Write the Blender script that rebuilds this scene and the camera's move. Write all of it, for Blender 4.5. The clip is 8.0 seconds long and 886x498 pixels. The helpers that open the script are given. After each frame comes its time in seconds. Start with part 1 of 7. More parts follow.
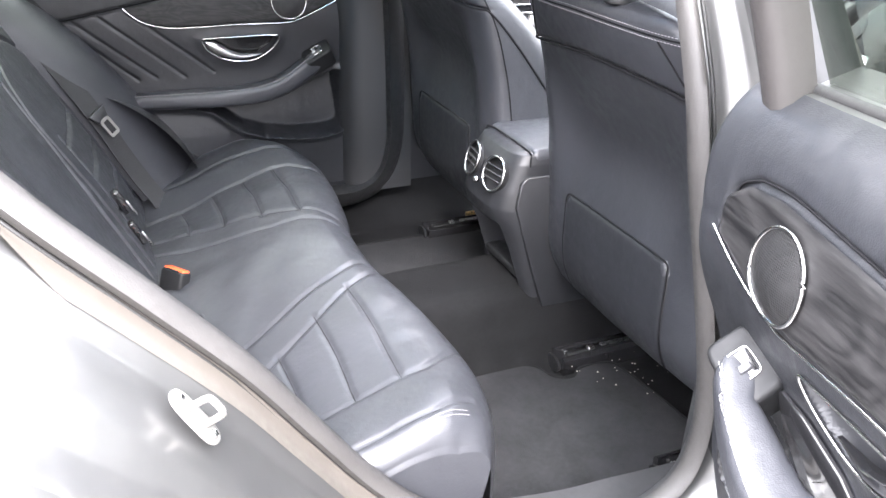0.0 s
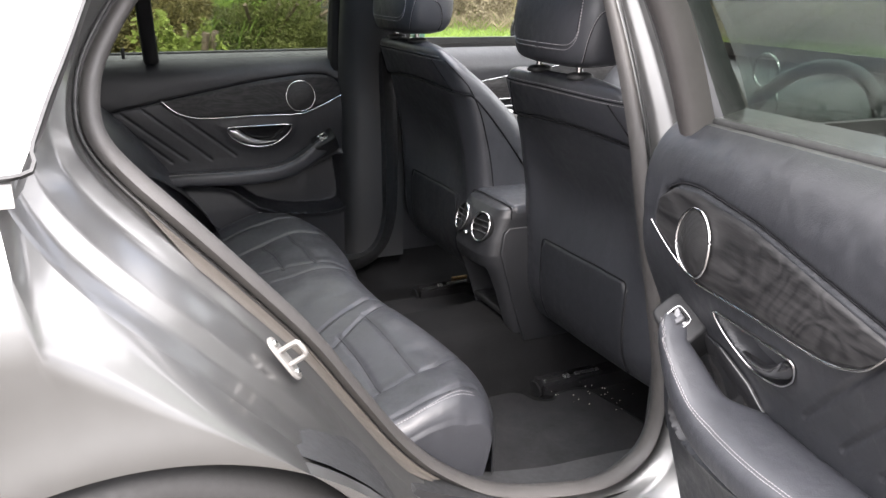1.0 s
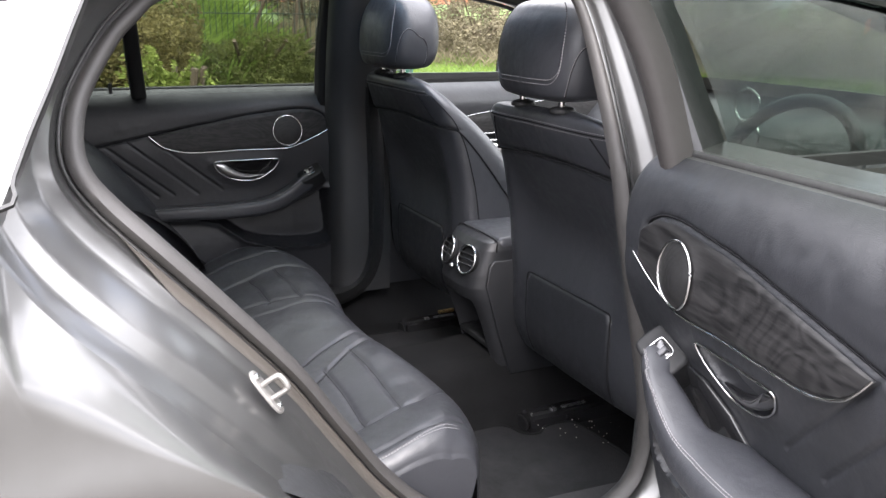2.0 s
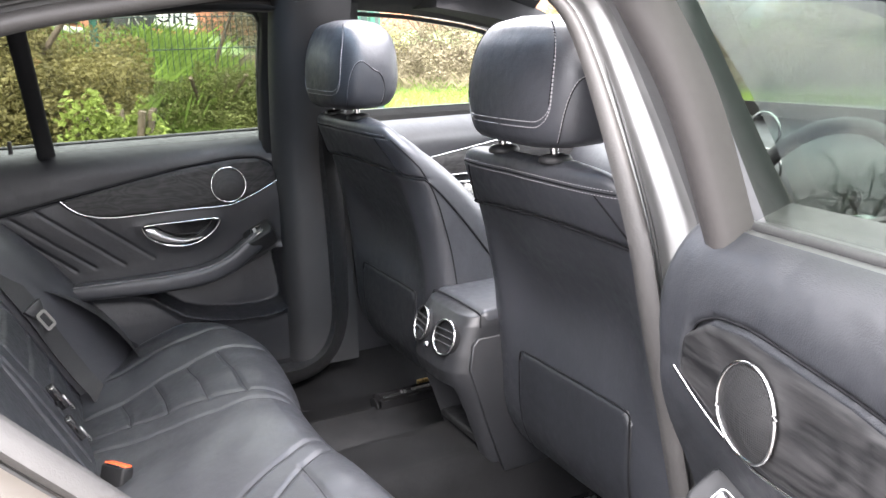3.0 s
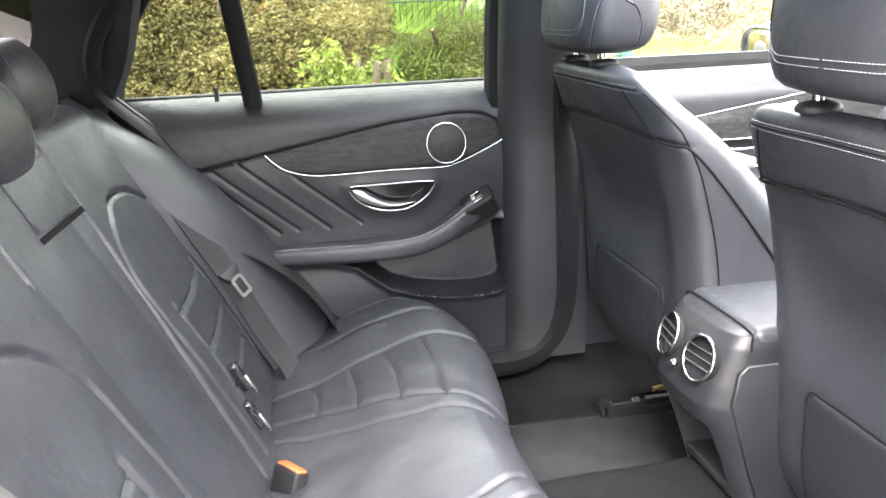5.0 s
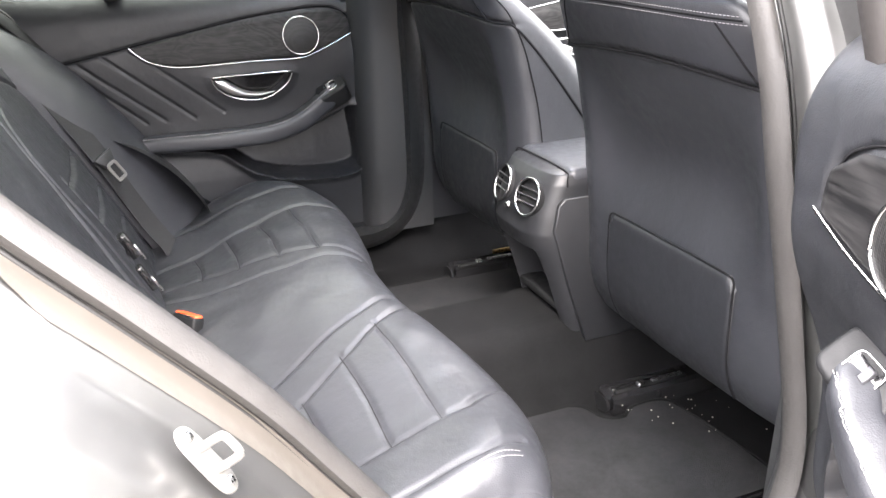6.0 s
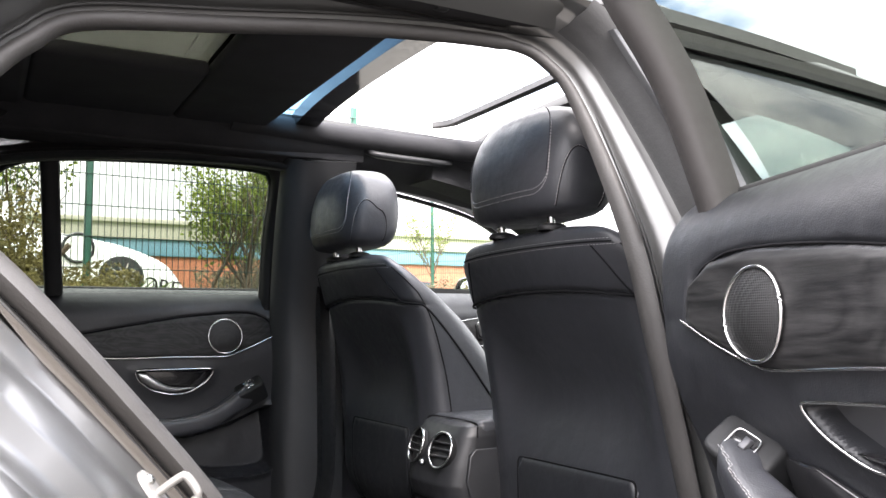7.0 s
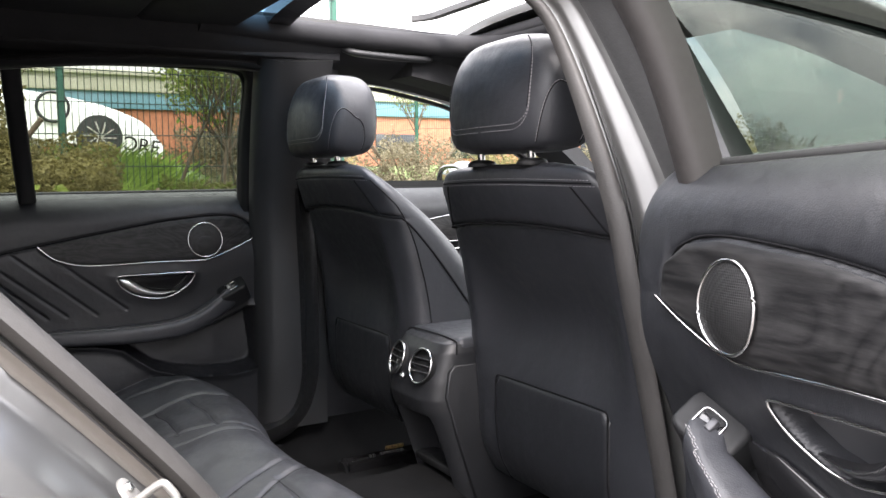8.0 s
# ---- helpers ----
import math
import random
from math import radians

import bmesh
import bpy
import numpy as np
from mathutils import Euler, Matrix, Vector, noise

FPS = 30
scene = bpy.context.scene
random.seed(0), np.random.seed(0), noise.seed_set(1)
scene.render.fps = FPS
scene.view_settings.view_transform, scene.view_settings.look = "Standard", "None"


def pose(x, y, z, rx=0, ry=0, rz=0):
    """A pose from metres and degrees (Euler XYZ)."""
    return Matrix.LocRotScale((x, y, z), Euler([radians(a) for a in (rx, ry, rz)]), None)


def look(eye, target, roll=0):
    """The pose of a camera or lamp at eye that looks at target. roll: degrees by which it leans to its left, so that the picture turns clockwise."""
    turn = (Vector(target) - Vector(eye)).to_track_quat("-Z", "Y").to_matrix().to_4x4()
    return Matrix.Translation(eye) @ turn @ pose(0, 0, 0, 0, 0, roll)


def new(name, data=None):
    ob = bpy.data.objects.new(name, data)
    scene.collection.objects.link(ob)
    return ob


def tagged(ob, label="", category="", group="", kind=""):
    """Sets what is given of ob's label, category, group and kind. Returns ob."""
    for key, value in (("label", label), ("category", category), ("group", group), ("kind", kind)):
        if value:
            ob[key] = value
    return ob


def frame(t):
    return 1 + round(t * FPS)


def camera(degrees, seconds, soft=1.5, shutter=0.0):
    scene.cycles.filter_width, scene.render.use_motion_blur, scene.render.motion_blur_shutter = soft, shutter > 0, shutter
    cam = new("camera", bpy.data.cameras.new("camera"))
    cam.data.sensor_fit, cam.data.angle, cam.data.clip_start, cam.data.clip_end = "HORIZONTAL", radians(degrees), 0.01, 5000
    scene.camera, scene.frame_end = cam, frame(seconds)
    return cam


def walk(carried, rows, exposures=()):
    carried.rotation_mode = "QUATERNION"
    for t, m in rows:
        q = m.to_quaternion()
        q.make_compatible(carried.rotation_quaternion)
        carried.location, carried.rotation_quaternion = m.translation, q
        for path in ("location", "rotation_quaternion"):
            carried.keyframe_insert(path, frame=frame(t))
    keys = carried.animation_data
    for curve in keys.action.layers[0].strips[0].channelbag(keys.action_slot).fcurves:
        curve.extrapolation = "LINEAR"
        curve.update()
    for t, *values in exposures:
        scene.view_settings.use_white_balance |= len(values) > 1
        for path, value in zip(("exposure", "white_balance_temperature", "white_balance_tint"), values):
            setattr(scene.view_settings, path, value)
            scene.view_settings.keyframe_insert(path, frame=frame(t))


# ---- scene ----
cam = camera(56.3, 8.0)
PATH = [
    (0, (0.416, -0.473, 1.225), (1.107, 1.183, 0.342), 1.1),
    (0.5, (0.326, -0.582, 1.218), (1.071, 1.139, 0.521), 0.6),
    (1, (0.223, -0.767, 1.209), (1.022, 0.955, 0.579), 0.8),
    (1.2, (0.212, -0.806, 1.210), (1.010, 0.921, 0.603), 0.7),
    (2.5, (0.286, -0.670, 1.208), (1.149, 1.056, 0.683), 0.3),
    (3, (0.406, -0.462, 1.212), (1.283, 1.265, 0.713), -1.8),
    (3.5, (0.482, -0.258, 1.200), (1.373, 1.469, 0.728), -2.0),
    (4, (0.537, -0.117, 1.174), (1.009, 1.773, 0.722), -3.5),
    (4.2, (0.544, -0.114, 1.170), (0.875, 1.799, 0.687), -3.0),
    (5.3, (0.507, -0.180, 1.157), (0.859, 1.677, 0.503), -1.9),
    (5.5, (0.478, -0.216, 1.152), (0.965, 1.584, 0.428), -1.4),
    (6, (0.424, -0.376, 1.125), (1.103, 1.349, 0.374), -1.8),
    (6.5, (0.372, -0.468, 1.025), (1.279, 1.302, 0.809), -1.8),
    (7, (0.308, -0.524, 0.880), (1.281, 1.212, 1.075), -0.6),
    (7.5, (0.285, -0.550, 0.860), (1.282, 1.166, 1.110), -0.9),
    (8, (0.326, -0.518, 1.012), (1.328, 1.205, 0.846), -0.8),
]
EXPOSURES = [(t, stops, kelvin, 17) for t, stops, kelvin in ((0, 4.2, 6300), (0.5, 3.85, 6450), (1, 2.8, 6600), (2.5, 2.65, 6350), (3, 3.7, 6450), (3.5, 4.35, 6500), (4.0, 4.45, 6500), (4.2, 4.6, 6550), (5.5, 4.45, 6600), (6, 4.15, 6700), (6.5, 3.9, 6600), (7, 2.8, 6550), (8, 2.6, 6550))]
walk(cam, [(t, look(e, g, r)) for t, e, g, r in PATH], EXPOSURES)

# ---- world and light ----
SUN_EL, SUN_AZ = 42.0, 197.0
world = bpy.data.worlds.new("world")
scene.world = world
world.use_nodes = True
wn, wl = world.node_tree.nodes, world.node_tree.links
bg = wn["Background"]
sky = wn.new("ShaderNodeTexSky")
sky.sky_type, sky.sun_disc = "NISHITA", False
sky.sun_elevation, sky.sun_rotation = radians(SUN_EL), radians(SUN_AZ)
co = wn.new("ShaderNodeTexCoord")
sm = wn.new("ShaderNodeMapping")
sm.inputs["Scale"].default_value = (1.0, 1.0, 2.4)
wl.new(co.outputs["Generated"], sm.inputs["Vector"])
cn = wn.new("ShaderNodeTexNoise")
cn.inputs["Scale"].default_value, cn.inputs["Detail"].default_value, cn.inputs["Roughness"].default_value = 2.1, 7.0, 0.55
wl.new(sm.outputs["Vector"], cn.inputs["Vector"])
cr = wn.new("ShaderNodeValToRGB")
cr.color_ramp.elements[0].position, cr.color_ramp.elements[1].position = 0.31, 0.45
wl.new(cn.outputs["Fac"], cr.inputs["Fac"])
cw = wn.new("ShaderNodeTexNoise")
cw.inputs["Scale"].default_value, cw.inputs["Detail"].default_value = 3.4, 6.0
wl.new(sm.outputs["Vector"], cw.inputs["Vector"])
cg = wn.new("ShaderNodeValToRGB")
cg.color_ramp.elements[0].position, cg.color_ramp.elements[1].position = 0.3, 0.68
cg.color_ramp.elements[0].color, cg.color_ramp.elements[1].color = (8.5, 8.8, 9.2, 1), (14.5, 14.5, 14.2, 1)
wl.new(cw.outputs["Fac"], cg.inputs["Fac"])
mx = wn.new("ShaderNodeMixRGB")
wl.new(cr.outputs["Color"], mx.inputs["Fac"])
wl.new(sky.outputs["Color"], mx.inputs["Color1"])
wl.new(cg.outputs["Color"], mx.inputs["Color2"])
sx = wn.new("ShaderNodeSeparateXYZ")
wl.new(co.outputs["Generated"], sx.inputs["Vector"])
zr = wn.new("ShaderNodeMapRange")
zr.inputs["From Min"].default_value, zr.inputs["From Max"].default_value = 0.0, 1.0
zr.inputs["To Min"].default_value, zr.inputs["To Max"].default_value = 0.36, 1.95
wl.new(sx.outputs["Z"], zr.inputs["Value"])
vm = wn.new("ShaderNodeVectorMath")
vm.operation = "SCALE"
wl.new(mx.outputs["Color"], vm.inputs[0])
wl.new(zr.outputs["Result"], vm.inputs["Scale"])
wl.new(vm.outputs["Vector"], bg.inputs["Color"])
bg.inputs["Strength"].default_value = 0.11

sun = new("sun", bpy.data.lights.new("sun", "SUN"))
sun.data.energy, sun.data.angle, sun.data.color = 1.15, radians(18), (1.0, 0.96, 0.9)
az, el = radians(SUN_AZ), radians(SUN_EL)
sun_way = Vector((math.sin(az) * math.cos(el), math.cos(az) * math.cos(el), math.sin(el)))
sun.matrix_basis = Matrix.Translation((0, 0, 30)) @ sun_way.to_track_quat("Z", "Y").to_matrix().to_4x4()


# ---- materials ----
def nodes_of(m):
    m.use_nodes = True
    return m.node_tree.nodes, m.node_tree.links, m.node_tree.nodes["Principled BSDF"]


def mat(name, base, rough=0.5, metal=0.0, var=0.15, scale=12.0, bump=0.0, bscale=400.0, coat=0.0, spec=0.5, rvar=0.08, stretch=(1, 1, 1), hue=None, dist=0.001, croug=0.03):
    """A surface with broad stains and a fine grain: colour and roughness vary by noise, relief by a finer one."""
    m = bpy.data.materials.new(name)
    n, l, p = nodes_of(m)
    tc, mp = n.new("ShaderNodeTexCoord"), n.new("ShaderNodeMapping")
    mp.inputs["Scale"].default_value = stretch
    l.new(tc.outputs["Object"], mp.inputs["Vector"])
    a, b = n.new("ShaderNodeTexNoise"), n.new("ShaderNodeTexNoise")
    a.inputs["Scale"].default_value, a.inputs["Detail"].default_value = scale, 6
    b.inputs["Scale"].default_value, b.inputs["Detail"].default_value = scale * 9, 4
    for x in (a, b):
        l.new(mp.outputs["Vector"], x.inputs["Vector"])
    mixn = n.new("ShaderNodeMath")
    mixn.operation = "MULTIPLY_ADD"
    mixn.inputs[1].default_value = 0.4
    l.new(b.outputs["Fac"], mixn.inputs[0])
    half = n.new("ShaderNodeMath")
    half.operation = "MULTIPLY"
    half.inputs[1].default_value = 0.6
    l.new(a.outputs["Fac"], half.inputs[0])
    l.new(half.outputs[0], mixn.inputs[2])
    r = n.new("ShaderNodeValToRGB")
    r.color_ramp.elements[0].position, r.color_ramp.elements[1].position = 0.3, 0.7
    h = hue or base
    r.color_ramp.elements[0].color = (*[max(0, c * (1 - var)) for c in base], 1)
    r.color_ramp.elements[1].color = (*[c * (1 + var) for c in h], 1)
    l.new(mixn.outputs[0], r.inputs["Fac"])
    l.new(r.outputs["Color"], p.inputs["Base Color"])
    rr = n.new("ShaderNodeMapRange")
    rr.inputs["From Min"].default_value, rr.inputs["From Max"].default_value = 0.3, 0.7
    rr.inputs["To Min"].default_value, rr.inputs["To Max"].default_value = max(0.0, rough - rvar), min(1.0, rough + rvar)
    l.new(b.outputs["Fac"], rr.inputs["Value"])
    l.new(rr.outputs["Result"], p.inputs["Roughness"])
    p.inputs["Metallic"].default_value = metal
    p.inputs["Specular IOR Level"].default_value = spec
    p.inputs["Coat Weight"].default_value, p.inputs["Coat Roughness"].default_value = coat, croug
    if bump:
        f, bp = n.new("ShaderNodeTexNoise"), n.new("ShaderNodeBump")
        f.inputs["Scale"].default_value, f.inputs["Detail"].default_value = bscale, 3
        l.new(mp.outputs["Vector"], f.inputs["Vector"])
        l.new(f.outputs["Fac"], bp.inputs["Height"])
        bp.inputs["Strength"].default_value, bp.inputs["Distance"].default_value = bump, dist
        l.new(bp.outputs["Normal"], p.inputs["Normal"])
    return m


def leather(name, base, rough=0.42, shine=0.5):
    """Hide with a pebbled grain over soft creases."""
    m = mat(name, base, rough, 0, 0.18, 7, 0, coat=0.0, spec=shine, rvar=0.07)
    n, l, p = nodes_of(m)
    tc = n.new("ShaderNodeTexCoord")
    v, w = n.new("ShaderNodeTexVoronoi"), n.new("ShaderNodeTexNoise")
    v.inputs["Scale"].default_value = 650
    w.inputs["Scale"].default_value, w.inputs["Detail"].default_value = 22, 5
    for x in (v, w):
        l.new(tc.outputs["Object"], x.inputs["Vector"])
    b1, b2 = n.new("ShaderNodeBump"), n.new("ShaderNodeBump")
    b1.inputs["Strength"].default_value, b1.inputs["Distance"].default_value = 0.25, 0.0006
    b2.inputs["Strength"].default_value, b2.inputs["Distance"].default_value = 0.35, 0.006
    l.new(v.outputs["Distance"], b1.inputs["Height"])
    l.new(w.outputs["Fac"], b2.inputs["Height"])
    l.new(b2.outputs["Normal"], b1.inputs["Normal"])
    l.new(b1.outputs["Normal"], p.inputs["Normal"])
    return m


def veneer(name):
    """Open-pored black ash: long fine grain over faint growth rings."""
    m = bpy.data.materials.new(name)
    n, l, p = nodes_of(m)
    tc, mp, mq = n.new("ShaderNodeTexCoord"), n.new("ShaderNodeMapping"), n.new("ShaderNodeMapping")
    mp.inputs["Scale"].default_value = (4.0, 4.0, 9.0)
    mp.inputs["Rotation"].default_value = (0.15, 0.15, 0.0)
    mq.inputs["Scale"].default_value = (9.0, 9.0, 90.0)
    mq.inputs["Rotation"].default_value = (0.15, 0.15, 0.0)
    a, b = n.new("ShaderNodeTexNoise"), n.new("ShaderNodeTexNoise")
    a.inputs["Scale"].default_value, a.inputs["Detail"].default_value, a.inputs["Distortion"].default_value = 1.1, 3, 0.9
    b.inputs["Scale"].default_value, b.inputs["Detail"].default_value, b.inputs["Roughness"].default_value = 1.6, 6, 0.7
    for x, y in ((a, mp), (b, mq)):
        l.new(tc.outputs["Object"], y.inputs["Vector"])
        l.new(y.outputs["Vector"], x.inputs["Vector"])
    k, f, s = n.new("ShaderNodeMath"), n.new("ShaderNodeMath"), n.new("ShaderNodeMath")
    k.operation, f.operation, s.operation = "MULTIPLY", "PINGPONG", "MULTIPLY_ADD"
    k.inputs[1].default_value, f.inputs[1].default_value, s.inputs[1].default_value = 17.0, 0.5, 0.45
    l.new(a.outputs["Fac"], k.inputs[0])
    l.new(k.outputs[0], f.inputs[0])
    l.new(f.outputs[0], s.inputs[0])
    l.new(b.outputs["Fac"], s.inputs[2])
    r = n.new("ShaderNodeValToRGB")
    r.color_ramp.elements[0].position, r.color_ramp.elements[1].position = 0.42, 0.86
    r.color_ramp.elements[0].color, r.color_ramp.elements[1].color = (0.0035, 0.0035, 0.004, 1), (0.024, 0.0235, 0.024, 1)
    l.new(s.outputs[0], r.inputs["Fac"])
    l.new(r.outputs["Color"], p.inputs["Base Color"])
    bp = n.new("ShaderNodeBump")
    bp.inputs["Strength"].default_value, bp.inputs["Distance"].default_value = 0.5, 0.0005
    l.new(b.outputs["Fac"], bp.inputs["Height"])
    l.new(bp.outputs["Normal"], p.inputs["Normal"])
    p.inputs["Roughness"].default_value = 0.50
    p.inputs["Specular IOR Level"].default_value = 0.28
    return m


def glass(name, tint, rough=0.0, film=0.04, slant=0.9):
    """A pane: what lies behind shows through its tint, with a mirror film that grows at a slant."""
    m = bpy.data.materials.new(name)
    m.use_nodes = True
    n, l = m.node_tree.nodes, m.node_tree.links
    n.remove(n["Principled BSDF"])
    t, g, x = n.new("ShaderNodeBsdfTransparent"), n.new("ShaderNodeBsdfGlossy"), n.new("ShaderNodeMixShader")
    f, pw, ma = n.new("ShaderNodeLayerWeight"), n.new("ShaderNodeMath"), n.new("ShaderNodeMath")
    f.inputs["Blend"].default_value = 0.5
    pw.operation, ma.operation = "POWER", "MULTIPLY_ADD"
    pw.inputs[1].default_value = 4.0
    ma.inputs[1].default_value, ma.inputs[2].default_value = slant, film
    ma.use_clamp = True
    t.inputs["Color"].default_value = (*tint, 1)
    g.inputs["Roughness"].default_value = rough
    l.new(f.outputs["Facing"], pw.inputs[0])
    l.new(pw.outputs[0], ma.inputs[0])
    l.new(ma.outputs[0], x.inputs[0])
    l.new(t.outputs[0], x.inputs[1])
    l.new(g.outputs[0], x.inputs[2])
    l.new(x.outputs[0], n["Material Output"].inputs["Surface"])
    return m


def grille(name, scale):
    """Dark perforated metal."""
    m = mat(name, (0.02, 0.02, 0.022), 0.5, 0.2)
    n, l, p = nodes_of(m)
    tc, v, r, b = n.new("ShaderNodeTexCoord"), n.new("ShaderNodeTexVoronoi"), n.new("ShaderNodeValToRGB"), n.new("ShaderNodeBump")
    v.inputs["Scale"].default_value, v.inputs["Randomness"].default_value = scale, 0.0
    l.new(tc.outputs["Object"], v.inputs["Vector"])
    r.color_ramp.elements[0].position, r.color_ramp.elements[1].position = 0.28, 0.42
    r.color_ramp.elements[0].color, r.color_ramp.elements[1].color = (0.004, 0.004, 0.004, 1), (0.013, 0.013, 0.0135, 1)
    l.new(v.outputs["Distance"], r.inputs["Fac"])
    l.new(r.outputs["Color"], p.inputs["Base Color"])
    b.inputs["Strength"].default_value, b.inputs["Distance"].default_value = 0.8, 0.001
    l.new(v.outputs["Distance"], b.inputs["Height"])
    l.new(b.outputs["Normal"], p.inputs["Normal"])
    return m


LEATHER = leather("black_leather", (0.0255, 0.0268, 0.0310), 0.44, 0.5)
TRIM = leather("black_trim", (0.0148, 0.0157, 0.0184), 0.46, 0.48)
PLASTIC = mat("black_plastic", (0.020, 0.0205, 0.0215), 0.48, 0, 0.15, 10, 0.25, 500, dist=0.0006)
GLOSSBLACK = mat("gloss_black", (0.012, 0.012, 0.013), 0.12, 0, 0.1, 10, coat=0.5)
CLOTH = mat("headliner_cloth", (0.030, 0.030, 0.032), 0.95, 0, 0.2, 14, 0.4, 700, spec=0.2)
DARKPLASTIC = mat("dark_satin_plastic", (0.010, 0.0103, 0.011), 0.55, 0, 0.15, 10, 0.2, 600, spec=0.25, dist=0.0005)
CARPET = mat("carpet", (0.0095, 0.0097, 0.0102), 1.0, 0, 0.35, 16, 1.0, 900, spec=0.1, dist=0.004)
MAT_CLOTH = mat("mat_pile", (0.027, 0.0275, 0.029), 1.0, 0, 0.3, 14, 1.0, 700, spec=0.1, dist=0.004)
RUBBER = mat("grey_rubber", (0.038, 0.036, 0.0345), 0.6, 0, 0.18, 14, 0.35, 350)
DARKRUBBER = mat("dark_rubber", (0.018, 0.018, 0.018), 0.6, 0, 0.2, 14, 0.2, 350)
PAINT = mat("grey_metallic_paint", (0.105, 0.105, 0.103), 0.34, 0.7, 0.05, 3, coat=0.45, rvar=0.03, croug=0.09)
JAMBPAINT = mat("grey_jamb_paint", (0.125, 0.125, 0.123), 0.34, 0.75, 0.08, 5, coat=0.4, rvar=0.05, dist=0.0003, croug=0.12)
PRIMER = mat("beige_jamb", (0.095, 0.086, 0.076), 0.5, 0.1, 0.10, 8, 0.05, 900, coat=0.3)
CHROME = mat("satin_chrome", (0.52, 0.52, 0.52), 0.20, 1.0, 0.04, 30, rvar=0.02)
SATIN = mat("satin_silver", (0.46, 0.46, 0.455), 0.30, 0.8, 0.04, 30, rvar=0.02)
CUPGREY = mat("grey_cup_lining", (0.045, 0.046, 0.051), 0.40, 0.0, 0.10, 30, rvar=0.04)
MIRROR = mat("mirror_glass", (0.80, 0.82, 0.84), 0.02, 1.0, 0.0, 10, rvar=0.0)
BRASS = mat("yellow_zinc", (0.75, 0.52, 0.22), 0.3, 1.0, 0.1, 40)
STEEL = mat("steel", (0.55, 0.55, 0.54), 0.28, 1.0, 0.15, 40, 0.1, 300)
WHITESTEEL = mat("zinc_plate", (0.27, 0.262, 0.248), 0.38, 0.6, 0.12, 60, 0.1, 300, rvar=0.03)
CONSOLE = mat("console_plastic", (0.010, 0.0105, 0.012), 0.46, 0, 0.12, 8, 0.2, 600, dist=0.0005)
THREAD = mat("pale_thread", (0.22, 0.215, 0.22), 0.8, 0, 0.1, 60)
# near-black cord colour: the shade inside seams and slots, painted in
SEAM_SHADE = mat("seam_shadow_cord", (0.009, 0.009, 0.010), 0.9, 0, 0.1, 60, spec=0.08)
KERB_GRIT = mat("pale_grit", (0.55, 0.52, 0.46), 0.8, 0, 0.2, 90)
ORANGE = mat("orange_plastic", (0.75, 0.09, 0.025), 0.4, 0, 0.08, 30)
WEBBING = mat("belt_webbing", (0.016, 0.016, 0.017), 0.75, 0, 0.2, 40, 0.6, 900, stretch=(1, 1, 1))
ASH = veneer("black_ash")
MESH = grille("speaker_mesh", 420)
VISOR = mat("grey_visor", (0.42, 0.41, 0.38), 0.85, 0, 0.06, 20, 0.2, 500)
CLEAR = glass("side_glass", (0.90, 0.94, 0.92), film=0.02)
TINTED = glass("privacy_glass", (0.43, 0.435, 0.405), film=0.05)
SHEEN = glass("green_tint_glass", (0.24, 0.31, 0.28), film=0.05, slant=0.45)
# the tint carries the blue of the bright sky behind the pane
SKYGLASS = glass("sky_blue_roof_glass", (0.42, 0.58, 0.70), film=0.04)
PRIVACY = glass("rear_privacy_glass", (0.51, 0.535, 0.505), film=0.02, slant=0.6)
QGLASS = glass("dark_quarter_glass", (0.10, 0.11, 0.11), film=0.20)
FRAMEPLASTIC = mat("warm_grey_frame", (0.034, 0.031, 0.030), 0.6, 0, 0.12, 10, 0.25, 500, dist=0.0005)


# ---- mesh tools ----
def thing(name, base, label="", category="", group="", kind=""):
    ob = new(name)
    ob.empty_display_size = 0.05
    ob.location = base
    return tagged(ob, label, category, group, kind)


def origin_of(ob):
    at = Vector((0, 0, 0))
    while ob is not None:
        at += ob.location
        ob = ob.parent
    return at


def link(name, me, material, parent=None, label="", smooth=True, kind="", category=""):
    if isinstance(me, bmesh.types.BMesh):
        bm, me = me, bpy.data.meshes.new(name)
        bm.to_mesh(me)
        bm.free()
    ob = new(name, me)
    if material:
        me.materials.append(material)
    if parent is not None:
        me.transform(Matrix.Translation(-origin_of(parent)))
        ob.parent = parent
    if smooth:
        me.shade_smooth()
        me.set_sharp_from_angle(angle=radians(62))
    if label or kind or category:
        tagged(ob, label, category, "", kind)
    return ob


part = link


def raw(verts, faces):
    me = bpy.data.meshes.new("m")
    me.from_pydata([tuple(v) for v in verts], [], faces)
    me.update()
    return me


def solid(me):
    """Outward normals for a closed mesh."""
    bm = bmesh.new()
    bm.from_mesh(me)
    bmesh.ops.remove_doubles(bm, verts=bm.verts, dist=1e-5)
    bmesh.ops.recalc_face_normals(bm, faces=bm.faces)
    bm.to_mesh(me)
    bm.free()
    return me


def sheet(fn, nu, nv, ring=False, caps=False):
    """A surface fn(u, v) over the unit square; ring closes it in u, caps close its ends in v."""
    cols = nu if ring else nu + 1
    verts = [fn(i / nu, j / nv) for j in range(nv + 1) for i in range(cols)]
    faces = []
    for j in range(nv):
        for i in range(nu):
            a, b = j * cols + i, j * cols + (i + 1) % cols
            faces.append((a, b, b + cols, a + cols))
    if caps:
        faces.append(tuple(range(cols))[::-1])
        faces.append(tuple(nv * cols + i for i in range(cols)))
    return raw(verts, faces)


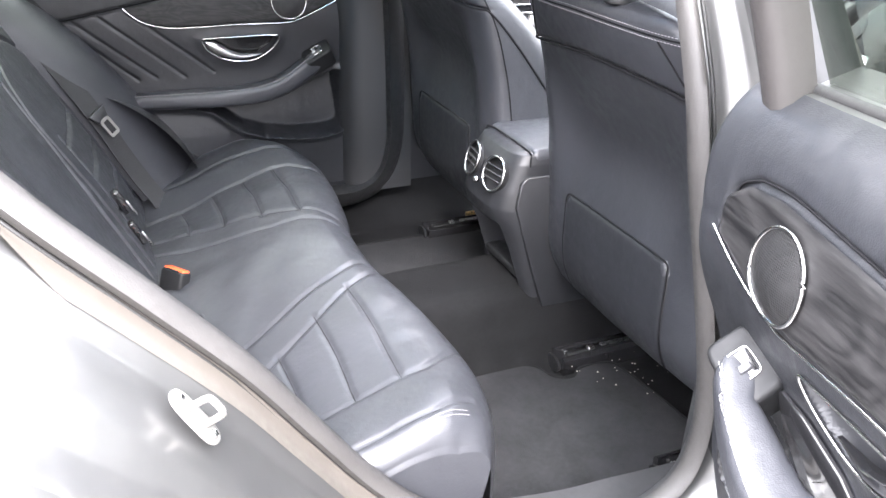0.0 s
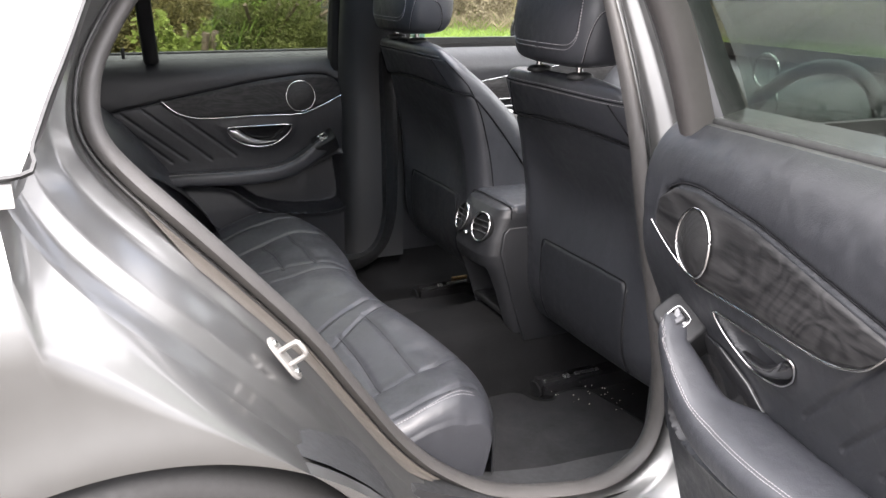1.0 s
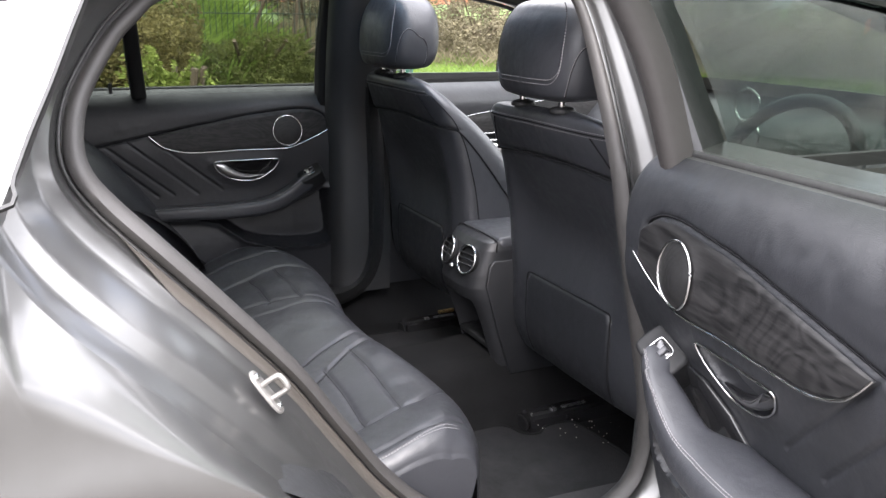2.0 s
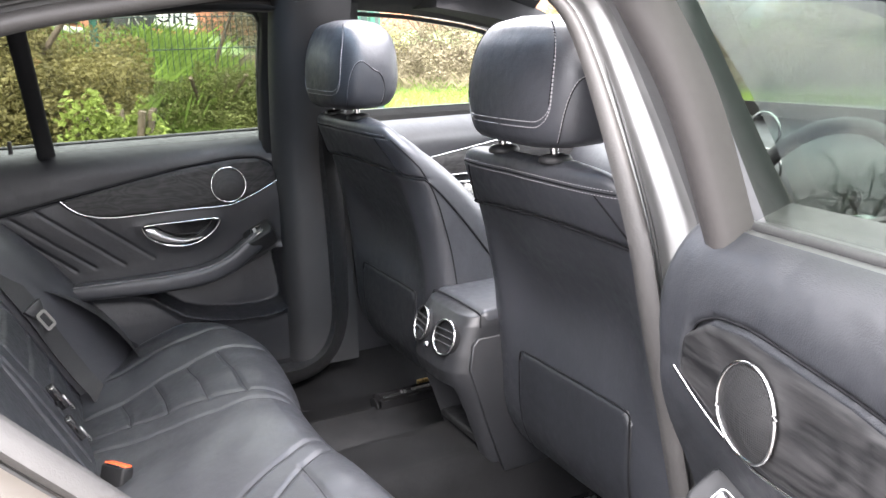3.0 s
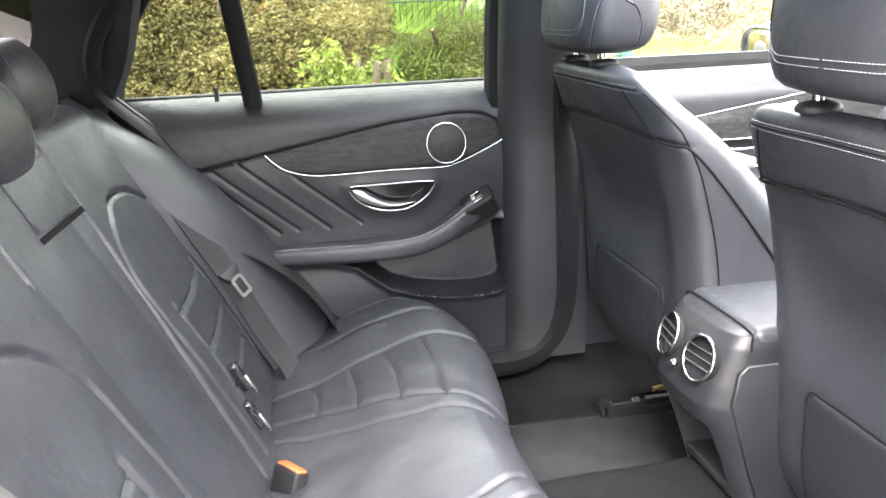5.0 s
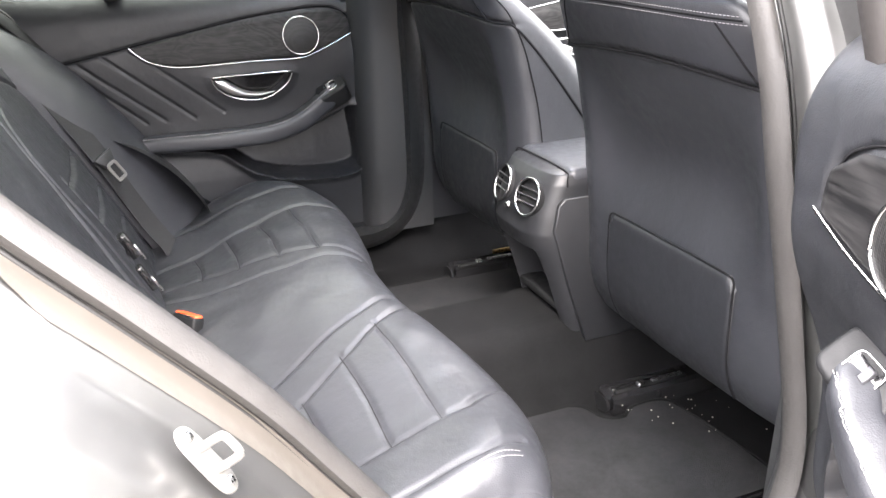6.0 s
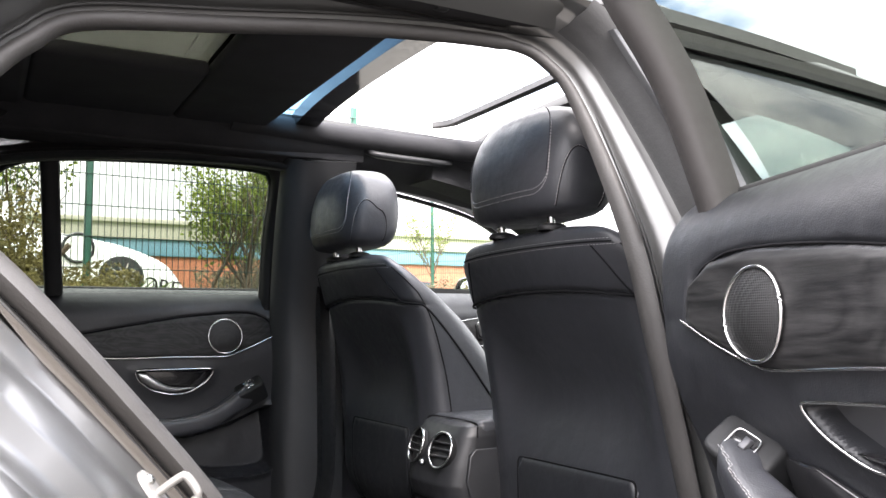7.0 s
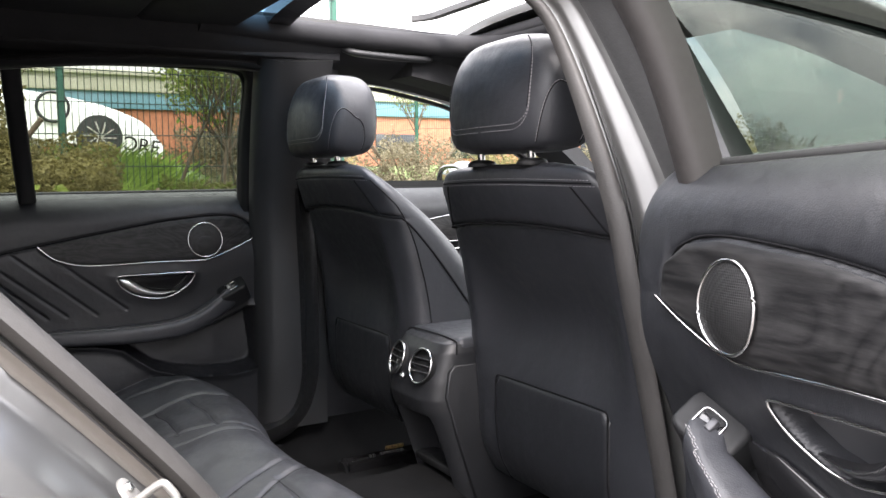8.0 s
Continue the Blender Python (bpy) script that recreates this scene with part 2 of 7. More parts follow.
def smooth_path(pts, n, closed=False):
    """Catmull-Rom through the points, n samples evenly by length."""
    p = [Vector(q) for q in pts]
    k = len(p)
    out = []
    spans = k if closed else k - 1
    for i in range(spans):
        if closed:
            a, b, c, d = p[(i - 1) % k], p[i], p[(i + 1) % k], p[(i + 2) % k]
        else:
            a, b, c, d = p[max(i - 1, 0)], p[i], p[i + 1], p[min(i + 2, k - 1)]
        for j in range(16):
            t = j / 16
            out.append(0.5 * ((2 * b) + (c - a) * t + (2 * a - 5 * b + 4 * c - d) * t * t + (3 * b - a - 3 * c + d) * t**3))
    out.append(p[0].copy() if closed else p[-1].copy())
    run = [0.0]
    for a, b in zip(out, out[1:]):
        run.append(run[-1] + (b - a).length)
    res = []
    count = n if closed else n - 1
    arr = np.array([tuple(q) for q in out])
    for i in range(n):
        s = run[-1] * i / count
        res.append(Vector([float(np.interp(s, run, arr[:, c])) for c in range(len(p[0]))]))
    return res


def sweep(path, profile, closed=False, up=(0, 0, 1), scale=None, caps=True):
    """A profile of (side, up) offsets drawn along a path."""
    n, k = len(path), len(profile)
    verts, faces = [], []
    upv = Vector(up)
    for i, q in enumerate(path):
        a = path[(i - 1) % n] if closed or i else q
        b = path[(i + 1) % n] if closed or i < n - 1 else q
        t = (b - a).normalized()
        side = t.cross(upv)
        side = side.normalized() if side.length > 1e-6 else Vector((1, 0, 0))
        over = side.cross(t).normalized()
        sc = scale(i / max(1, n - 1)) if scale else 1.0
        for x, y in profile:
            verts.append(q + side * x * sc + over * y * sc)
    for i in range(n if closed else n - 1):
        for j in range(k):
            a, b = i * k + j, i * k + (j + 1) % k
            c, d = ((i + 1) % n) * k + (j + 1) % k, ((i + 1) % n) * k + j
            faces.append((a, b, c, d))
    if caps and not closed:
        faces += [tuple(range(k))[::-1], tuple((n - 1) * k + j for j in range(k))]
    return solid(raw(verts, faces))


def circle(r, k=8, sx=1.0, sy=1.0):
    return [(r * sx * math.cos(2 * math.pi * i / k), r * sy * math.sin(2 * math.pi * i / k)) for i in range(k)]


def tube(path, r, closed=False, k=8):
    n = len(path)
    up = Vector((0.13, 0.21, 0.97)).normalized()
    return sweep(path, circle(r, k), closed, up)


def block(center, size, bevel=0.006, seg=2, turn=None):
    bm = bmesh.new()
    bmesh.ops.create_cube(bm, size=1)
    bmesh.ops.scale(bm, vec=size, verts=bm.verts)
    if bevel:
        bmesh.ops.bevel(bm, geom=bm.edges[:], offset=min(bevel, 0.45 * min(size)), segments=seg, profile=0.5, affect="EDGES")
    m = Matrix.Translation(center) @ (turn.to_4x4() if turn else Matrix())
    bmesh.ops.transform(bm, matrix=m, verts=bm.verts)
    return bm


def slab(outline, back, bevel=0.003, seg=2):
    """A plate: an outline of 3D points and the vector to its back; the front rim is rounded."""
    bm = bmesh.new()
    f = bm.faces.new([bm.verts.new(p) for p in outline])
    ext = bmesh.ops.extrude_face_region(bm, geom=[f])
    vs = [e for e in ext["geom"] if isinstance(e, bmesh.types.BMVert)]
    bmesh.ops.translate(bm, vec=Vector(back), verts=vs)
    if bevel:
        rim = [e for e in bm.edges if all(v not in vs for v in e.verts)]
        bmesh.ops.bevel(bm, geom=rim, offset=bevel, segments=seg, profile=0.5, affect="EDGES")
    bmesh.ops.recalc_face_normals(bm, faces=bm.faces)
    return bm


def merge(meshes):
    bm = bmesh.new()
    for me in meshes:
        if isinstance(me, bmesh.types.BMesh):
            t = bpy.data.meshes.new("t")
            me.to_mesh(t)
            me.free()
            me = t
        bm.from_mesh(me)
    return bm


def stitches(path, r=0.0005, dash=0.0042, gap=0.0012):
    """Short threads along a path, in one mesh."""
    verts, faces = [], []
    run, acc = [], 0.0
    for a, b in zip(path, path[1:]):
        run.append(acc)
        acc += (b - a).length
    run.append(acc)
    arr = np.array([tuple(q) for q in path])
    at = lambda s: Vector([float(np.interp(s, run, arr[:, c])) for c in range(3)])
    s = 0.0
    while s + dash < acc:
        a, b = at(s), at(s + dash)
        t = (b - a).normalized()
        u = t.cross(Vector((0.3, 0.2, 0.93))).normalized()
        w = t.cross(u)
        base = len(verts)
        for q, rr in ((a, 0.55), (a.lerp(b, 0.25), 1.0), (a.lerp(b, 0.75), 1.0), (b, 0.55)):
            for x, y in ((1, 0), (0, 1), (-1, 0), (0, -1)):
                verts.append(q + (u * x + w * y) * r * rr)
        for g in range(3):
            for j in range(4):
                p, q2 = base + g * 4 + j, base + g * 4 + (j + 1) % 4
                faces.append((p, q2, q2 + 4, p + 4))
        s += dash + gap
    return raw(verts, faces)


def lerp1(x, xs, ys):
    return float(np.interp(x, xs, ys))


def soft(x, xs, ys):
    """Smooth interpolation through keys (cubic, monotone-ish)."""
    x = min(max(x, xs[0]), xs[-1])
    i = max(0, min(len(xs) - 2, int(np.searchsorted(xs, x)) - 1))
    def slope(k):
        if k == 0:
            return (ys[1] - ys[0]) / (xs[1] - xs[0])
        if k == len(xs) - 1:
            return (ys[-1] - ys[-2]) / (xs[-1] - xs[-2])
        return (ys[k + 1] - ys[k - 1]) / (xs[k + 1] - xs[k - 1])
    h = xs[i + 1] - xs[i]
    t = (x - xs[i]) / h
    return (2 * t**3 - 3 * t**2 + 1) * ys[i] + (t**3 - 2 * t**2 + t) * h * slope(i) + (3 * t**2 - 2 * t**3) * ys[i + 1] + (t**3 - t**2) * h * slope(i + 1)


def seg_dist(px, py, pts):
    best = 9.0
    for (ax, ay), (bx, by) in zip(pts, pts[1:]):
        dx, dy = bx - ax, by - ay
        t = max(0.0, min(1.0, ((px - ax) * dx + (py - ay) * dy) / (dx * dx + dy * dy + 1e-12)))
        best = min(best, math.hypot(px - ax - t * dx, py - ay - t * dy))
    return best


def groove(px, py, lines, width=0.006, depth=0.005):
    d = min((seg_dist(px, py, ln) for ln in lines), default=9.0)
    return -depth * math.exp(-((d / width) ** 2))


YC = 0.925

# ---- the car's shell ----
def flip(y):
    return 2 * YC - y


AP = [
    (1.10, 0.235, 0.56), (1.10, 0.235, 0.47), (1.065, 0.232, 0.41), (0.97, 0.23, 0.382), (0.80, 0.23, 0.40), (0.69, 0.22, 0.45),
    (0.61, 0.21, 0.522), (0.535, 0.205, 0.627), (0.468, 0.205, 0.732), (0.388, 0.21, 0.833), (0.31, 0.22, 0.925), (0.258, 0.25, 0.982),
    (0.232, 0.28, 1.02), (0.228, 0.31, 1.055), (0.243, 0.355, 1.105), (0.285, 0.398, 1.168), (0.32, 0.415, 1.205), (0.375, 0.428, 1.242),
    (0.54, 0.435, 1.268), (0.75, 0.435, 1.283), (0.945, 0.425, 1.283), (1.005, 0.405, 1.255), (1.03, 0.37, 1.187), (1.035, 0.28, 1.0),
    (1.045, 0.25, 0.86), (1.075, 0.24, 0.70),
]



def rear_shift(x, y, z):
    """The open doorway's rear edge stands further forward and further in than that of the closed one."""
    k = max(0.0, min(1.0, (0.95 - x) / 0.45))
    k = k * k * (3 - 2 * k)
    h = (z - 0.8) / 0.3
    return (x + (0.037 - 0.009 * h) * k, y + (0.07 - 0.025 * h) * k, z - 0.011 * k)


APN = 220
ap_near = smooth_path([rear_shift(*q) for q in AP], APN, closed=True)
ap_far = smooth_path([(x - 0.045 * max(0.0, min(1.0, (0.95 - x) / 0.45)), y, z) for x, y, z in AP], APN, closed=True)
AP_MID = Vector((0.68, 0.3, 0.85))


def ap_frame(i, side=1):
    path = ap_near if side > 0 else ap_far
    q = path[i % APN]
    t = (path[(i + 1) % APN] - path[(i - 1) % APN]).normalized()
    o = q - AP_MID
    o.y = 0
    o -= t * o.dot(t)
    o.y = 0
    return q, o.normalized()


def ap_scale(q):
    """How wide and how deep the jamb is: full at the rear quarter, narrow at the roof and the middle pillar."""
    wide = lerp1(q.z, [0.38, 0.5, 0.7, 0.85, 1.0, 1.12, 1.2, 1.3], [0.66, 0.74, 0.78, 0.84, 0.97, 0.8, 0.72, 0.7])
    deep = lerp1(q.z, [0.38, 0.95, 1.1, 1.3], [1.0, 1.0, 0.8, 0.45])
    if q.x > 0.95:
        wide *= 0.75
    k = max(0.0, min(1.0, (0.95 - q.x) / 0.45))
    return wide, deep * (1 + 0.35 * k)


def ap_sweep(profile, side=1, fade=None):
    verts, faces, k = [], [], len(profile)
    for i in range(APN):
        q, o = ap_frame(i, side)
        w, d = ap_scale(q)
        for a, b in profile:
            if fade:
                a, b = a * fade(q), b * fade(q)
            v = q + o * a * w + Vector((0, b * d, 0))
            verts.append((v.x, v.y if side > 0 else flip(v.y), v.z))
    for i in range(APN):
        for j in range(k - 1):
            a, b = i * k + j, ((i + 1) % APN) * k + j
            faces.append((a, b, b + 1, a + 1))
    return raw(verts, faces)


car = thing("estate_car", (0.9, YC, 0.0), "grey metallic estate car parked with its rear door open", "car")
JAMB = [(0.010, 0.004), (0.020, 0.002), (0.027, -0.003), (0.031, -0.014), (0.034, -0.030), (0.050, -0.037), (0.055, -0.047), (0.074, -0.094), (0.079, -0.100), (0.095, -0.112), (0.101, -0.120), (0.104, -0.146), (0.109, -0.155)]
jamb = part("door_jamb", ap_sweep(JAMB), JAMBPAINT, car, "stepped grey painted door jamb")
# far jamb in a darker material: the far side's shade put into colour
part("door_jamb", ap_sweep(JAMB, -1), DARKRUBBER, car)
LIP = [(0.017, 0.006), (0.013, -0.010), (0.003, -0.016), (-0.007, -0.012), (-0.013, 0.0), (-0.012, 0.012), (0.0, 0.016)]
part("door_seal", ap_sweep(LIP), RUBBER, car, "grey rubber door seal")
# darker copy of the same seal, shaded by its colour
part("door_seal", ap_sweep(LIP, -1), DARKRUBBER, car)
groove_line = [ap_frame(i)[0] + ap_frame(i)[1] * 0.0185 + Vector((0, -0.004, 0)) for i in range(APN)]
part("seal_gap", tube(groove_line, 0.0028, True, 6), DARKRUBBER, jamb)
# beige strip of bare primer beside the seal on the rear quarter
strip = [i for i in range(APN) if ap_near[i].x < 0.74 and ap_near[i].z < 0.96]
cut_ = next((n for n in range(1, len(strip)) if strip[n] - strip[n - 1] > 1), 0)
strip = strip[cut_:] + strip[:cut_]
BARE = [(0.0200, -0.001), (0.0285, -0.0062), (0.0325, -0.0160), (0.0350, -0.0290)]
vs_, fs_ = [], []
for n_i, i in enumerate(strip):
    q, o = ap_frame(i)
    w, d = ap_scale(q)
    thin = min(1, (n_i + 0.5) / 8, (len(strip) - n_i - 0.5) / 8)
    for a, b in BARE:
        a, b = 0.0200 + (a - 0.0200) * thin, -0.001 + (b + 0.001) * thin
        v = q + o * (a - 0.0012) * w + Vector((0, b * d - 0.0022, 0))
        vs_.append((v.x, v.y, v.z))
    if n_i:
        for j in range(len(BARE) - 1):
            p = (n_i - 1) * len(BARE) + j
            fs_.append((p, p + 1, p + 1 + len(BARE), p + len(BARE)))
part("primer_strip", raw(vs_, fs_), PRIMER, car, "bare beige strip beside the seal")
# added dark strip: paints the gap's shade over the middle pillar's outer half
run = [i for i in range(APN) if ap_near[i].x > 0.985 and ap_near[i].z > 0.42]
cut_ = next((n for n in range(1, len(run)) if run[n] - run[n - 1] > 1), 0)
run = run[cut_:] + run[:cut_]
GAP_SHADE = [(0.056, -0.058), (0.060, -0.066), (0.068, -0.098), (0.086, -0.120), (0.096, -0.152), (0.130, -0.168)]
vs_, fs_ = [], []
for n_i, i in enumerate(run):
    q, o = ap_frame(i)
    w, d = ap_scale(q)
    for a, b in GAP_SHADE:
        v = q + o * a * w + Vector((0, b * d - 0.003, 0))
        vs_.append((v.x, v.y, v.z))
    if n_i:
        for j in range(len(GAP_SHADE) - 1):
            p = (n_i - 1) * len(GAP_SHADE) + j
            fs_.append((p, p + 1, p + 1 + len(GAP_SHADE), p + len(GAP_SHADE)))
part("gap_shade_strip", raw(vs_, fs_), DARKRUBBER, car, "dark strip standing for the shaded gap beside the pillar")
LINING = [(-0.006, 0.010), (-0.016, 0.016), (-0.022, 0.030), (-0.020, 0.050), (-0.002, 0.085), (0.02, 0.10)]
part("aperture_lining", ap_sweep(LINING, 1, lambda q: 0.25), PLASTIC, car)
# far lining likewise takes a darker plastic in place of shade
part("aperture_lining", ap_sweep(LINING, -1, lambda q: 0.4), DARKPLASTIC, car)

WHEEL_X, WHEEL_Z, ARCH_R = 0.235, 0.35, 0.385


def skin_y(x, z):
    """The outer side of the car: upright, with a shoulder that leans in and a flare round the wheel."""
    y = 0.045 - 0.030 * math.exp(-(((z - 0.72) / 0.28) ** 2)) + 0.70 * max(0.0, z - 0.86) ** 1.5 + 0.06 * max(0.0, 0.5 - z) ** 2
    r = math.hypot(x - WHEEL_X, z - WHEEL_Z)
    y -= 0.012 * math.exp(-(((r - ARCH_R) / 0.05) ** 2))
    y += 0.10 * max(0.0, -0.55 - x) ** 1.6
    return y


def jamb_edge(side=1):
    out = []
    for i in range(APN):
        q, o = ap_frame(i)
        w, d = ap_scale(q)
        v = q + o * JAMB[-1][0] * w + Vector((0, JAMB[-1][1] * d, 0))
        if v.x < 0.72 and v.z < 1.03:
            out.append(v)
    return out


edge = sorted(jamb_edge(), key=lambda v: math.atan2(v.z - WHEEL_Z, v.x - WHEEL_X))
edge_ang = [math.atan2(v.z - WHEEL_Z, v.x - WHEEL_X) for v in edge]
SIDE_OUT = [(0.165, 1.035), (-0.2, 1.03), (-0.7, 1.02), (-0.93, 0.99), (-1.0, 0.85), (-1.02, 0.6), (-0.98, 0.3)]


def outer_at(ang):
    if edge_ang[0] <= ang <= edge_ang[-1]:
        return Vector([lerp1(ang, edge_ang, [v[c] for v in edge]) for c in range(3)])
    dx, dz = math.cos(ang), math.sin(ang)
    last = (edge[-1].x, edge[-1].z)
    pts = [last] + SIDE_OUT if ang > 0 else [(0.75, 0.2), (0.75, 0.45)]
    best = None
    for (ax, az), (bx, bz) in zip(pts, pts[1:]):
        ex, ez = bx - ax, bz - az
        den = dx * ez - dz * ex
        if abs(den) < 1e-9:
            continue
        s = ((ax - WHEEL_X) * ez - (az - WHEEL_Z) * ex) / den
        u = ((ax - WHEEL_X) * dz - (az - WHEEL_Z) * dx) / den
        if s > 0 and -1e-6 <= u <= 1 + 1e-6:
            best = s if best is None else max(best, s)
    best = best or 0.6
    x, z = WHEEL_X + dx * best, WHEEL_Z + dz * best
    return Vector((x, skin_y(x, z), z))


def quarter(side):
    a0, a1 = edge_ang[0] - 0.02, math.pi + 0.12
    def fn(u, v):
        ang = a0 + (a1 - a0) * u
        p = outer_at(ang)
        ix, iz = WHEEL_X + ARCH_R * math.cos(ang), WHEEL_Z + ARCH_R * math.sin(ang)
        if v < 0.04:
            k = 0.0
            y = skin_y(ix, iz) + 0.03 * (1 - v / 0.04)
        else:
            k = (v - 0.04) / 0.96
            x, z = ix + (p.x - ix) * k, iz + (p.z - iz) * k
            y0 = skin_y(x, z)
            w = max(0.0, (k - 0.50) / 0.50) ** 2.2
            y = y0 * (1 - w) + p.y * w
        x, z = ix + (p.x - ix) * k, iz + (p.z - iz) * k
        return (x, y if side > 0 else flip(y), z)
    return sheet(fn, 260, 50)


part("quarter_panel", quarter(1), PAINT, car, "glossy grey metallic rear quarter panel")
part("quarter_panel", quarter(-1), PAINT, car)


def wheel_arch(side, cx):
    def fn(u, v):
        ang = -0.2 + (math.pi + 0.4) * u
        y = 0.045 + 0.30 * v
        return (cx + ARCH_R * math.cos(ang), y if side > 0 else flip(y), WHEEL_Z + ARCH_R * math.sin(ang))
    return sheet(fn, 40, 4)


def wheel(cx, side):
    y0 = 0.075 if side > 0 else flip(0.075)
    hub = thing("wheel", (cx, y0, WHEEL_Z))
    hub.parent = car
    hub.location = Vector((cx, y0, WHEEL_Z)) - car.location
    prof = [(0.215, 0.02), (0.225, 0.0), (0.25, -0.012), (0.29, -0.016), (0.315, -0.008), (0.326, 0.012), (0.329, 0.05), (0.329, 0.19), (0.315, 0.22), (0.25, 0.235), (0.215, 0.225)]
    prof = [(r * 1.06, d) for r, d in prof]
    k = len(prof)
    def fn(u, v):
        ang = 2 * math.pi * u
        j = min(k - 1, int(round(v * (k - 1))))
        r, d = prof[j]
        return (cx + r * math.cos(ang), y0 + (d if side > 0 else -d), WHEEL_Z + r * math.sin(ang))
    part("tyre", sheet(fn, 72, k - 1, ring=True), DARKRUBBER, hub, "black rubber tyre with tread")
    lugs = []
    for i in range(72):
        a = 2 * math.pi * i / 72
        for dy in (0.045, 0.10, 0.155):
            d = dy + 0.01 * (i % 2)
            c = (cx + 0.350 * math.cos(a), y0 + (d if side > 0 else -d), WHEEL_Z + 0.350 * math.sin(a))
            lugs.append(block(c, (0.008, 0.045, 0.019), 0, 1, Euler((0, -a, 0)).to_matrix()))
    part("tread", merge(lugs), DARKRUBBER, hub, kind="stuff", smooth=False)
    bits = []
    for i in range(5):
        a = 2 * math.pi * i / 5 + 0.3
        for da in (-0.11, 0.11):
            c = (cx + 0.125 * math.cos(a + da), y0 + (0.012 if side > 0 else -0.012), WHEEL_Z + 0.125 * math.sin(a + da))
            bits.append(block(c, (0.19, 0.03, 0.026), 0.006, 2, Euler((0, -(a + da * 0.4), 0)).to_matrix()))
    def rimfn(u, v):
        ang = 2 * math.pi * u
        r, d = [(0.222, 0.002), (0.212, 0.0), (0.205, 0.02), (0.2, 0.15), (0.0, 0.16)][min(4, int(round(v * 4)))]
        return (cx + r * math.cos(ang), y0 + (d if side > 0 else -d), WHEEL_Z + r * math.sin(ang))
    bits.append(sheet(rimfn, 48, 4, ring=True))
    part("rim", merge(bits), STEEL, hub, "silver alloy rim")


FRONT_X = WHEEL_X + 2.84
for sd in (1, -1):
    for cx in (WHEEL_X, FRONT_X):
        part("wheel_arch_liner", wheel_arch(sd, cx), PLASTIC, car)
        wheel(cx, sd)


def side_y(z, side=1):
    """The upper side leans in towards the roof."""
    y = 0.045 + 0.30 * max(0.0, z - 0.98) ** 1.0 * 1.05
    return y if side > 0 else flip(y)


# roof: skin strips round the openings
RX0, RX1 = -0.85, 1.62
RY0, RY1 = 0.345, flip(0.345)
OPEN_A, OPEN_B, OPEN_C = (0.37, 0.67), (0.885, 0.95), (1.005, 1.46)
OY0, OY1 = 0.49, flip(0.49)


def roof_z(x, y):
    k = (y - YC) / 0.58
    return 1.432 - 0.055 * k**4 - 0.02 * k * k - 0.035 * ((x - 0.7) / 1.1) ** 2 - 0.05 * max(0, x - 1.35) ** 1.3


def roof_piece(x0, x1, y0, y1, dz=0.0, thick=0.02, nu=12, nv=12):
    def fn(u, v):
        x, y = x0 + (x1 - x0) * u, y0 + (y1 - y0) * v
        return (x, y, roof_z(x, y) + dz)
    top = sheet(fn, nu, nv)
    bm = bmesh.new()
    bm.from_mesh(top)
    g = bmesh.ops.extrude_face_region(bm, geom=bm.faces[:])
    vs = [e for e in g["geom"] if isinstance(e, bmesh.types.BMVert)]
    bmesh.ops.translate(bm, vec=(0, 0, -thick), verts=vs)
    bmesh.ops.recalc_face_normals(bm, faces=bm.faces)
    return bm


roof = part("roof_panel", merge([roof_piece(RX0, OPEN_A[0], RY0, RY1, nu=16, nv=20), roof_piece(OPEN_A[0], OPEN_C[1], RY0, OY0, nu=16, nv=5), roof_piece(OPEN_A[0], OPEN_C[1], OY1, RY1, nu=16, nv=5), roof_piece(OPEN_C[1], RX1, RY0, RY1, nu=6, nv=20)]), PAINT, car, "grey metallic roof panel")
part("roof_glass", roof_piece(OPEN_A[0], 0.87, OY0, OY1, 0.004, 0.005), TINTED, car, "dark tinted rear roof glass")
part("roof_glass", roof_piece(0.876, OPEN_B[1] + 0.01, OY0, OY1, 0.004, 0.005), SKYGLASS, car, "strip of roof glass with the sky's blue in its tint")
part("roof_crossbar", merge([roof_piece(OPEN_A[1], OPEN_B[0], OY0, OY1, -0.008, 0.03), roof_piece(OPEN_B[1], OPEN_C[0], OY0, OY1, 0.0, 0.034)]), GLOSSBLACK, car)
slide = roof_piece(0.38, 0.862, OY0 + 0.01, OY1 - 0.01, 0.035, 0.006)
part("sliding_roof_panel", slide, TINTED, car, "slid-back tinted glass sunroof panel")
defl = smooth_path([(1.33, 0.50, 1.415), (1.365, 0.53, 1.418), (1.375, 0.60, 1.420), (1.385, YC, 1.424), (1.375, flip(0.60), 1.420), (1.365, flip(0.53), 1.418), (1.33, flip(0.50), 1.415)], 60)
part("wind_deflector", sweep(defl, [(-0.012, -0.006), (0.012, -0.006), (0.014, 0.004), (-0.010, 0.008)]), PLASTIC, car, "black curved wind deflector")
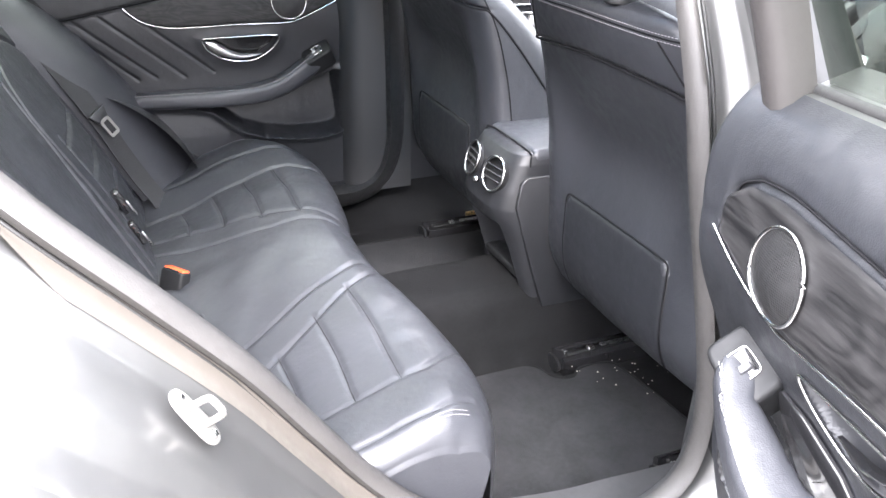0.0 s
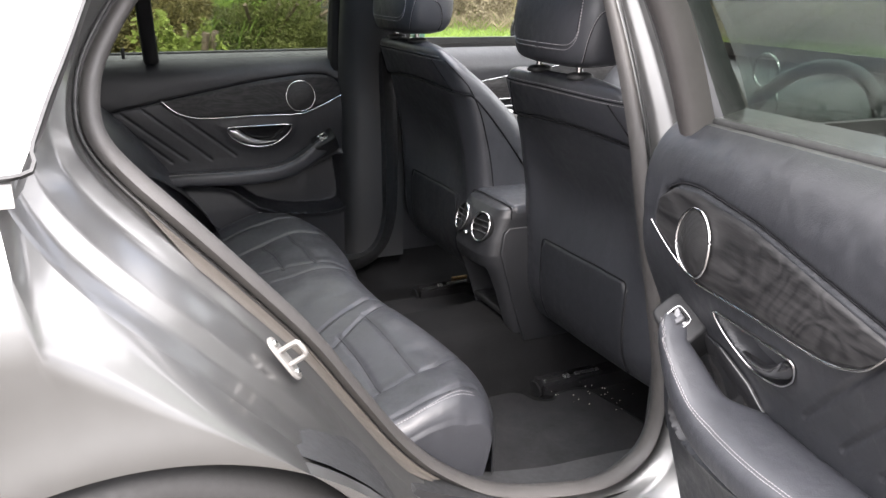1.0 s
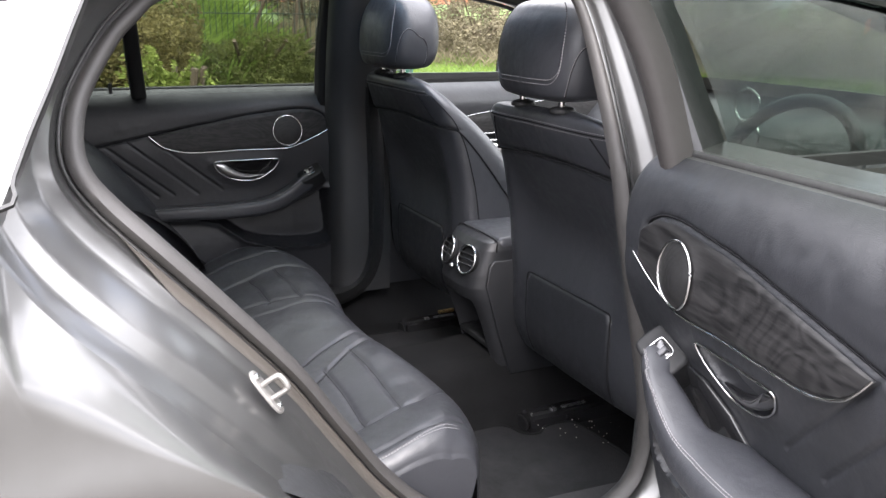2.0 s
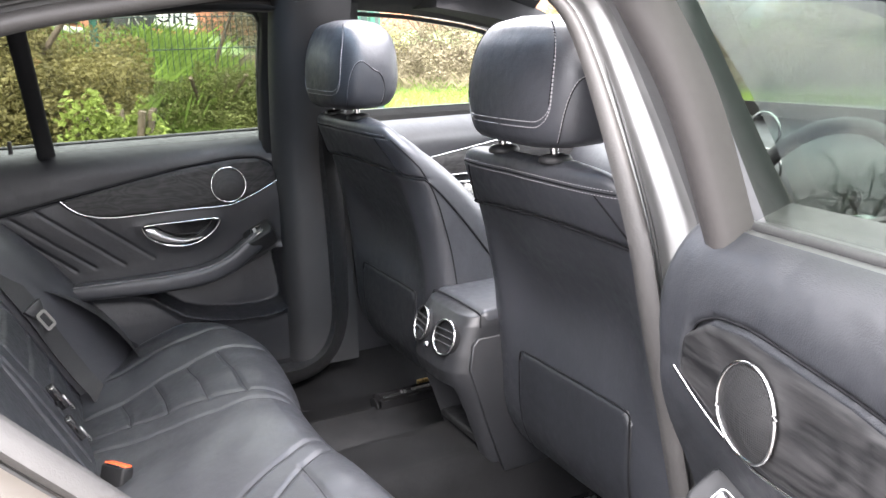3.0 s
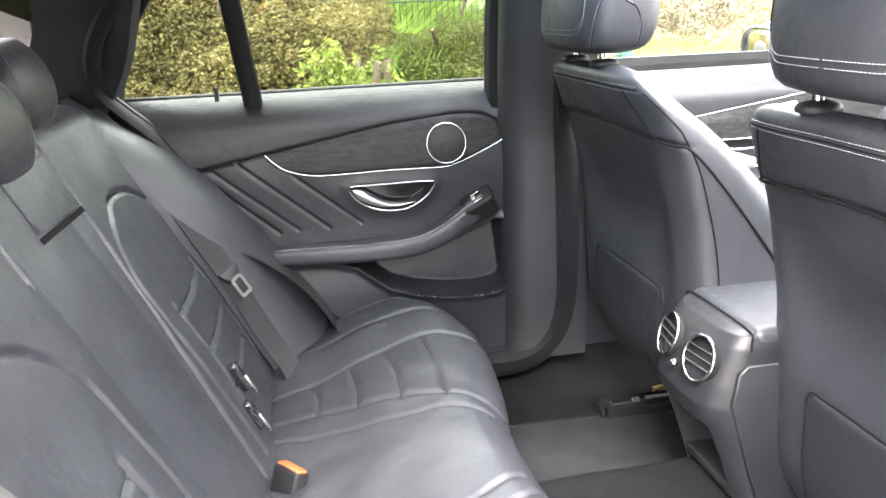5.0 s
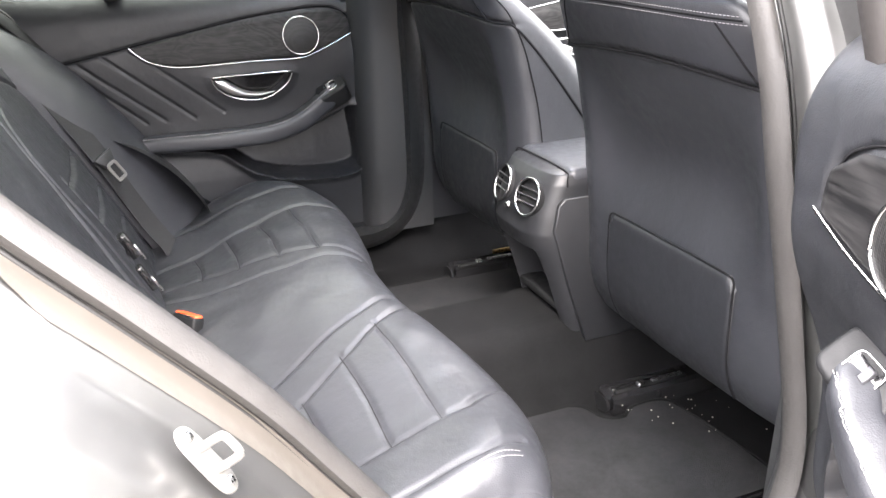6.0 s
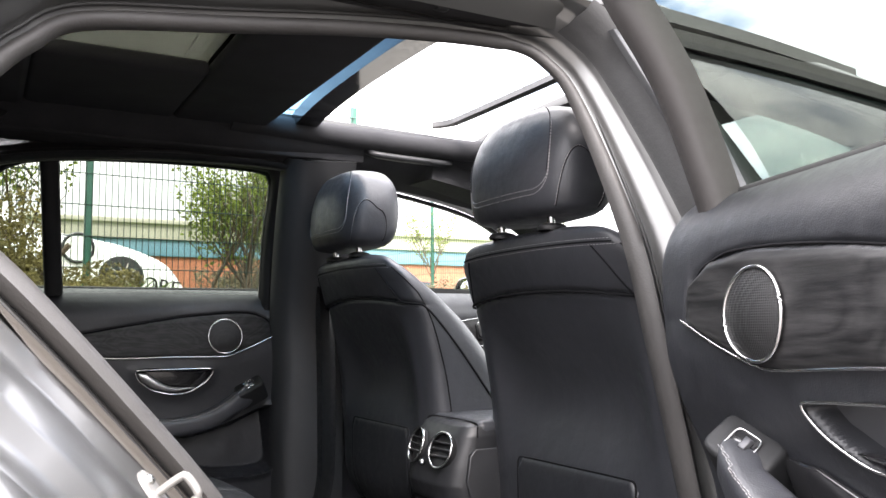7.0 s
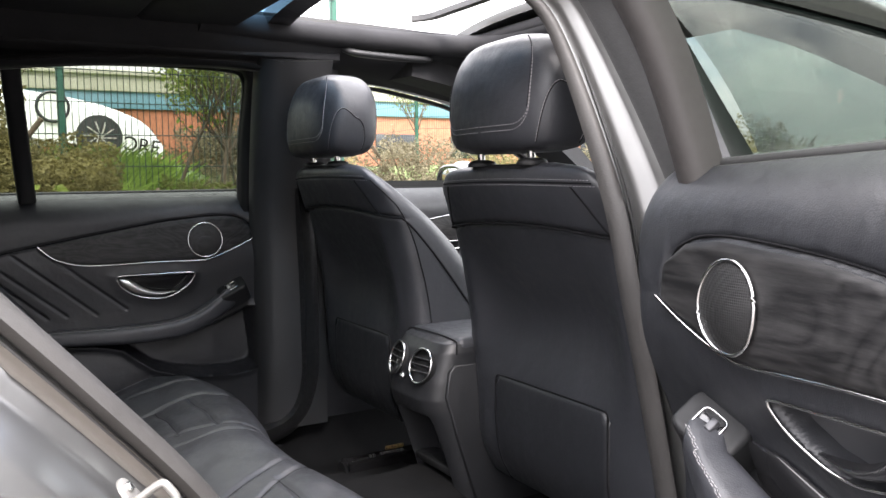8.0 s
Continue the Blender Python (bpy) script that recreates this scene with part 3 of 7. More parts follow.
for s in (1, -1):
    ry = 0.365 if s > 0 else flip(0.365)
    rail = smooth_path([(-0.75, ry, 1.365), (-0.6, ry, 1.395), (0.3, ry, 1.388), (0.9, ry, 1.374), (1.10, ry, 1.362), (1.30, ry, 1.340), (1.45, ry, 1.316)], 50)
    part("roof_rail", sweep(rail, circle(0.009, 10, 1.1, 0.9)), GLOSSBLACK, car, "black roof rail")
    # drip channel beside the roof
    dr = smooth_path([(x, 0.352 if s > 0 else flip(0.352), roof_z(x, 0.352) - 0.012) for x in np.linspace(-0.8, 1.6, 20)], 40)
    part("roof_gutter", tube(dr, 0.007, False, 6), DARKRUBBER, car)
    # cant rail between the roof edge and the door jamb
    def cant(u, v, s=s):
        x = 0.22 + 1.40 * u
        z1 = roof_z(x, 0.345) - 0.004
        z0, y0 = 1.300 - 0.03 * max(0, (x - 1.1)) , 0.385
        y = 0.345 + (y0 - 0.345) * v + 0.006 * math.sin(math.pi * v) * -1
        return (x, y if s > 0 else flip(y), z1 + (z0 - z1) * v)
    part("cant_rail", sheet(cant, 30, 8), PAINT, car)

# quarter glass, its frame and chrome
for s in (1, -1):
    def qy(z, s=s):
        y = 0.085 + 0.98 * max(0.0, z - 1.02) * 0.9
        return y if s > 0 else flip(y)
    g_out = [(0.181, 1.024), (0.194, 1.048), (0.213, 1.087), (0.235, 1.128), (0.260, 1.178), (0.284, 1.228), (0.279, 1.250), (0.20, 1.266), (-0.2, 1.268), (-0.55, 1.225), (-0.78, 1.13), (-0.82, 1.05), (-0.3, 1.030), (0.05, 1.025)]
    pane = slab([(x, qy(z), z) for x, z in g_out], (0, 0.004 * s, 0), 0)
    qg = part("quarter_window", pane, QGLASS, car, "tinted rear quarter window")
    fr = smooth_path([(x, qy(z) - 0.002 * s, z) for x, z in g_out], 240, closed=True)
    part("window_trim", sweep(fr, [(-0.0018, -0.003), (0.0018, -0.003), (0.0018, 0.003), (-0.0018, 0.003)], True, up=(0, -s, 0.85)), DARKRUBBER, qg)
    wl_ = smooth_path([(0.173, qy(1.02) - 0.004 * s, 1.007), (-0.3, qy(1.02) - 0.004 * s, 1.006), (-0.82, qy(1.02) + 0.03 * s, 1.010)], 20)
    part("waist_moulding", sweep(wl_, [(-0.004, -0.011), (0.004, -0.011), (0.006, 0.0), (0.004, 0.011), (-0.004, 0.011)]), SATIN, qg, "satin silver waist moulding")

# painted rear pillar between the quarter glass and the door jamb
def pillar_skin(side):
    rim = []
    for i in range(APN):
        q, o = ap_frame(i, side)
        w, d = ap_scale(q)
        v = q + o * JAMB[-1][0] * w + Vector((0, JAMB[-1][1] * d, 0))
        if q.x < 0.5 and v.z > 0.99:
            rim.append(v)
    rim.sort(key=lambda v: v.z)
    zs = [v.z for v in rim]
    def fn(u, v):
        z = 1.0 + 0.27 * v
        gx = lerp1(z, [1.0, 1.024, 1.048, 1.087, 1.128, 1.178, 1.228, 1.27], [0.171, 0.181, 0.194, 0.213, 0.235, 0.260, 0.284, 0.303]) - 0.001
        gy_ = 0.085 + 0.882 * max(0.0, z - 1.02) - 0.003
        r = Vector([lerp1(z, zs, [p[c] for p in rim]) for c in range(3)])
        x = gx + (max(r.x, gx + 0.01) - gx) * u
        y = gy_ + (r.y - gy_) * u - 0.008 * math.sin(math.pi * u)
        return (x, y if side > 0 else flip(y), z)
    return sheet(fn, 10, 40)


for s in (1, -1):
    part("rear_pillar", pillar_skin(s), JAMBPAINT, car, "grey painted rear pillar")

# tail: hatch, rear pillars, bumper
def tail(u, v):
    y = 0.10 + (flip(0.10) - 0.10) * u
    k = abs(y - YC) / 0.82
    z = 0.25 + 1.15 * v
    x = soft(z, [0.25, 0.45, 0.7, 0.98, 1.2, 1.40], [-0.98, -1.06, -1.05, -1.02, -0.93, -0.80]) + 0.10 * k**4
    yy = YC + (y - YC) * soft(z, [0.25, 0.9, 1.0, 1.4], [1.0, 1.0, 0.97, 0.72])
    return (x, yy, z)
part("tailgate", sheet(tail, 40, 40), PAINT, car, "grey rear hatch")

# front: wings, bonnet, windscreen, nose
def front_side(s):
    def fn(u, v):
        x = 1.12 + 2.55 * u
        top = lerp1(x, [1.12, 2.1, 2.6, 3.3, 3.67], [1.0, 0.985, 0.94, 0.83, 0.70])
        z = 0.22 + (top - 0.22) * v
        y = 0.045 - 0.030 * math.exp(-(((z - 0.72) / 0.28) ** 2)) + 0.28 * max(0, x - 3.1) ** 2 + 0.10 * max(0, z - top + 0.06) ** 1.5
        r = math.hypot(x - FRONT_X, z - WHEEL_Z)
        if r < ARCH_R:
            k = ARCH_R / max(r, 1e-3)
            x, z = FRONT_X + (x - FRONT_X) * k, WHEEL_Z + (z - WHEEL_Z) * k
        return (x, y if s > 0 else flip(y), z)
    return sheet(fn, 90, 40)
for s in (1, -1):
    part("front_side_panel", front_side(s), PAINT, car, "grey front door and wing")
def bonnet(u, v):
    y = 0.11 + (flip(0.11) - 0.11) * u
    x = 2.15 + 1.5 * v
    k = (y - YC) / 0.82
    z = lerp1(x, [2.15, 2.6, 3.3, 3.65], [1.02, 0.975, 0.88, 0.74]) - 0.05 * k**4
    return (x + 0.12 * (1 - k * k) * v, y, z)
part("bonnet", sheet(bonnet, 30, 30), PAINT, car, "grey bonnet")
def nose(u, v):
    y = 0.18 + (flip(0.18) - 0.18) * u
    k = (y - YC) / 0.75
    z = 0.2 + 0.54 * v
    return (3.66 + 0.12 * (1 - k * k) + 0.05 * math.sin(math.pi * v), y, z)
part("front_bumper", sheet(nose, 30, 14), PAINT, car, "grey front bumper")
def screen(u, v):
    y0, y1 = 0.36 - 0.22 * v, flip(0.36 - 0.22 * v)
    y = y0 + (y1 - y0) * u
    k = (y - YC) / 0.7
    return (1.60 + 0.62 * v + 0.05 * (1 - k * k), y, 1.375 - 0.36 * v + 0.02 * (1 - k * k))
ws = part("windscreen", sheet(screen, 24, 12), CLEAR, car, "clear windscreen")
ws.visible_shadow = False
for s in (1, -1):
    f = lambda y, s=s: y if s > 0 else flip(y)
    ap = smooth_path([(1.36, f(0.385), 1.328), (1.50, f(0.368), 1.306), (1.66, f(0.335), 1.268), (1.93, f(0.25), 1.155), (2.20, f(0.155), 1.0)], 30)
    part("front_pillar", sweep(ap, [(-0.022, -0.014), (-0.012, -0.020), (0.016, -0.020), (0.024, -0.012), (0.024, 0.012), (0.012, 0.018), (-0.016, 0.018)], up=(0, s, 0.4)), PAINT, car)
    part("pillar_trim", sweep([q + Vector((-0.02, 0.035 * s, -0.02)) for q in ap], [(-0.055, -0.03), (0.055, -0.03), (0.05, 0.03), (-0.05, 0.03)]), CLOTH, car)
    # sill
    sl = smooth_path([(0.55, f(0.08), 0.30), (1.5, f(0.075), 0.29), (2.6, f(0.08), 0.29)], 20)
    part("sill", sweep(sl, [(-0.06, -0.10), (0.10, -0.10), (0.12, 0.05), (0.06, 0.075), (-0.05, 0.03)]), PAINT, car, "grey painted sill")
    # front door: glass, belt line, handle
    gl = [(1.085, 1.012), (1.095, 1.15), (1.115, 1.276), (1.26, 1.268), (1.40, 1.254), (1.63, 1.212), (1.88, 1.11), (2.08, 1.005)]
    gy = lambda z: 0.09 + 0.35 * (z - 1.01) + 1.69 * max(0.0, z - 1.01) ** 2
    def pane_fn(u, v, f=f, gy=gy):
        x = 1.090 + 0.985 * u
        top = lerp1(x, [1.090, 1.115, 1.26, 1.40, 1.63, 1.88, 2.08], [1.21, 1.276, 1.268, 1.254, 1.212, 1.11, 1.010])
        z = 1.006 + (top - 1.006) * v
        return (x, f(gy(z)), z)
    pane = sheet(pane_fn, 40, 16)
    fd = part("front_door_window", pane, SHEEN if s > 0 else CLEAR, car, "front door window with green tint")
    fd.visible_shadow = False
    rim_ = smooth_path([(x, f(gy(z)) - 0.004 * s, z) for x, z in gl[2:]], 60)
    part("window_frame", sweep(rim_, [(-0.005, -0.005), (0.005, -0.005), (0.005, 0.008), (-0.005, 0.008)], False, up=(0, -s, 0)), DARKRUBBER, fd)
    part("door_frame", sweep([q + Vector((0, 0.010 * s, 0.016)) for q in rim_], [(-0.008, -0.008), (0.008, -0.008), (0.008, 0.006), (-0.008, 0.008)], False, up=(0, -s, 0)), PAINT, fd)
    part("belt_moulding", sweep([Vector((1.02 + 1.08 * i / 12, f(0.076), 1.006 - 0.008 * i / 12)) for i in range(13)], [(-0.006, -0.010), (0.006, -0.010), (0.006, 0.010), (-0.006, 0.010)]), DARKRUBBER, fd)
    part("pillar_cover", slab([(x, f(gy(z)) - 0.003 * s, z) for x, z in ((1.000, 1.005), (1.092, 1.005), (1.122, 1.285), (1.045, 1.285))], (0, 0.012 * s, 0), 0.002), DARKPLASTIC, fd, "black pillar cover")
    hb = smooth_path([(1.17, f(0.035), 0.935), (1.21, f(0.005), 0.938), (1.30, f(0.005), 0.935), (1.34, f(0.035), 0.930)], 20)
    dh = part("door_handle", sweep(hb, circle(0.011, 10, 0.7, 1.2)), PAINT, car, "grey door handle with chrome strip")
    bowl = [(1.255 + 0.062 * math.cos(q), f(skin_y(1.5, 0.935) - 0.0035), 0.934 + 0.026 * math.sin(q)) for q in np.linspace(0, 2 * math.pi, 33)[:-1]]
    part("handle_bowl", slab(bowl, (0, 0.003 * s, 0), 0.001), DARKPLASTIC, dh, "dark handle recess")
    part("chrome_strip", tube([q + Vector((0, -0.008 * s, 0)) for q in hb[4:-4]], 0.0028, False, 8), CHROME, dh, "chrome strip")
    # door mirror
    bm = bmesh.new()
    bmesh.ops.create_uvsphere(bm, u_segments=24, v_segments=16, radius=1)
    bmesh.ops.scale(bm, vec=(0.055, 0.105, 0.075), verts=bm.verts)
    mx0, my0, mz0 = (1.92, f(-0.105), 1.015) if s > 0 else (1.845, f(-0.095), 1.002)
    bmesh.ops.translate(bm, vec=(mx0, my0, mz0), verts=bm.verts)
    mir = part("door_mirror", bm, PAINT, car, "grey door mirror")
    part("mirror_stalk", block((mx0 + 0.01, f(0.02), 0.975), (0.05, 0.16, 0.03), 0.01), GLOSSBLACK, mir)
    rimp = [Vector((mx0 - 0.052, my0 + 0.086 * math.copysign(abs(math.cos(q)) ** 0.7, math.cos(q)), mz0 + 0.056 * math.copysign(abs(math.sin(q)) ** 0.7, math.sin(q)))) for q in np.linspace(0, 2 * math.pi, 41)[:-1]]
    part("mirror_glass", slab(rimp, (0.02, 0, 0), 0.002), MIRROR, mir, "mirror glass")
    part("mirror_rim", tube(rimp, 0.007, True, 8), GLOSSBLACK, mir, "dark mirror rim")
    # centre pillar, outside and inside
    bp = smooth_path([(1.16, f(0.225), 0.42), (1.165, f(0.205), 0.75), (1.155, f(0.225), 0.95), (1.140, f(0.32), 1.15), (1.125, f(0.395), 1.30)], 30)
    part("centre_pillar", sweep(bp, [(-0.030, -0.03), (0.045, -0.03), (0.045, 0.01), (-0.030, 0.01)], up=(0, s, 0)), DARKRUBBER, car)
    inb = 0.09 if s > 0 else 0.0
    bi = smooth_path([(1.09 + inb, f(0.27), 0.36), (1.095 + inb, f(0.27), 0.75), (1.085 + inb, f(0.29), 0.95), (1.07 + inb, f(0.37), 1.15), (1.06 + inb, f(0.45), 1.31)], 30)
    part("pillar_trim", sweep(bi, [(-0.045, -0.02), (0.055, -0.02), (0.05, 0.02), (-0.04, 0.02)] if s > 0 else [(-0.105, -0.03), (0.07, -0.03), (0.065, 0.02), (-0.06, 0.025), (-0.10, 0.0)], up=(0, s, 0), scale=lambda t: 1.1 - 0.05 * t), PLASTIC, car)
    # rear inside wall of the load bay
    def bay(u, v, s=s):
        x, z = -0.85 + 0.94 * u, 0.45 + 0.55 * v
        return (x, f(0.20 + 0.05 * v), z)
    part("load_bay_trim", sheet(bay, 8, 6), CLOTH, car)
    cp = smooth_path([(0.10, f(0.25), 1.0), (0.16, f(0.30), 1.10), (0.20, f(0.38), 1.20), (0.24, f(0.45), 1.32), (0.265, f(0.50), 1.37)], 20)
    pw = 0.05 if s > 0 else 0.088
    part("rear_pillar_trim", sweep(cp, [(-pw, -0.025), (pw, -0.025), (pw - 0.005, 0.02), (0.005 - pw, 0.02)], up=(0, s, 0)), CLOTH, car)

# striker on the jamb
sn = Vector((0.71, -0.40, 0.58)).normalized()
st = Vector((0.4435, 0.187, 0.740)) + sn * 0.004
td = Vector((-0.50, 0.25, 0.80))
td = (td - sn * td.dot(sn)).normalized()
sw_ = sn.cross(td)
plate = []
for i in range(36):
    a = 2 * math.pi * i / 36
    plate.append(st + td * 0.034 * math.cos(a) + sw_ * (0.0145 + 0.003 * math.cos(2 * a)) * math.sin(a))
striker = part("striker_plate", slab(plate, sn * -0.004, 0.0015), WHITESTEEL, jamb, "bright zinc door striker")
pin = smooth_path([st + td * 0.011, st + td * 0.011 + sn * 0.020, st + td * 0.008 + sn * 0.026, st - td * 0.008 + sn * 0.026, st - td * 0.011 + sn * 0.020, st - td * 0.011], 30)
part("striker_loop", tube(pin, 0.0036, False, 12), WHITESTEEL, striker)
for k in (-0.024, 0.024):
    part("screw", block(st + td * k + sn * 0.001, (0.008, 0.008, 0.005), 0.002, 2, sn.to_track_quat("Z", "Y").to_matrix()), STEEL, striker)

# ---- cabin shell ----
def tunnel(y, x):
    k = abs(y - 0.915)
    return 0.185 * math.exp(-((k / 0.118) ** 8)) * lerp1(x, [0.4, 0.8, 1.2], [0.9, 0.95, 1.0])


def floor_fn(u, v):
    x, y = 0.25 + 2.0 * u, 0.20 + (flip(0.20) - 0.20) * v
    side = max(0.0, 1 - min(y - 0.20, flip(0.20) - y) / 0.10)
    return (x, y, 0.235 + tunnel(y, x) + 0.14 * side**2 + 0.003 * noise.noise((x * 9, y * 9, 0)))


part("cabin_floor", sheet(floor_fn, 80, 110), CARPET, car, "black carpet over the floor and tunnel")

# sill trims inside each doorway
for s in (1, -1):
    f = lambda y, s=s: y if s > 0 else flip(y)
    sp = smooth_path([(1.105, f(0.292), 1.00), (1.118, f(0.282), 0.80), (1.122, f(0.275), 0.60), (1.118, f(0.272), 0.48), (1.085, f(0.272), 0.395), (1.02, f(0.272), 0.352), (0.93, f(0.272), 0.345), (0.80, f(0.27), 0.365), (0.70, f(0.265), 0.405), (0.63, f(0.262), 0.44)], 90)
    if s > 0:
        sp = smooth_path([(1.25, 0.272, 0.325), (1.12, 0.272, 0.33), (1.02, 0.272, 0.335), (0.93, 0.272, 0.34), (0.80, 0.27, 0.365), (0.70, 0.265, 0.405), (0.63, 0.262, 0.44)], 70)
    part("sill_trim", sweep(sp, [(-0.030, -0.035 * s), (0.030, -0.035 * s), (0.030, 0.0), (0.022, 0.016 * s), (-0.004, 0.040 * s), (-0.030, 0.055 * s)], up=(0, 1, 0)), PLASTIC, car, "black moulded sill trim")

# headliner
def lining_piece(x0, x1, y0, y1, z, th=0.03, r=0.012):
    return block(((x0 + x1) / 2, (y0 + y1) / 2, z), (x1 - x0, y1 - y0, th), r, 3)


hl_z = 1.375
head = [
    lining_piece(-0.80, OPEN_A[0], 0.50, flip(0.50), hl_z - 0.01),
    lining_piece(OPEN_A[0], 1.47, 0.455, OY0 + 0.012, hl_z),
    lining_piece(OPEN_A[0], 1.47, OY1 - 0.012, flip(0.455), hl_z),
    lining_piece(1.47, 1.62, 0.46, flip(0.46), hl_z - 0.012),
    lining_piece(OPEN_A[1], OPEN_B[0], OY0, OY1, hl_z), lining_piece(OPEN_A[0], OPEN_A[1], OY0, 0.755, hl_z), lining_piece(OPEN_A[0], OPEN_A[1], 1.005, OY1, hl_z),
]
for piece in head:
    part("headliner", piece, CLOTH, car, "black cloth headliner")
for s in (1, -1):
    f = lambda y, s=s: y if s > 0 else flip(y)
    roll = smooth_path([(0.80, f(0.488), 1.372), (1.0, f(0.482), 1.366), (1.28, f(0.485), 1.360), (1.42, f(0.52), 1.352), (1.495, f(0.62), 1.350), (1.505, YC, 1.350)], 60)
    part("headliner_roll", sweep(roll, circle(0.034, 14, 1.0, 0.8)), CLOTH, car)
    def side_lining(u, v, f=f):
        x = -0.75 + 2.41 * u
        a = Vector((x, 0.50, 1.372 - 0.05 * max(0.0, x - 1.3)))
        b = Vector((x, lerp1(x, [0.9, 1.1, 1.3, 1.6], [0.415, 0.37, 0.325, 0.30]), lerp1(x, [0.9, 1.1, 1.26, 1.40, 1.63], [1.295, 1.286, 1.274, 1.260, 1.222])))
        p = a.lerp(b, v)
        return (x, f(p.y + 0.022 * math.sin(math.pi * v)), p.z - 0.012 * math.sin(math.pi * v))
    part("side_lining", sheet(side_lining, 40, 8), CLOTH, car)
    part("side_lining", block((0.35, f(0.428), 1.315), (1.60, 0.075, 0.02), 0.004), CLOTH, car)
    gh = smooth_path([(1.16, f(0.47), 1.335), (1.19, f(0.495), 1.322), (1.36, f(0.495), 1.318), (1.39, f(0.47), 1.328)], 30)
    part("grab_handle", sweep(gh, circle(0.011, 10, 1.2, 0.8)), PLASTIC, car, "dark folding grab handle")
    part("coat_hook", block((0.83, f(0.405), 1.312), (0.02, 0.016, 0.018), 0.004), PLASTIC, car)
    part("sun_visor", block((1.56, f(0.66), 1.325), (0.14, 0.36, 0.016), 0.007, 3, Euler((0, radians(24), 0)).to_matrix()), VISOR, car, "grey sun visor")

# dashboard and wheel
def dash(u, v):
    y = 0.22 + (flip(0.22) - 0.22) * u
    p = [(1.98, 0.40), (1.90, 0.62), (1.87, 0.80), (1.92, 0.90), (2.02, 0.955), (2.25, 0.97)]
    i = v * (len(p) - 1)
    return (soft(v, [0, .2, .4, .6, .8, 1], [q[0] for q in p]), y, soft(v, [0, .2, .4, .6, .8, 1], [q[1] for q in p]))


part("dashboard", sheet(dash, 20, 24), LEATHER, car, "black leather dashboard")
for vy, vz in ((0.845, 0.985), (0.835, 0.905), (0.30, 0.90)):
    part("dash_vent", tube([Vector((1.875, vy + 0.042 * math.cos(i * math.pi / 24), vz + 0.042 * math.sin(i * math.pi / 24))) for i in range(48)], 0.004, True, 8), CHROME, car, "chrome dashboard vent ring")
hubp = Vector((1.72, 0.57, 0.86))
tilt = Euler((0, radians(-64), 0)).to_matrix()
ring = [hubp + tilt @ Vector((0.185 * math.cos(2 * math.pi * i / 48), 0.185 * math.sin(2 * math.pi * i / 48), 0)) for i in range(48)]
sw = part("steering_wheel", tube(ring, 0.016, True, 10), LEATHER, car, "black leather steering wheel")
part("wheel_hub", block(hubp, (0.14, 0.13, 0.05), 0.02, 3, tilt), PLASTIC, sw)
for a in (0, math.pi, -math.pi / 2):
    c = hubp + tilt @ Vector((0.115 * math.sin(a), 0.115 * math.cos(a), 0))
    part("spoke", block(c, (0.045 if abs(a) != math.pi / 2 else 0.12, 0.12 if abs(a) != math.pi / 2 else 0.04, 0.022), 0.008, 2, tilt), CHROME, sw)


# ---- front seats ----
BZ = [0.40, 0.50, 0.62, 0.75, 0.86, 0.93, 0.98, 1.01, 1.028, 1.036]
BW = [0.250, 0.268, 0.274, 0.268, 0.264, 0.258, 0.240, 0.212, 0.176, 0.11]
BX = [1.230, 1.176, 1.164, 1.150, 1.122, 1.094, 1.072, 1.064, 1.068, 1.085]
BD = [0.20, 0.26, 0.25, 0.215, 0.175, 0.14, 0.105, 0.075, 0.050, 0.020]


def back_at(a, z, cy, dx, dz, front=False):
    """A point of the backrest's shell: a from -1 to 1 across, on the rear or the front side."""
    w, xb, d = soft(z, BZ, BW), soft(z, BZ, BX), soft(z, BZ, BD)
    a = max(-1.0, min(1.0, a))
    e = lerp1(z, [0.50, 0.70, 0.82, 0.90, 0.97], [7.0, 6.0, 4.5, 3.2, 2.3])
    k = (1 - abs(a) ** e) ** (1 / e)
    xm = xb + d * 0.5
    x = xm - d * 0.5 * k if not front else xm + d * 0.5 * k - 0.055 * (1 - min(1, abs(a) / 0.8) ** 3) * lerp1(z, [0.45, 0.6, 0.95], [0.3, 1, 0.4])
    if not front:
        x += 0.042 * math.exp(-(((z - 0.775) / 0.105) ** 2)) * max(0.0, 1 - (a / 0.75) ** 4)
        x += 0.004 * noise.noise((a * 2.2, z * 7, cy)) * (1 - abs(a))
    return Vector((x + dx, cy + w * a, z + dz))


def ring_pt(u, z, cy, dx, dz):
    """Round the backrest once: rear side from -1 to 1, then the front back again."""
    if u < 0.5:
        a = -math.cos(2 * math.pi * u)
        return back_at(a, z, cy, dx, dz)
    a = math.cos(2 * math.pi * (u - 0.5))
    return back_at(a, z, cy, dx, dz, True)


def off(p, cy, dx, dz, r=0.001):
    """Push a point of the shell a little outwards."""
    c = Vector((soft(p.z - dz, BZ, BX) + soft(p.z - dz, BZ, BD) * 0.5 + dx, cy, p.z))
    return p + (p - c).normalized() * r


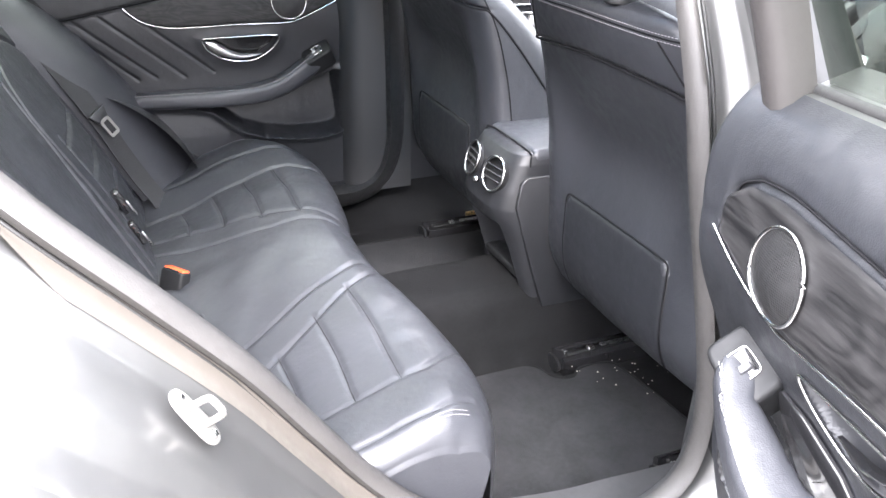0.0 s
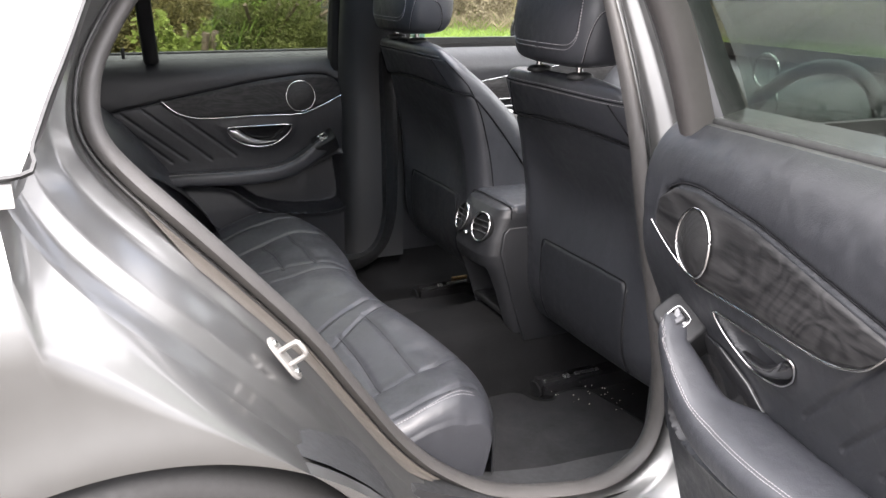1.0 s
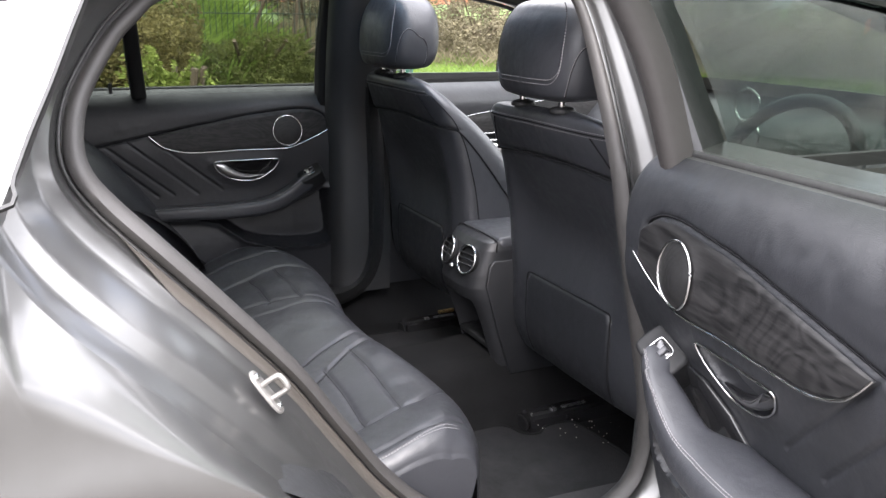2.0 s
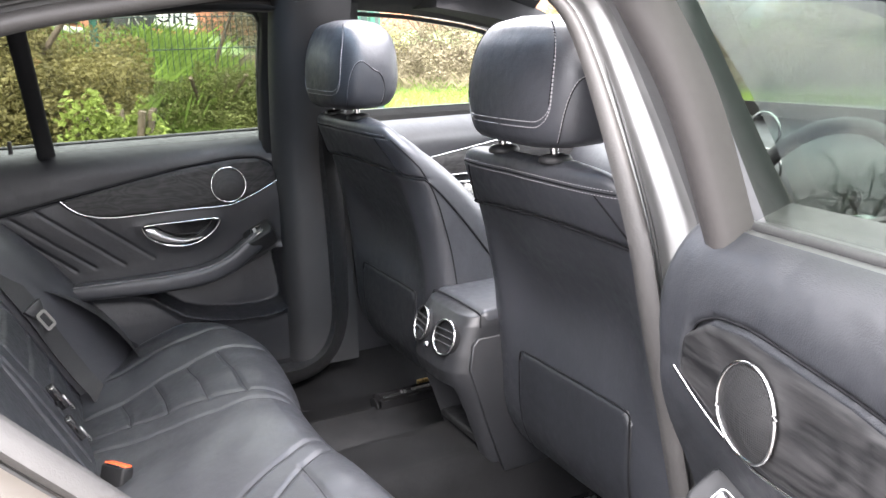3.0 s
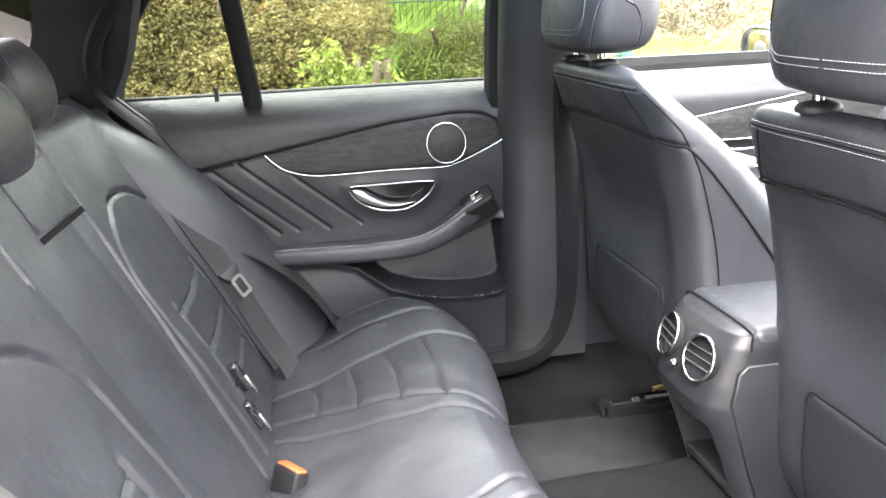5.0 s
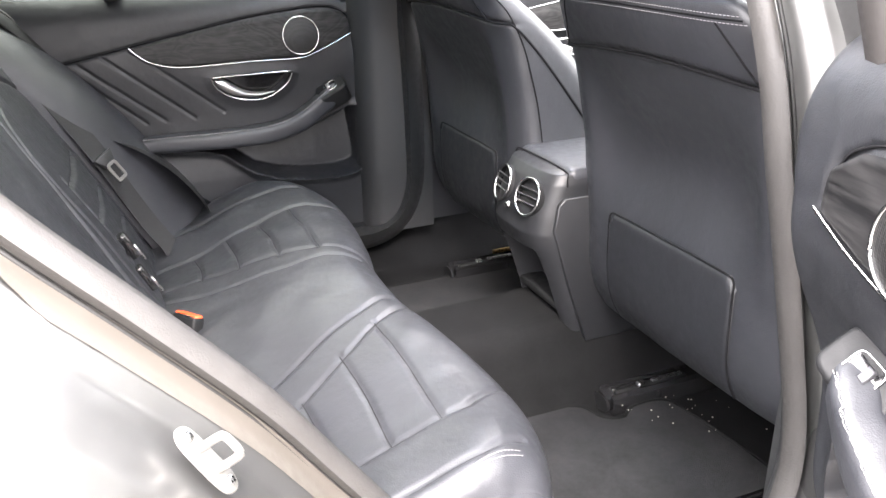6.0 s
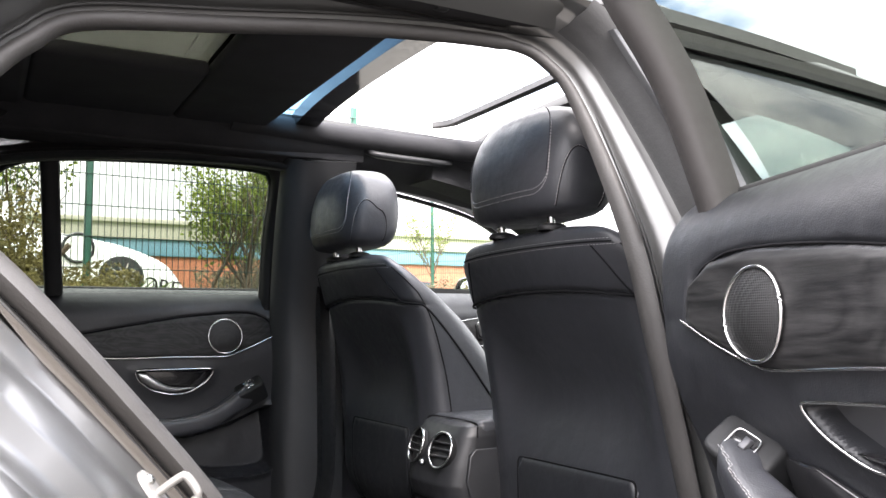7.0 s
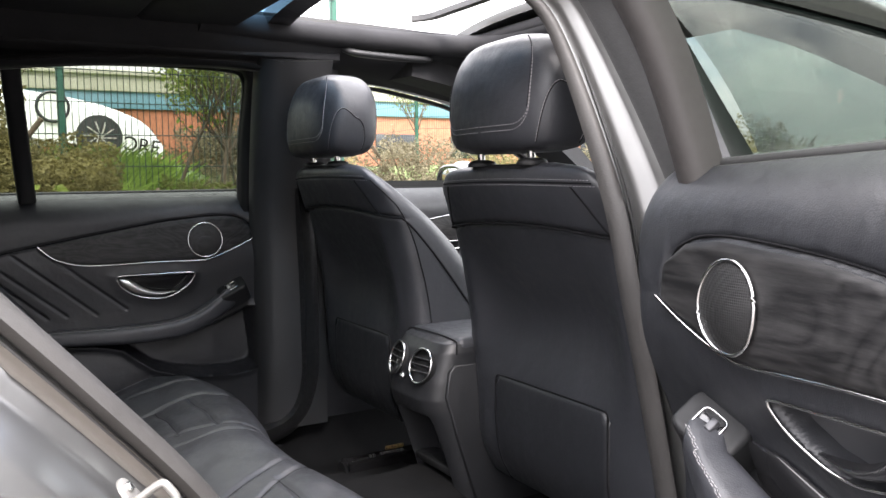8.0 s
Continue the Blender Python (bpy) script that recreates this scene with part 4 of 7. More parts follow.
def front_seat(cy, dx, dz, name_label):
    seat = thing("front_seat", (1.35 + dx, cy, 0.25), name_label, "seat", "front seats")
    yoke = lambda a: 0.940 - 0.020 * a * a
    def shell(u, v):
        z = 0.448 + 0.588 * (1 - (1 - v) ** 1.35)
        p = ring_pt(u, z, cy, dx, dz)
        a = (p.y - cy) / max(0.02, soft(z, BZ, BW))
        d = abs(z - yoke(a)) if u < 0.5 else 1
        if d < 0.02:
            p.x += 0.006 * math.exp(-((d / 0.005) ** 2))
        if u < 0.5 and z < yoke(a):
            p.x += 0.007 * math.exp(-((yoke(a) - z) / 0.07)) * min(1.0, (1 - abs(a)) / 0.12)
        return p
    back = part("backrest", sheet(shell, 110, 170, ring=True, caps=True), LEATHER, seat, "black leather seat back with seams")
    seam_pts = [off(back_at(-0.985 + 1.97 * i / 60, yoke(-0.985 + 1.97 * i / 60), cy, dx, dz), cy, dx, dz, 0.0002) for i in range(61)]
    for sg in (-1, 1):
        fall = []
        start = back_at(sg * 0.985, yoke(0.985), cy, 0, 0)
        for i in range(40):
            t = i / 39
            z, want = yoke(0.985) - 0.235 * t**1.15, start.x + 0.185 * t
            d, xm = soft(z, BZ, BD), soft(z, BZ, BX) + soft(z, BZ, BD) * 0.5
            e = lerp1(z, [0.50, 0.70, 0.82, 0.90, 0.97], [7.0, 6.0, 4.5, 3.2, 2.3])
            k = min(0.97, abs(want - xm) * 2 / d)
            a = (1 - k**e) ** (1 / e)
            fall.append(off(back_at(sg * a, z, cy, dx, dz, want > xm), cy, dx, dz, 0.0006))
        part("seam", tube(smooth_path([tuple(p) for p in fall[::3]], 60), 0.0022, False, 8), SEAM_SHADE, back)
    part("seam", tube(seam_pts, 0.0022, False, 8), SEAM_SHADE, back)
    for sg in (-1, 1):
        vs = [off(back_at(sg * (0.76 + 0.08 * t * t), 1.0 - (1.0 - yoke(0.84)) * t, cy, dx, dz), cy, dx, dz, 0.0002) for t in np.linspace(0, 1, 24)]
        part("seam", tube(vs, 0.0015, False, 8), SEAM_SHADE, back)
        fl = [off(back_at(sg * lerp1(z, [0.5, 0.95, 1.0], [0.995, 0.992, 0.96]), z, cy, dx, dz), cy, dx, dz, 0.0004) for z in np.linspace(0.46, 1.0, 40)]
        part("seam", tube(fl, 0.0015, False, 6), SEAM_SHADE, back)
        fr = [off(back_at(sg * lerp1(z, [0.55, 0.95, 1.005], [0.9, 0.9, 0.86]), z, cy, dx, dz, True), cy, dx, dz, 0.001) for z in np.linspace(0.55, 1.005, 60)]
        part("stitching", stitches(fr), THREAD, back, "pale stitched edge")
    for dzz in (1.0035, 1.0125):
        top = [off(back_at(-0.93 + 1.86 * i / 80, dzz - 0.004 * (i / 40 - 1) ** 2, cy, dx, dz), cy, dx, dz, 0.0008) for i in range(81)]
        part("stitching", stitches(top), THREAD, back)
    tops = [off(back_at(-0.93 + 1.86 * i / 80, 1.008 - 0.004 * (i / 40 - 1) ** 2, cy, dx, dz), cy, dx, dz, 0.0) for i in range(81)]
    part("seam", tube(tops, 0.0014, False, 6), SEAM_SHADE, back)
    # map pocket: a padded plate low on the back
    def pocket(u, v):
        y = (u - 0.5) * 2
        z = 0.453 + (0.655 - 0.453) * v
        a = 0.57 * y
        p = back_at(a, z, cy, dx, dz)
        e = min(1 - abs(y), min(v, 1 - v) * 1.6)
        cut = max(0.0, (abs(y) - 0.90) / 0.1) * max(0.0, (v - 0.90) / 0.1)
        return p + Vector((-0.002 - 0.005 * min(1, e / 0.05) ** 0.5 + 0.02 * cut, 0, 0))
    pk = part("map_pocket", sheet(pocket, 60, 50), TRIM, seat, "flat black map pocket panel")
    rim = []
    for i in range(80):
        t = i / 79
        if t < 0.36:
            y, v = -0.985, t / 0.36 * 0.94
        elif t < 0.40:
            k = (t - 0.36) / 0.04 * math.pi / 2
            y, v = -0.985 + 0.05 * (1 - math.cos(k)), 0.94 + 0.055 * math.sin(k)
        elif t < 0.60:
            y, v = -0.935 + 1.87 * (t - 0.40) / 0.20, 0.995
        elif t < 0.64:
            k = (t - 0.60) / 0.04 * math.pi / 2
            y, v = 0.935 + 0.05 * math.sin(k), 0.94 + 0.055 * math.cos(k)
        else:
            y, v = 0.985, 0.94 * (1 - (t - 0.64) / 0.36)
        p = back_at(0.57 * y, 0.453 + 0.202 * v, cy, dx, dz)
        rim.append(p + Vector((-0.0045, 0, 0)))
    part("pocket_edge", tube(smooth_path(rim, 140), 0.0016, False, 6), SEAM_SHADE, pk)
    # cushion
    def cush(u, v):
        ang = 2 * math.pi * u
        z = 0.385 + 0.135 * v
        w = 0.245 * (1 - 0.12 * max(0, v - 0.8) / 0.2)
        cx, hx = 1.55, 0.25 * (1 - 0.10 * max(0, v - 0.8) / 0.2)
        c, s_ = math.cos(ang), math.sin(ang)
        return (cx + dx + hx * math.copysign(abs(c) ** 0.5, c), cy + w * math.copysign(abs(s_) ** 0.5, s_), z + dz - 0.03 * (1 - abs(s_)) * (v > 0.95))
    part("seat_cushion", sheet(cush, 48, 12, ring=True, caps=True), LEATHER, seat)
    part("side_cover", block((1.54 + dx, cy - 0.25, 0.42), (0.36, 0.025, 0.09), 0.01, 3), PLASTIC, seat)
    for sg in (-1, 1):
        yy = cy + sg * 0.185
        x0 = 1.194 + dx
        rail_ = part("seat_rail", sweep([Vector((x0 + 0.46 * i / 6, yy, 0.258)) for i in range(7)], [(-0.030, -0.016), (0.030, -0.016), (0.030, 0.018), (0.020, 0.022), (0.017, 0.004), (-0.017, 0.004), (-0.020, 0.022), (-0.030, 0.018)]), GLOSSBLACK, seat, "gloss black seat rail with bright fittings")
        part("end_cap", slab([(x0 - 0.004, yy + 0.026 * math.cos(q), 0.259 + 0.017 * math.sin(q)) for q in np.linspace(0, 2 * math.pi, 17)[:-1]], (-0.006, 0, 0), 0.002), DARKPLASTIC, rail_)
        part("runner", block((x0 + 0.10, yy - 0.004, 0.272), (0.16, 0.014, 0.012), 0.003), DARKPLASTIC, rail_)
        part("clip", block((x0 + 0.135, yy - 0.004, 0.281), (0.07, 0.008, 0.006), 0.002), STEEL, rail_, "steel clip")
        part("clip", block((x0 + 0.075, yy - 0.006, 0.281), (0.016, 0.014, 0.008), 0.003), STEEL, rail_)
        part("bracket", block((x0 + 0.165, yy + 0.040, 0.276), (0.055, 0.010, 0.014), 0.003), BRASS, rail_, "yellow zinc bracket")
        for bx in (0.03, 0.055, 0.20):
            part("screw", block((x0 + bx, yy + 0.012 * (1 if bx < 0.05 else -1), 0.266), (0.009, 0.009, 0.007), 0.002), STEEL, rail_)
    # headrest on two posts
    hz = [1.054, 1.059, 1.072, 1.100, 1.145, 1.183, 1.209, 1.227, 1.236]
    hw = [0.092, 0.118, 0.134, 0.144, 0.147, 0.139, 0.122, 0.092, 0.042]
    hb = [1.060, 1.046, 1.038, 1.034, 1.036, 1.044, 1.054, 1.067, 1.092]
    hd = [0.085, 0.118, 0.140, 0.154, 0.154, 0.142, 0.122, 0.092, 0.040]
    def head_pt(u, z, r=0.0):
        ang = 2 * math.pi * u
        w, xb, d = soft(z, hz, hw), soft(z, hz, hb), soft(z, hz, hd)
        c, s_ = math.cos(ang), math.sin(ang)
        x = xb + d / 2 + (d / 2 + r) * math.copysign(abs(c) ** 0.62, c) * -1
        y = cy + (w + r) * math.copysign(abs(s_) ** 0.72, s_)
        return Vector((x + dx * 1.5, y, z + dz))
    hr = part("headrest", sheet(lambda u, v: head_pt(u, 1.054 + 0.182 * (1 - (1 - v) ** 1.5)), 72, 50, ring=True, caps=True), LEATHER, seat, "black leather headrest with white stitching")
    for sg in (-1, 1):
        for r_, wid in ((0.0006, 0.0), (0.0006, 0.008)):
            pts = []
            for i in range(60):
                t = i / 59
                if t < 0.56:
                    u, z = (0.128 - wid * 0.25 - 0.012 * t) * sg, 1.224 - (1.224 - 1.122) * t / 0.56
                elif t < 0.80:
                    k = (t - 0.56) / 0.24 * math.pi / 2
                    u, z = (0.1213 - wid * 0.25 - 0.05 * (1 - math.cos(k))) * sg, 1.122 - (0.037 - wid) * math.sin(k)
                else:
                    u, z = (0.0713 - wid * 0.25) * (1 - (t - 0.80) / 0.20) * sg, 1.085 + wid
                pts.append(head_pt(u % 1.0, z, r_))
            part("stitching", stitches(pts, 0.0006), THREAD, hr)
            if wid == 0:
                part("seam", tube([head_pt(((0.128 - 0.012 * t) * sg) % 1.0, 1.224 - 0.11 * t + 0.003, 0.0) for t in np.linspace(0, 1, 30)], 0.0012, False, 6), SEAM_SHADE, hr)
        for r_ in (0.0005,):
            ov = []
            for i in range(60):
                t = i / 59 * math.pi
                ov.append(head_pt((sg * (0.212 - 0.060 * math.cos(t))) % 1.0, 1.066 + 0.088 * math.sin(t), r_))
            part("stitching", stitches(ov, 0.0006), THREAD, hr)
            part("seam", tube([p + Vector((0.001, 0, -0.0015)) for p in ov], 0.0009, False, 6), SEAM_SHADE, hr)
        py = cy + sg * 0.07
        post = smooth_path([(1.086 + dx, py, 1.00 + dz), (1.084 + dx, py, 1.035 + dz), (1.080 + dx, py, 1.085 + dz)], 8)
        part("headrest_post", tube(post, 0.0065, False, 14), CHROME, seat, "chrome headrest post")
        gp = [(0.020, 0.0), (0.021, 0.004), (0.018, 0.009), (0.012, 0.011), (0.008, 0.012)]
        part("post_guide", sheet(lambda u, v: (1.085 + dx + gp[int(round(v * 4))][0] * 1.25 * math.cos(2 * math.pi * u), py + gp[int(round(v * 4))][0] * math.sin(2 * math.pi * u), 1.0325 + dz + gp[int(round(v * 4))][1]), 24, 4, ring=True), DARKPLASTIC, seat, "black plastic post guide")
    return seat


front_seat(0.582, 0.0, 0.0, "black leather driver's seat with chrome headrest posts")
front_seat(1.268, -0.028, 0.014, "black leather front passenger seat with pale stitching")

# ---- centre console ----
cons = thing("centre_console", (1.4, 0.915, 0.30), "black centre console with two chrome air vents", "console")
def cons_fn(u, v):
    """Sections from the sloping rear face forwards."""
    k = u * 2 * math.pi
    c, s_ = math.cos(k), math.sin(k)
    x = 1.150 + 0.88 * v**1.6
    top = lerp1(x, [1.15, 2.1], [0.699, 0.705])
    bot = 0.36
    w = lerp1(x, [1.15, 1.25, 2.1], [0.094, 0.098, 0.110])
    zc, hz_ = (top + bot) / 2, (top - bot) / 2
    y = 0.913 + w * math.copysign(abs(c) ** 0.45, c) * (1 - 0.30 * max(0, (zc - (zc + hz_ * s_)) / hz_) ** 1.5)
    z = zc + hz_ * math.copysign(abs(s_) ** 0.40, s_)
    low = max(0.0, (0.60 - z) / 0.24)
    x += 0.05 * min(1.0, low) * (1 - v)
    return (x, y, z)
part("body", sheet(cons_fn, 72, 40, ring=True, caps=True), DARKPLASTIC, cons, "black moulded console body")
def cover_fn(u, v):
    """Rounded rear moulding on two legs with an alcove between them."""
    V_ = [0, 0.30, 0.42, 0.48, 0.56, 0.66, 0.82, 0.90, 0.95, 1.0]
    z = lerp1(v, V_, [0.37, 0.50, 0.548, 0.568, 0.592, 0.625, 0.682, 0.699, 0.7045, 0.7055])
    xr = lerp1(v, V_, [1.142, 1.098, 1.078, 1.068, 1.063, 1.070, 1.091, 1.103, 1.118, 1.150])
    w = lerp1(v, V_, [0.092, 0.098, 0.100, 0.101, 0.102, 0.102, 0.1005, 0.096, 0.091, 0.088])
    k = math.pi * u
    c, s_ = math.cos(k), math.sin(k)
    y = w * math.copysign(abs(c) ** 0.55, c)
    x = 1.175 - (1.175 - xr) * abs(s_) ** 0.45
    a = max(0.0, min(1.0, (0.074 - abs(y)) / 0.010)) * max(0.0, min(1.0, (0.562 - z) / 0.020))
    x += (1.185 - x) * a * a * (3 - 2 * a)
    return (x, 0.913 + y, z)
part("rear_cover", sheet(cover_fn, 140, 110), CONSOLE, cons, "dark rounded rear moulding of the console")
part("alcove_ledge", block((1.150, 0.913, 0.440), (0.05, 0.146, 0.016), 0.004, 2), DARKPLASTIC, cons, "dark ledge between the moulding's legs")
for sg, yv in ((1, 0.9615), (-1, 0.8645)):
    c0 = Vector((1.078, yv, 0.655))
    turn = Euler((0, radians(18), radians(-sg * 7))).to_matrix()
    def vp(r, ang, d, c0=c0, turn=turn):
        return c0 + turn @ Vector((-d, r * math.sin(ang), r * math.cos(ang)))
    vent = part("air_vent", tube([vp(0.0335, 2 * math.pi * i / 64, 0.003) for i in range(64)], 0.0026, True, 10), CHROME, cons, "round silver-ringed air vent")
    well = [(0.0345, 0.004), (0.0340, -0.008), (0.0330, -0.024), (0.0005, -0.026)]
    part("well", sheet(lambda u, v: vp(well[int(round(v * 3))][0], 2 * math.pi * u, well[int(round(v * 3))][1]), 48, 3, ring=True), DARKPLASTIC, vent)
    for j in (-1, 0, 1):
        h = 0.033 * math.sqrt(1 - (j * 0.38) ** 2)
        part("slat", block(c0 + turn @ Vector((0.001, 0, 0.0125 * j)), (0.012, 2 * h * 0.98, 0.0026), 0.001, 1, turn @ Euler((0, radians(20), 0)).to_matrix()), PLASTIC, vent)
    for j in (-1, 1):
        part("slat", block(c0 + turn @ Vector((0.010, 0.011 * j, 0)), (0.008, 0.002, 0.055), 0.0008, 1, turn), DARKPLASTIC, vent)
bm = bmesh.new()
bmesh.ops.create_uvsphere(bm, u_segments=20, v_segments=12, radius=0.0068)
bmesh.ops.translate(bm, vec=(1.063, 0.914, 0.628), verts=bm.verts)
part("vent_knob", bm, CHROME, cons, "bright vent control knob")
part("armrest_lid", block((1.342, 0.913, 0.692), (0.42, 0.196, 0.036), 0.015, 4), LEATHER, cons, "black leather armrest lid")
part("lid_seam", tube(smooth_path([(1.127, 0.813, 0.680), (1.128, 0.815, 0.694), (1.130, 0.824, 0.7050), (1.130, 0.913, 0.7080), (1.130, 1.002, 0.7050), (1.128, 1.011, 0.694), (1.127, 1.013, 0.680)], 40), 0.0016, False, 6), SEAM_SHADE, cons)
for sg in (1, -1):
    yy = 0.913 - sg * 0.1035
    pl = [(1.109, yy, 0.648), (1.122, yy, 0.660), (1.9, yy, 0.660), (1.9, yy, 0.37), (1.174, yy, 0.37), (1.134, yy, 0.49), (1.101, yy, 0.600)]
    part("side_panel", slab(pl, (0, sg * 0.01, 0), 0.003), CONSOLE, cons, "padded black side panel")
part("lower_tray", block((1.262, 0.913, 0.435), (0.012, 0.12, 0.075), 0.006, 2, Euler((0, radians(12), 0)).to_matrix()), GLOSSBLACK, cons, "gloss black recessed tray flap")

# ---- rear bench ----
bench = thing("rear_bench", (0.60, YC, 0.24), "black leather rear bench seat with stitched panels", "seat")
PX = [0.0, 0.12, 0.28, 0.42, 0.56, 0.66, 0.74, 0.80, 0.85, 0.92, 1.0]
CX = [0.400, 0.470, 0.565, 0.650, 0.735, 0.795, 0.838, 0.862, 0.872, 0.872, 0.860]
CZ = [0.430, 0.446, 0.472, 0.506, 0.533, 0.540, 0.527, 0.500, 0.462, 0.38, 0.25]


def front_line(o):
    return soft(o, [0.0, 0.10, 0.20, 0.36, 0.48, 0.58, 0.66, 0.70], [-0.036, -0.032, -0.014, 0.002, 0.0, -0.03, -0.09, -0.12])


bl = []
for sg in (1, -1):
    m_ = lambda o, sg=sg: 0.912 - sg * o
    bl.append([(0.43, m_(0.265)), (0.516, m_(0.225)), (0.685, m_(0.145)), (0.74, m_(0.125)), (0.80, m_(0.09))])
    bl.append([(0.43, m_(0.345)), (0.539, m_(0.305)), (0.665, m_(0.235)), (0.74, m_(0.178)), (0.832, m_(0.115)), (0.85, m_(0.11))])
    bl.append([(0.45, m_(0.445)), (0.594, m_(0.455)), (0.70, m_(0.455)), (0.782, m_(0.446)), (0.86, m_(0.40))])
    for x, a, b in ((0.53, 0.30, 0.450), (0.602, 0.265, 0.455), (0.675, 0.215, 0.455), (0.745, 0.168, 0.452)):
        bl.append([(x, m_(a)), (x + 0.006, m_((a + b) / 2)), (x, m_(b))])
    bl.append([(0.45, m_(0.555)), (0.62, m_(0.565)), (0.75, m_(0.560)), (0.815, m_(0.54))])


def cushion_pt(q, v):
    """q across, v from the back to the foot of the front."""
    raw_o = abs(q) * 0.84
    drop = 0.0
    edge = 0.63 if q > 0 else 0.575
    if raw_o < edge:
        o = raw_o
    else:
        k = (raw_o - edge) / 0.035
        if k < math.pi / 2:
            o, drop = edge + 0.035 * math.sin(k), 0.035 * (1 - math.cos(k))
        else:
            o, drop = edge + 0.039, 0.035 + (raw_o - edge - 0.035 * math.pi / 2)
    y = YC + math.copysign(o, q)
    xp, z = soft(v, PX, CX), soft(v, PX, CZ)
    x = 0.40 + (xp - 0.40) * (1 + front_line(o) / 0.472)
    if v < 0.75:
        fade = min(1.0, (0.75 - v) / 0.08)
        z += 0.016 * fade * math.exp(-(((o - 0.56) / 0.07) ** 2)) * lerp1(v, [0, 0.2, 0.6], [0.4, 1, 0.6])
        z -= 0.012 * fade * math.exp(-(((o - 0.40) / 0.10) ** 2)) * lerp1(v, [0, 0.2, 0.7], [1, 1, 0.3])
        z += 0.010 * fade * math.exp(-((o / 0.13) ** 2))
        z += 0.0035 * fade * noise.noise((x * 14, y * 14, 3.0))
    z -= drop * lerp1(v, [0, 0.7, 0.85], [1, 1, 0.0])
    return Vector((x, y, max(z, 0.25)))


def cushion_fn(u, v):
    q = u * 2 - 1
    p = cushion_pt(q, v)
    if v < 0.8 and abs(q) * 0.84 < 0.64:
        p.z += groove(p.x, p.y, bl, 0.0050, 0.0046)
    return p


cu = part("seat_cushion", sheet(cushion_fn, 420, 170), LEATHER, bench, "black leather bench cushion")


def on_cushion(x, y, lift=0.0):
    """The cushion's top over a place of the plan."""
    q = (y - YC) / 0.84
    o = abs(y - YC)
    xx = 0.40 + (x - 0.40) / (1 + front_line(o) / 0.472)
    v = lerp1(xx, CX[:8], PX[:8])
    p = cushion_pt(q, v)
    return Vector((x, y, p.z + lift))


# dark cords in the grooves stand for the shade of the creases
for ln in bl:
    sp = smooth_path([(x, y, 0) for x, y in ln], 40)
    part("seam", tube([on_cushion(p.x, p.y, -0.0046) for p in sp], 0.0009, False, 6), SEAM_SHADE, cu)
for sg in (1, -1):
    for d in (0.0, 0.006):
        e_ = 0.055 if sg > 0 else 0.0
        sp = smooth_path([(0.60, YC - sg * (0.648 - e_ + d * 0.3), 0), (0.70, YC - sg * (0.647 - e_ + d * 0.3), 0), (0.76, YC - sg * (0.638 - e_ + d), 0), (0.80, YC - sg * (0.61 - e_ * 0.6 + d), 0)], 50)
        part("stitching", stitches([on_cushion(p.x, p.y, 0.0008) for p in sp]), THREAD, cu, "pale twin stitching")

# backrest
LEAN = radians(27)
BS, BC = math.sin(LEAN), math.cos(LEAN)


def rest_pt(y, s, h=0.0):
    """On the backrest: s metres up its slope, h out of it."""
    return Vector((0.428 - s * BS + h * BC, y, 0.475 + s * BC + h * BS))


def rest_lines():
    out = []
    out.append([(1.118, 0.60), (1.10, 0.42), (1.065, 0.2), (1.04, -0.02)])
    out.append([(0.80, 0.60), (0.80, 0.45)])
    for c, sg in ((0.555, 1), (1.300, -1)):
        arch = []
        for i in range(17):
            a = math.pi * i / 16
            arch.append((c + 0.20 * math.cos(a), 0.30 + 0.145 * math.sin(a)))
        out.append([(c + 0.20, -0.02)] + arch + [(c - 0.20, -0.02)])
        for s_ in (0.08, 0.16, 0.24):
            out.append([(c - 0.13, s_), (c, s_ - 0.01), (c + 0.13, s_)])
        out.append([(c + 0.135, 0.0), (c + 0.13, 0.26)])
        out.append([(c - 0.135, 0.0), (c - 0.13, 0.26)])
    return out


RL = rest_lines()


def rest_fn(u, v):
    y = 0.36 + (1.49 - 0.36) * u
    s = -0.04 + 0.66 * v
    h = 0.0
    for c in (0.555, 1.300):
        k = (y - c) / 0.26
        if abs(k) < 1:
            h += (0.016 * abs(k) ** 2 * (1 - abs(k)) * 3 + 0.012 * math.exp(-(((s - 0.16) / 0.14) ** 2)) * (1 - k * k)) 
    h += 0.012 * math.exp(-(((y - YC) / 0.12) ** 2))
    h += groove(y, s, RL, 0.0045, 0.0075)
    h += 0.002 * noise.noise((y * 12, s * 12, 7.0))
    e = max(0.0, (s - 0.56) / 0.06)
    if e > 0:
        h -= 0.05 * (1 - math.sqrt(max(0.0, 1 - min(1.0, e) ** 2)))
    ed = max(0.0, 1 - min(u, 1 - u) / 0.03)
    h -= 0.02 * ed * ed
    return rest_pt(y, s, h)


rb = part("backrest", sheet(rest_fn, 300, 180), LEATHER, bench, "black leather rear backrest")
part("backrest_shell", slab([rest_pt(0.36, -0.04, -0.03), rest_pt(1.49, -0.04, -0.03), rest_pt(1.49, 0.60, -0.04), rest_pt(0.36, 0.60, -0.04)], rest_pt(0, 0, -0.06) - rest_pt(0, 0, 0), 0), CLOTH, bench)
for ln in RL:
    sp = smooth_path([(y, s, 0) for y, s in ln], 50)
    part("seam", tube([rest_pt(p.x, p.y, 0.006 + 0.012 * math.exp(-(((p.x - YC) / 0.12) ** 2)) - 0.0105) for p in sp], 0.0012, False, 6), SEAM_SHADE, rb)
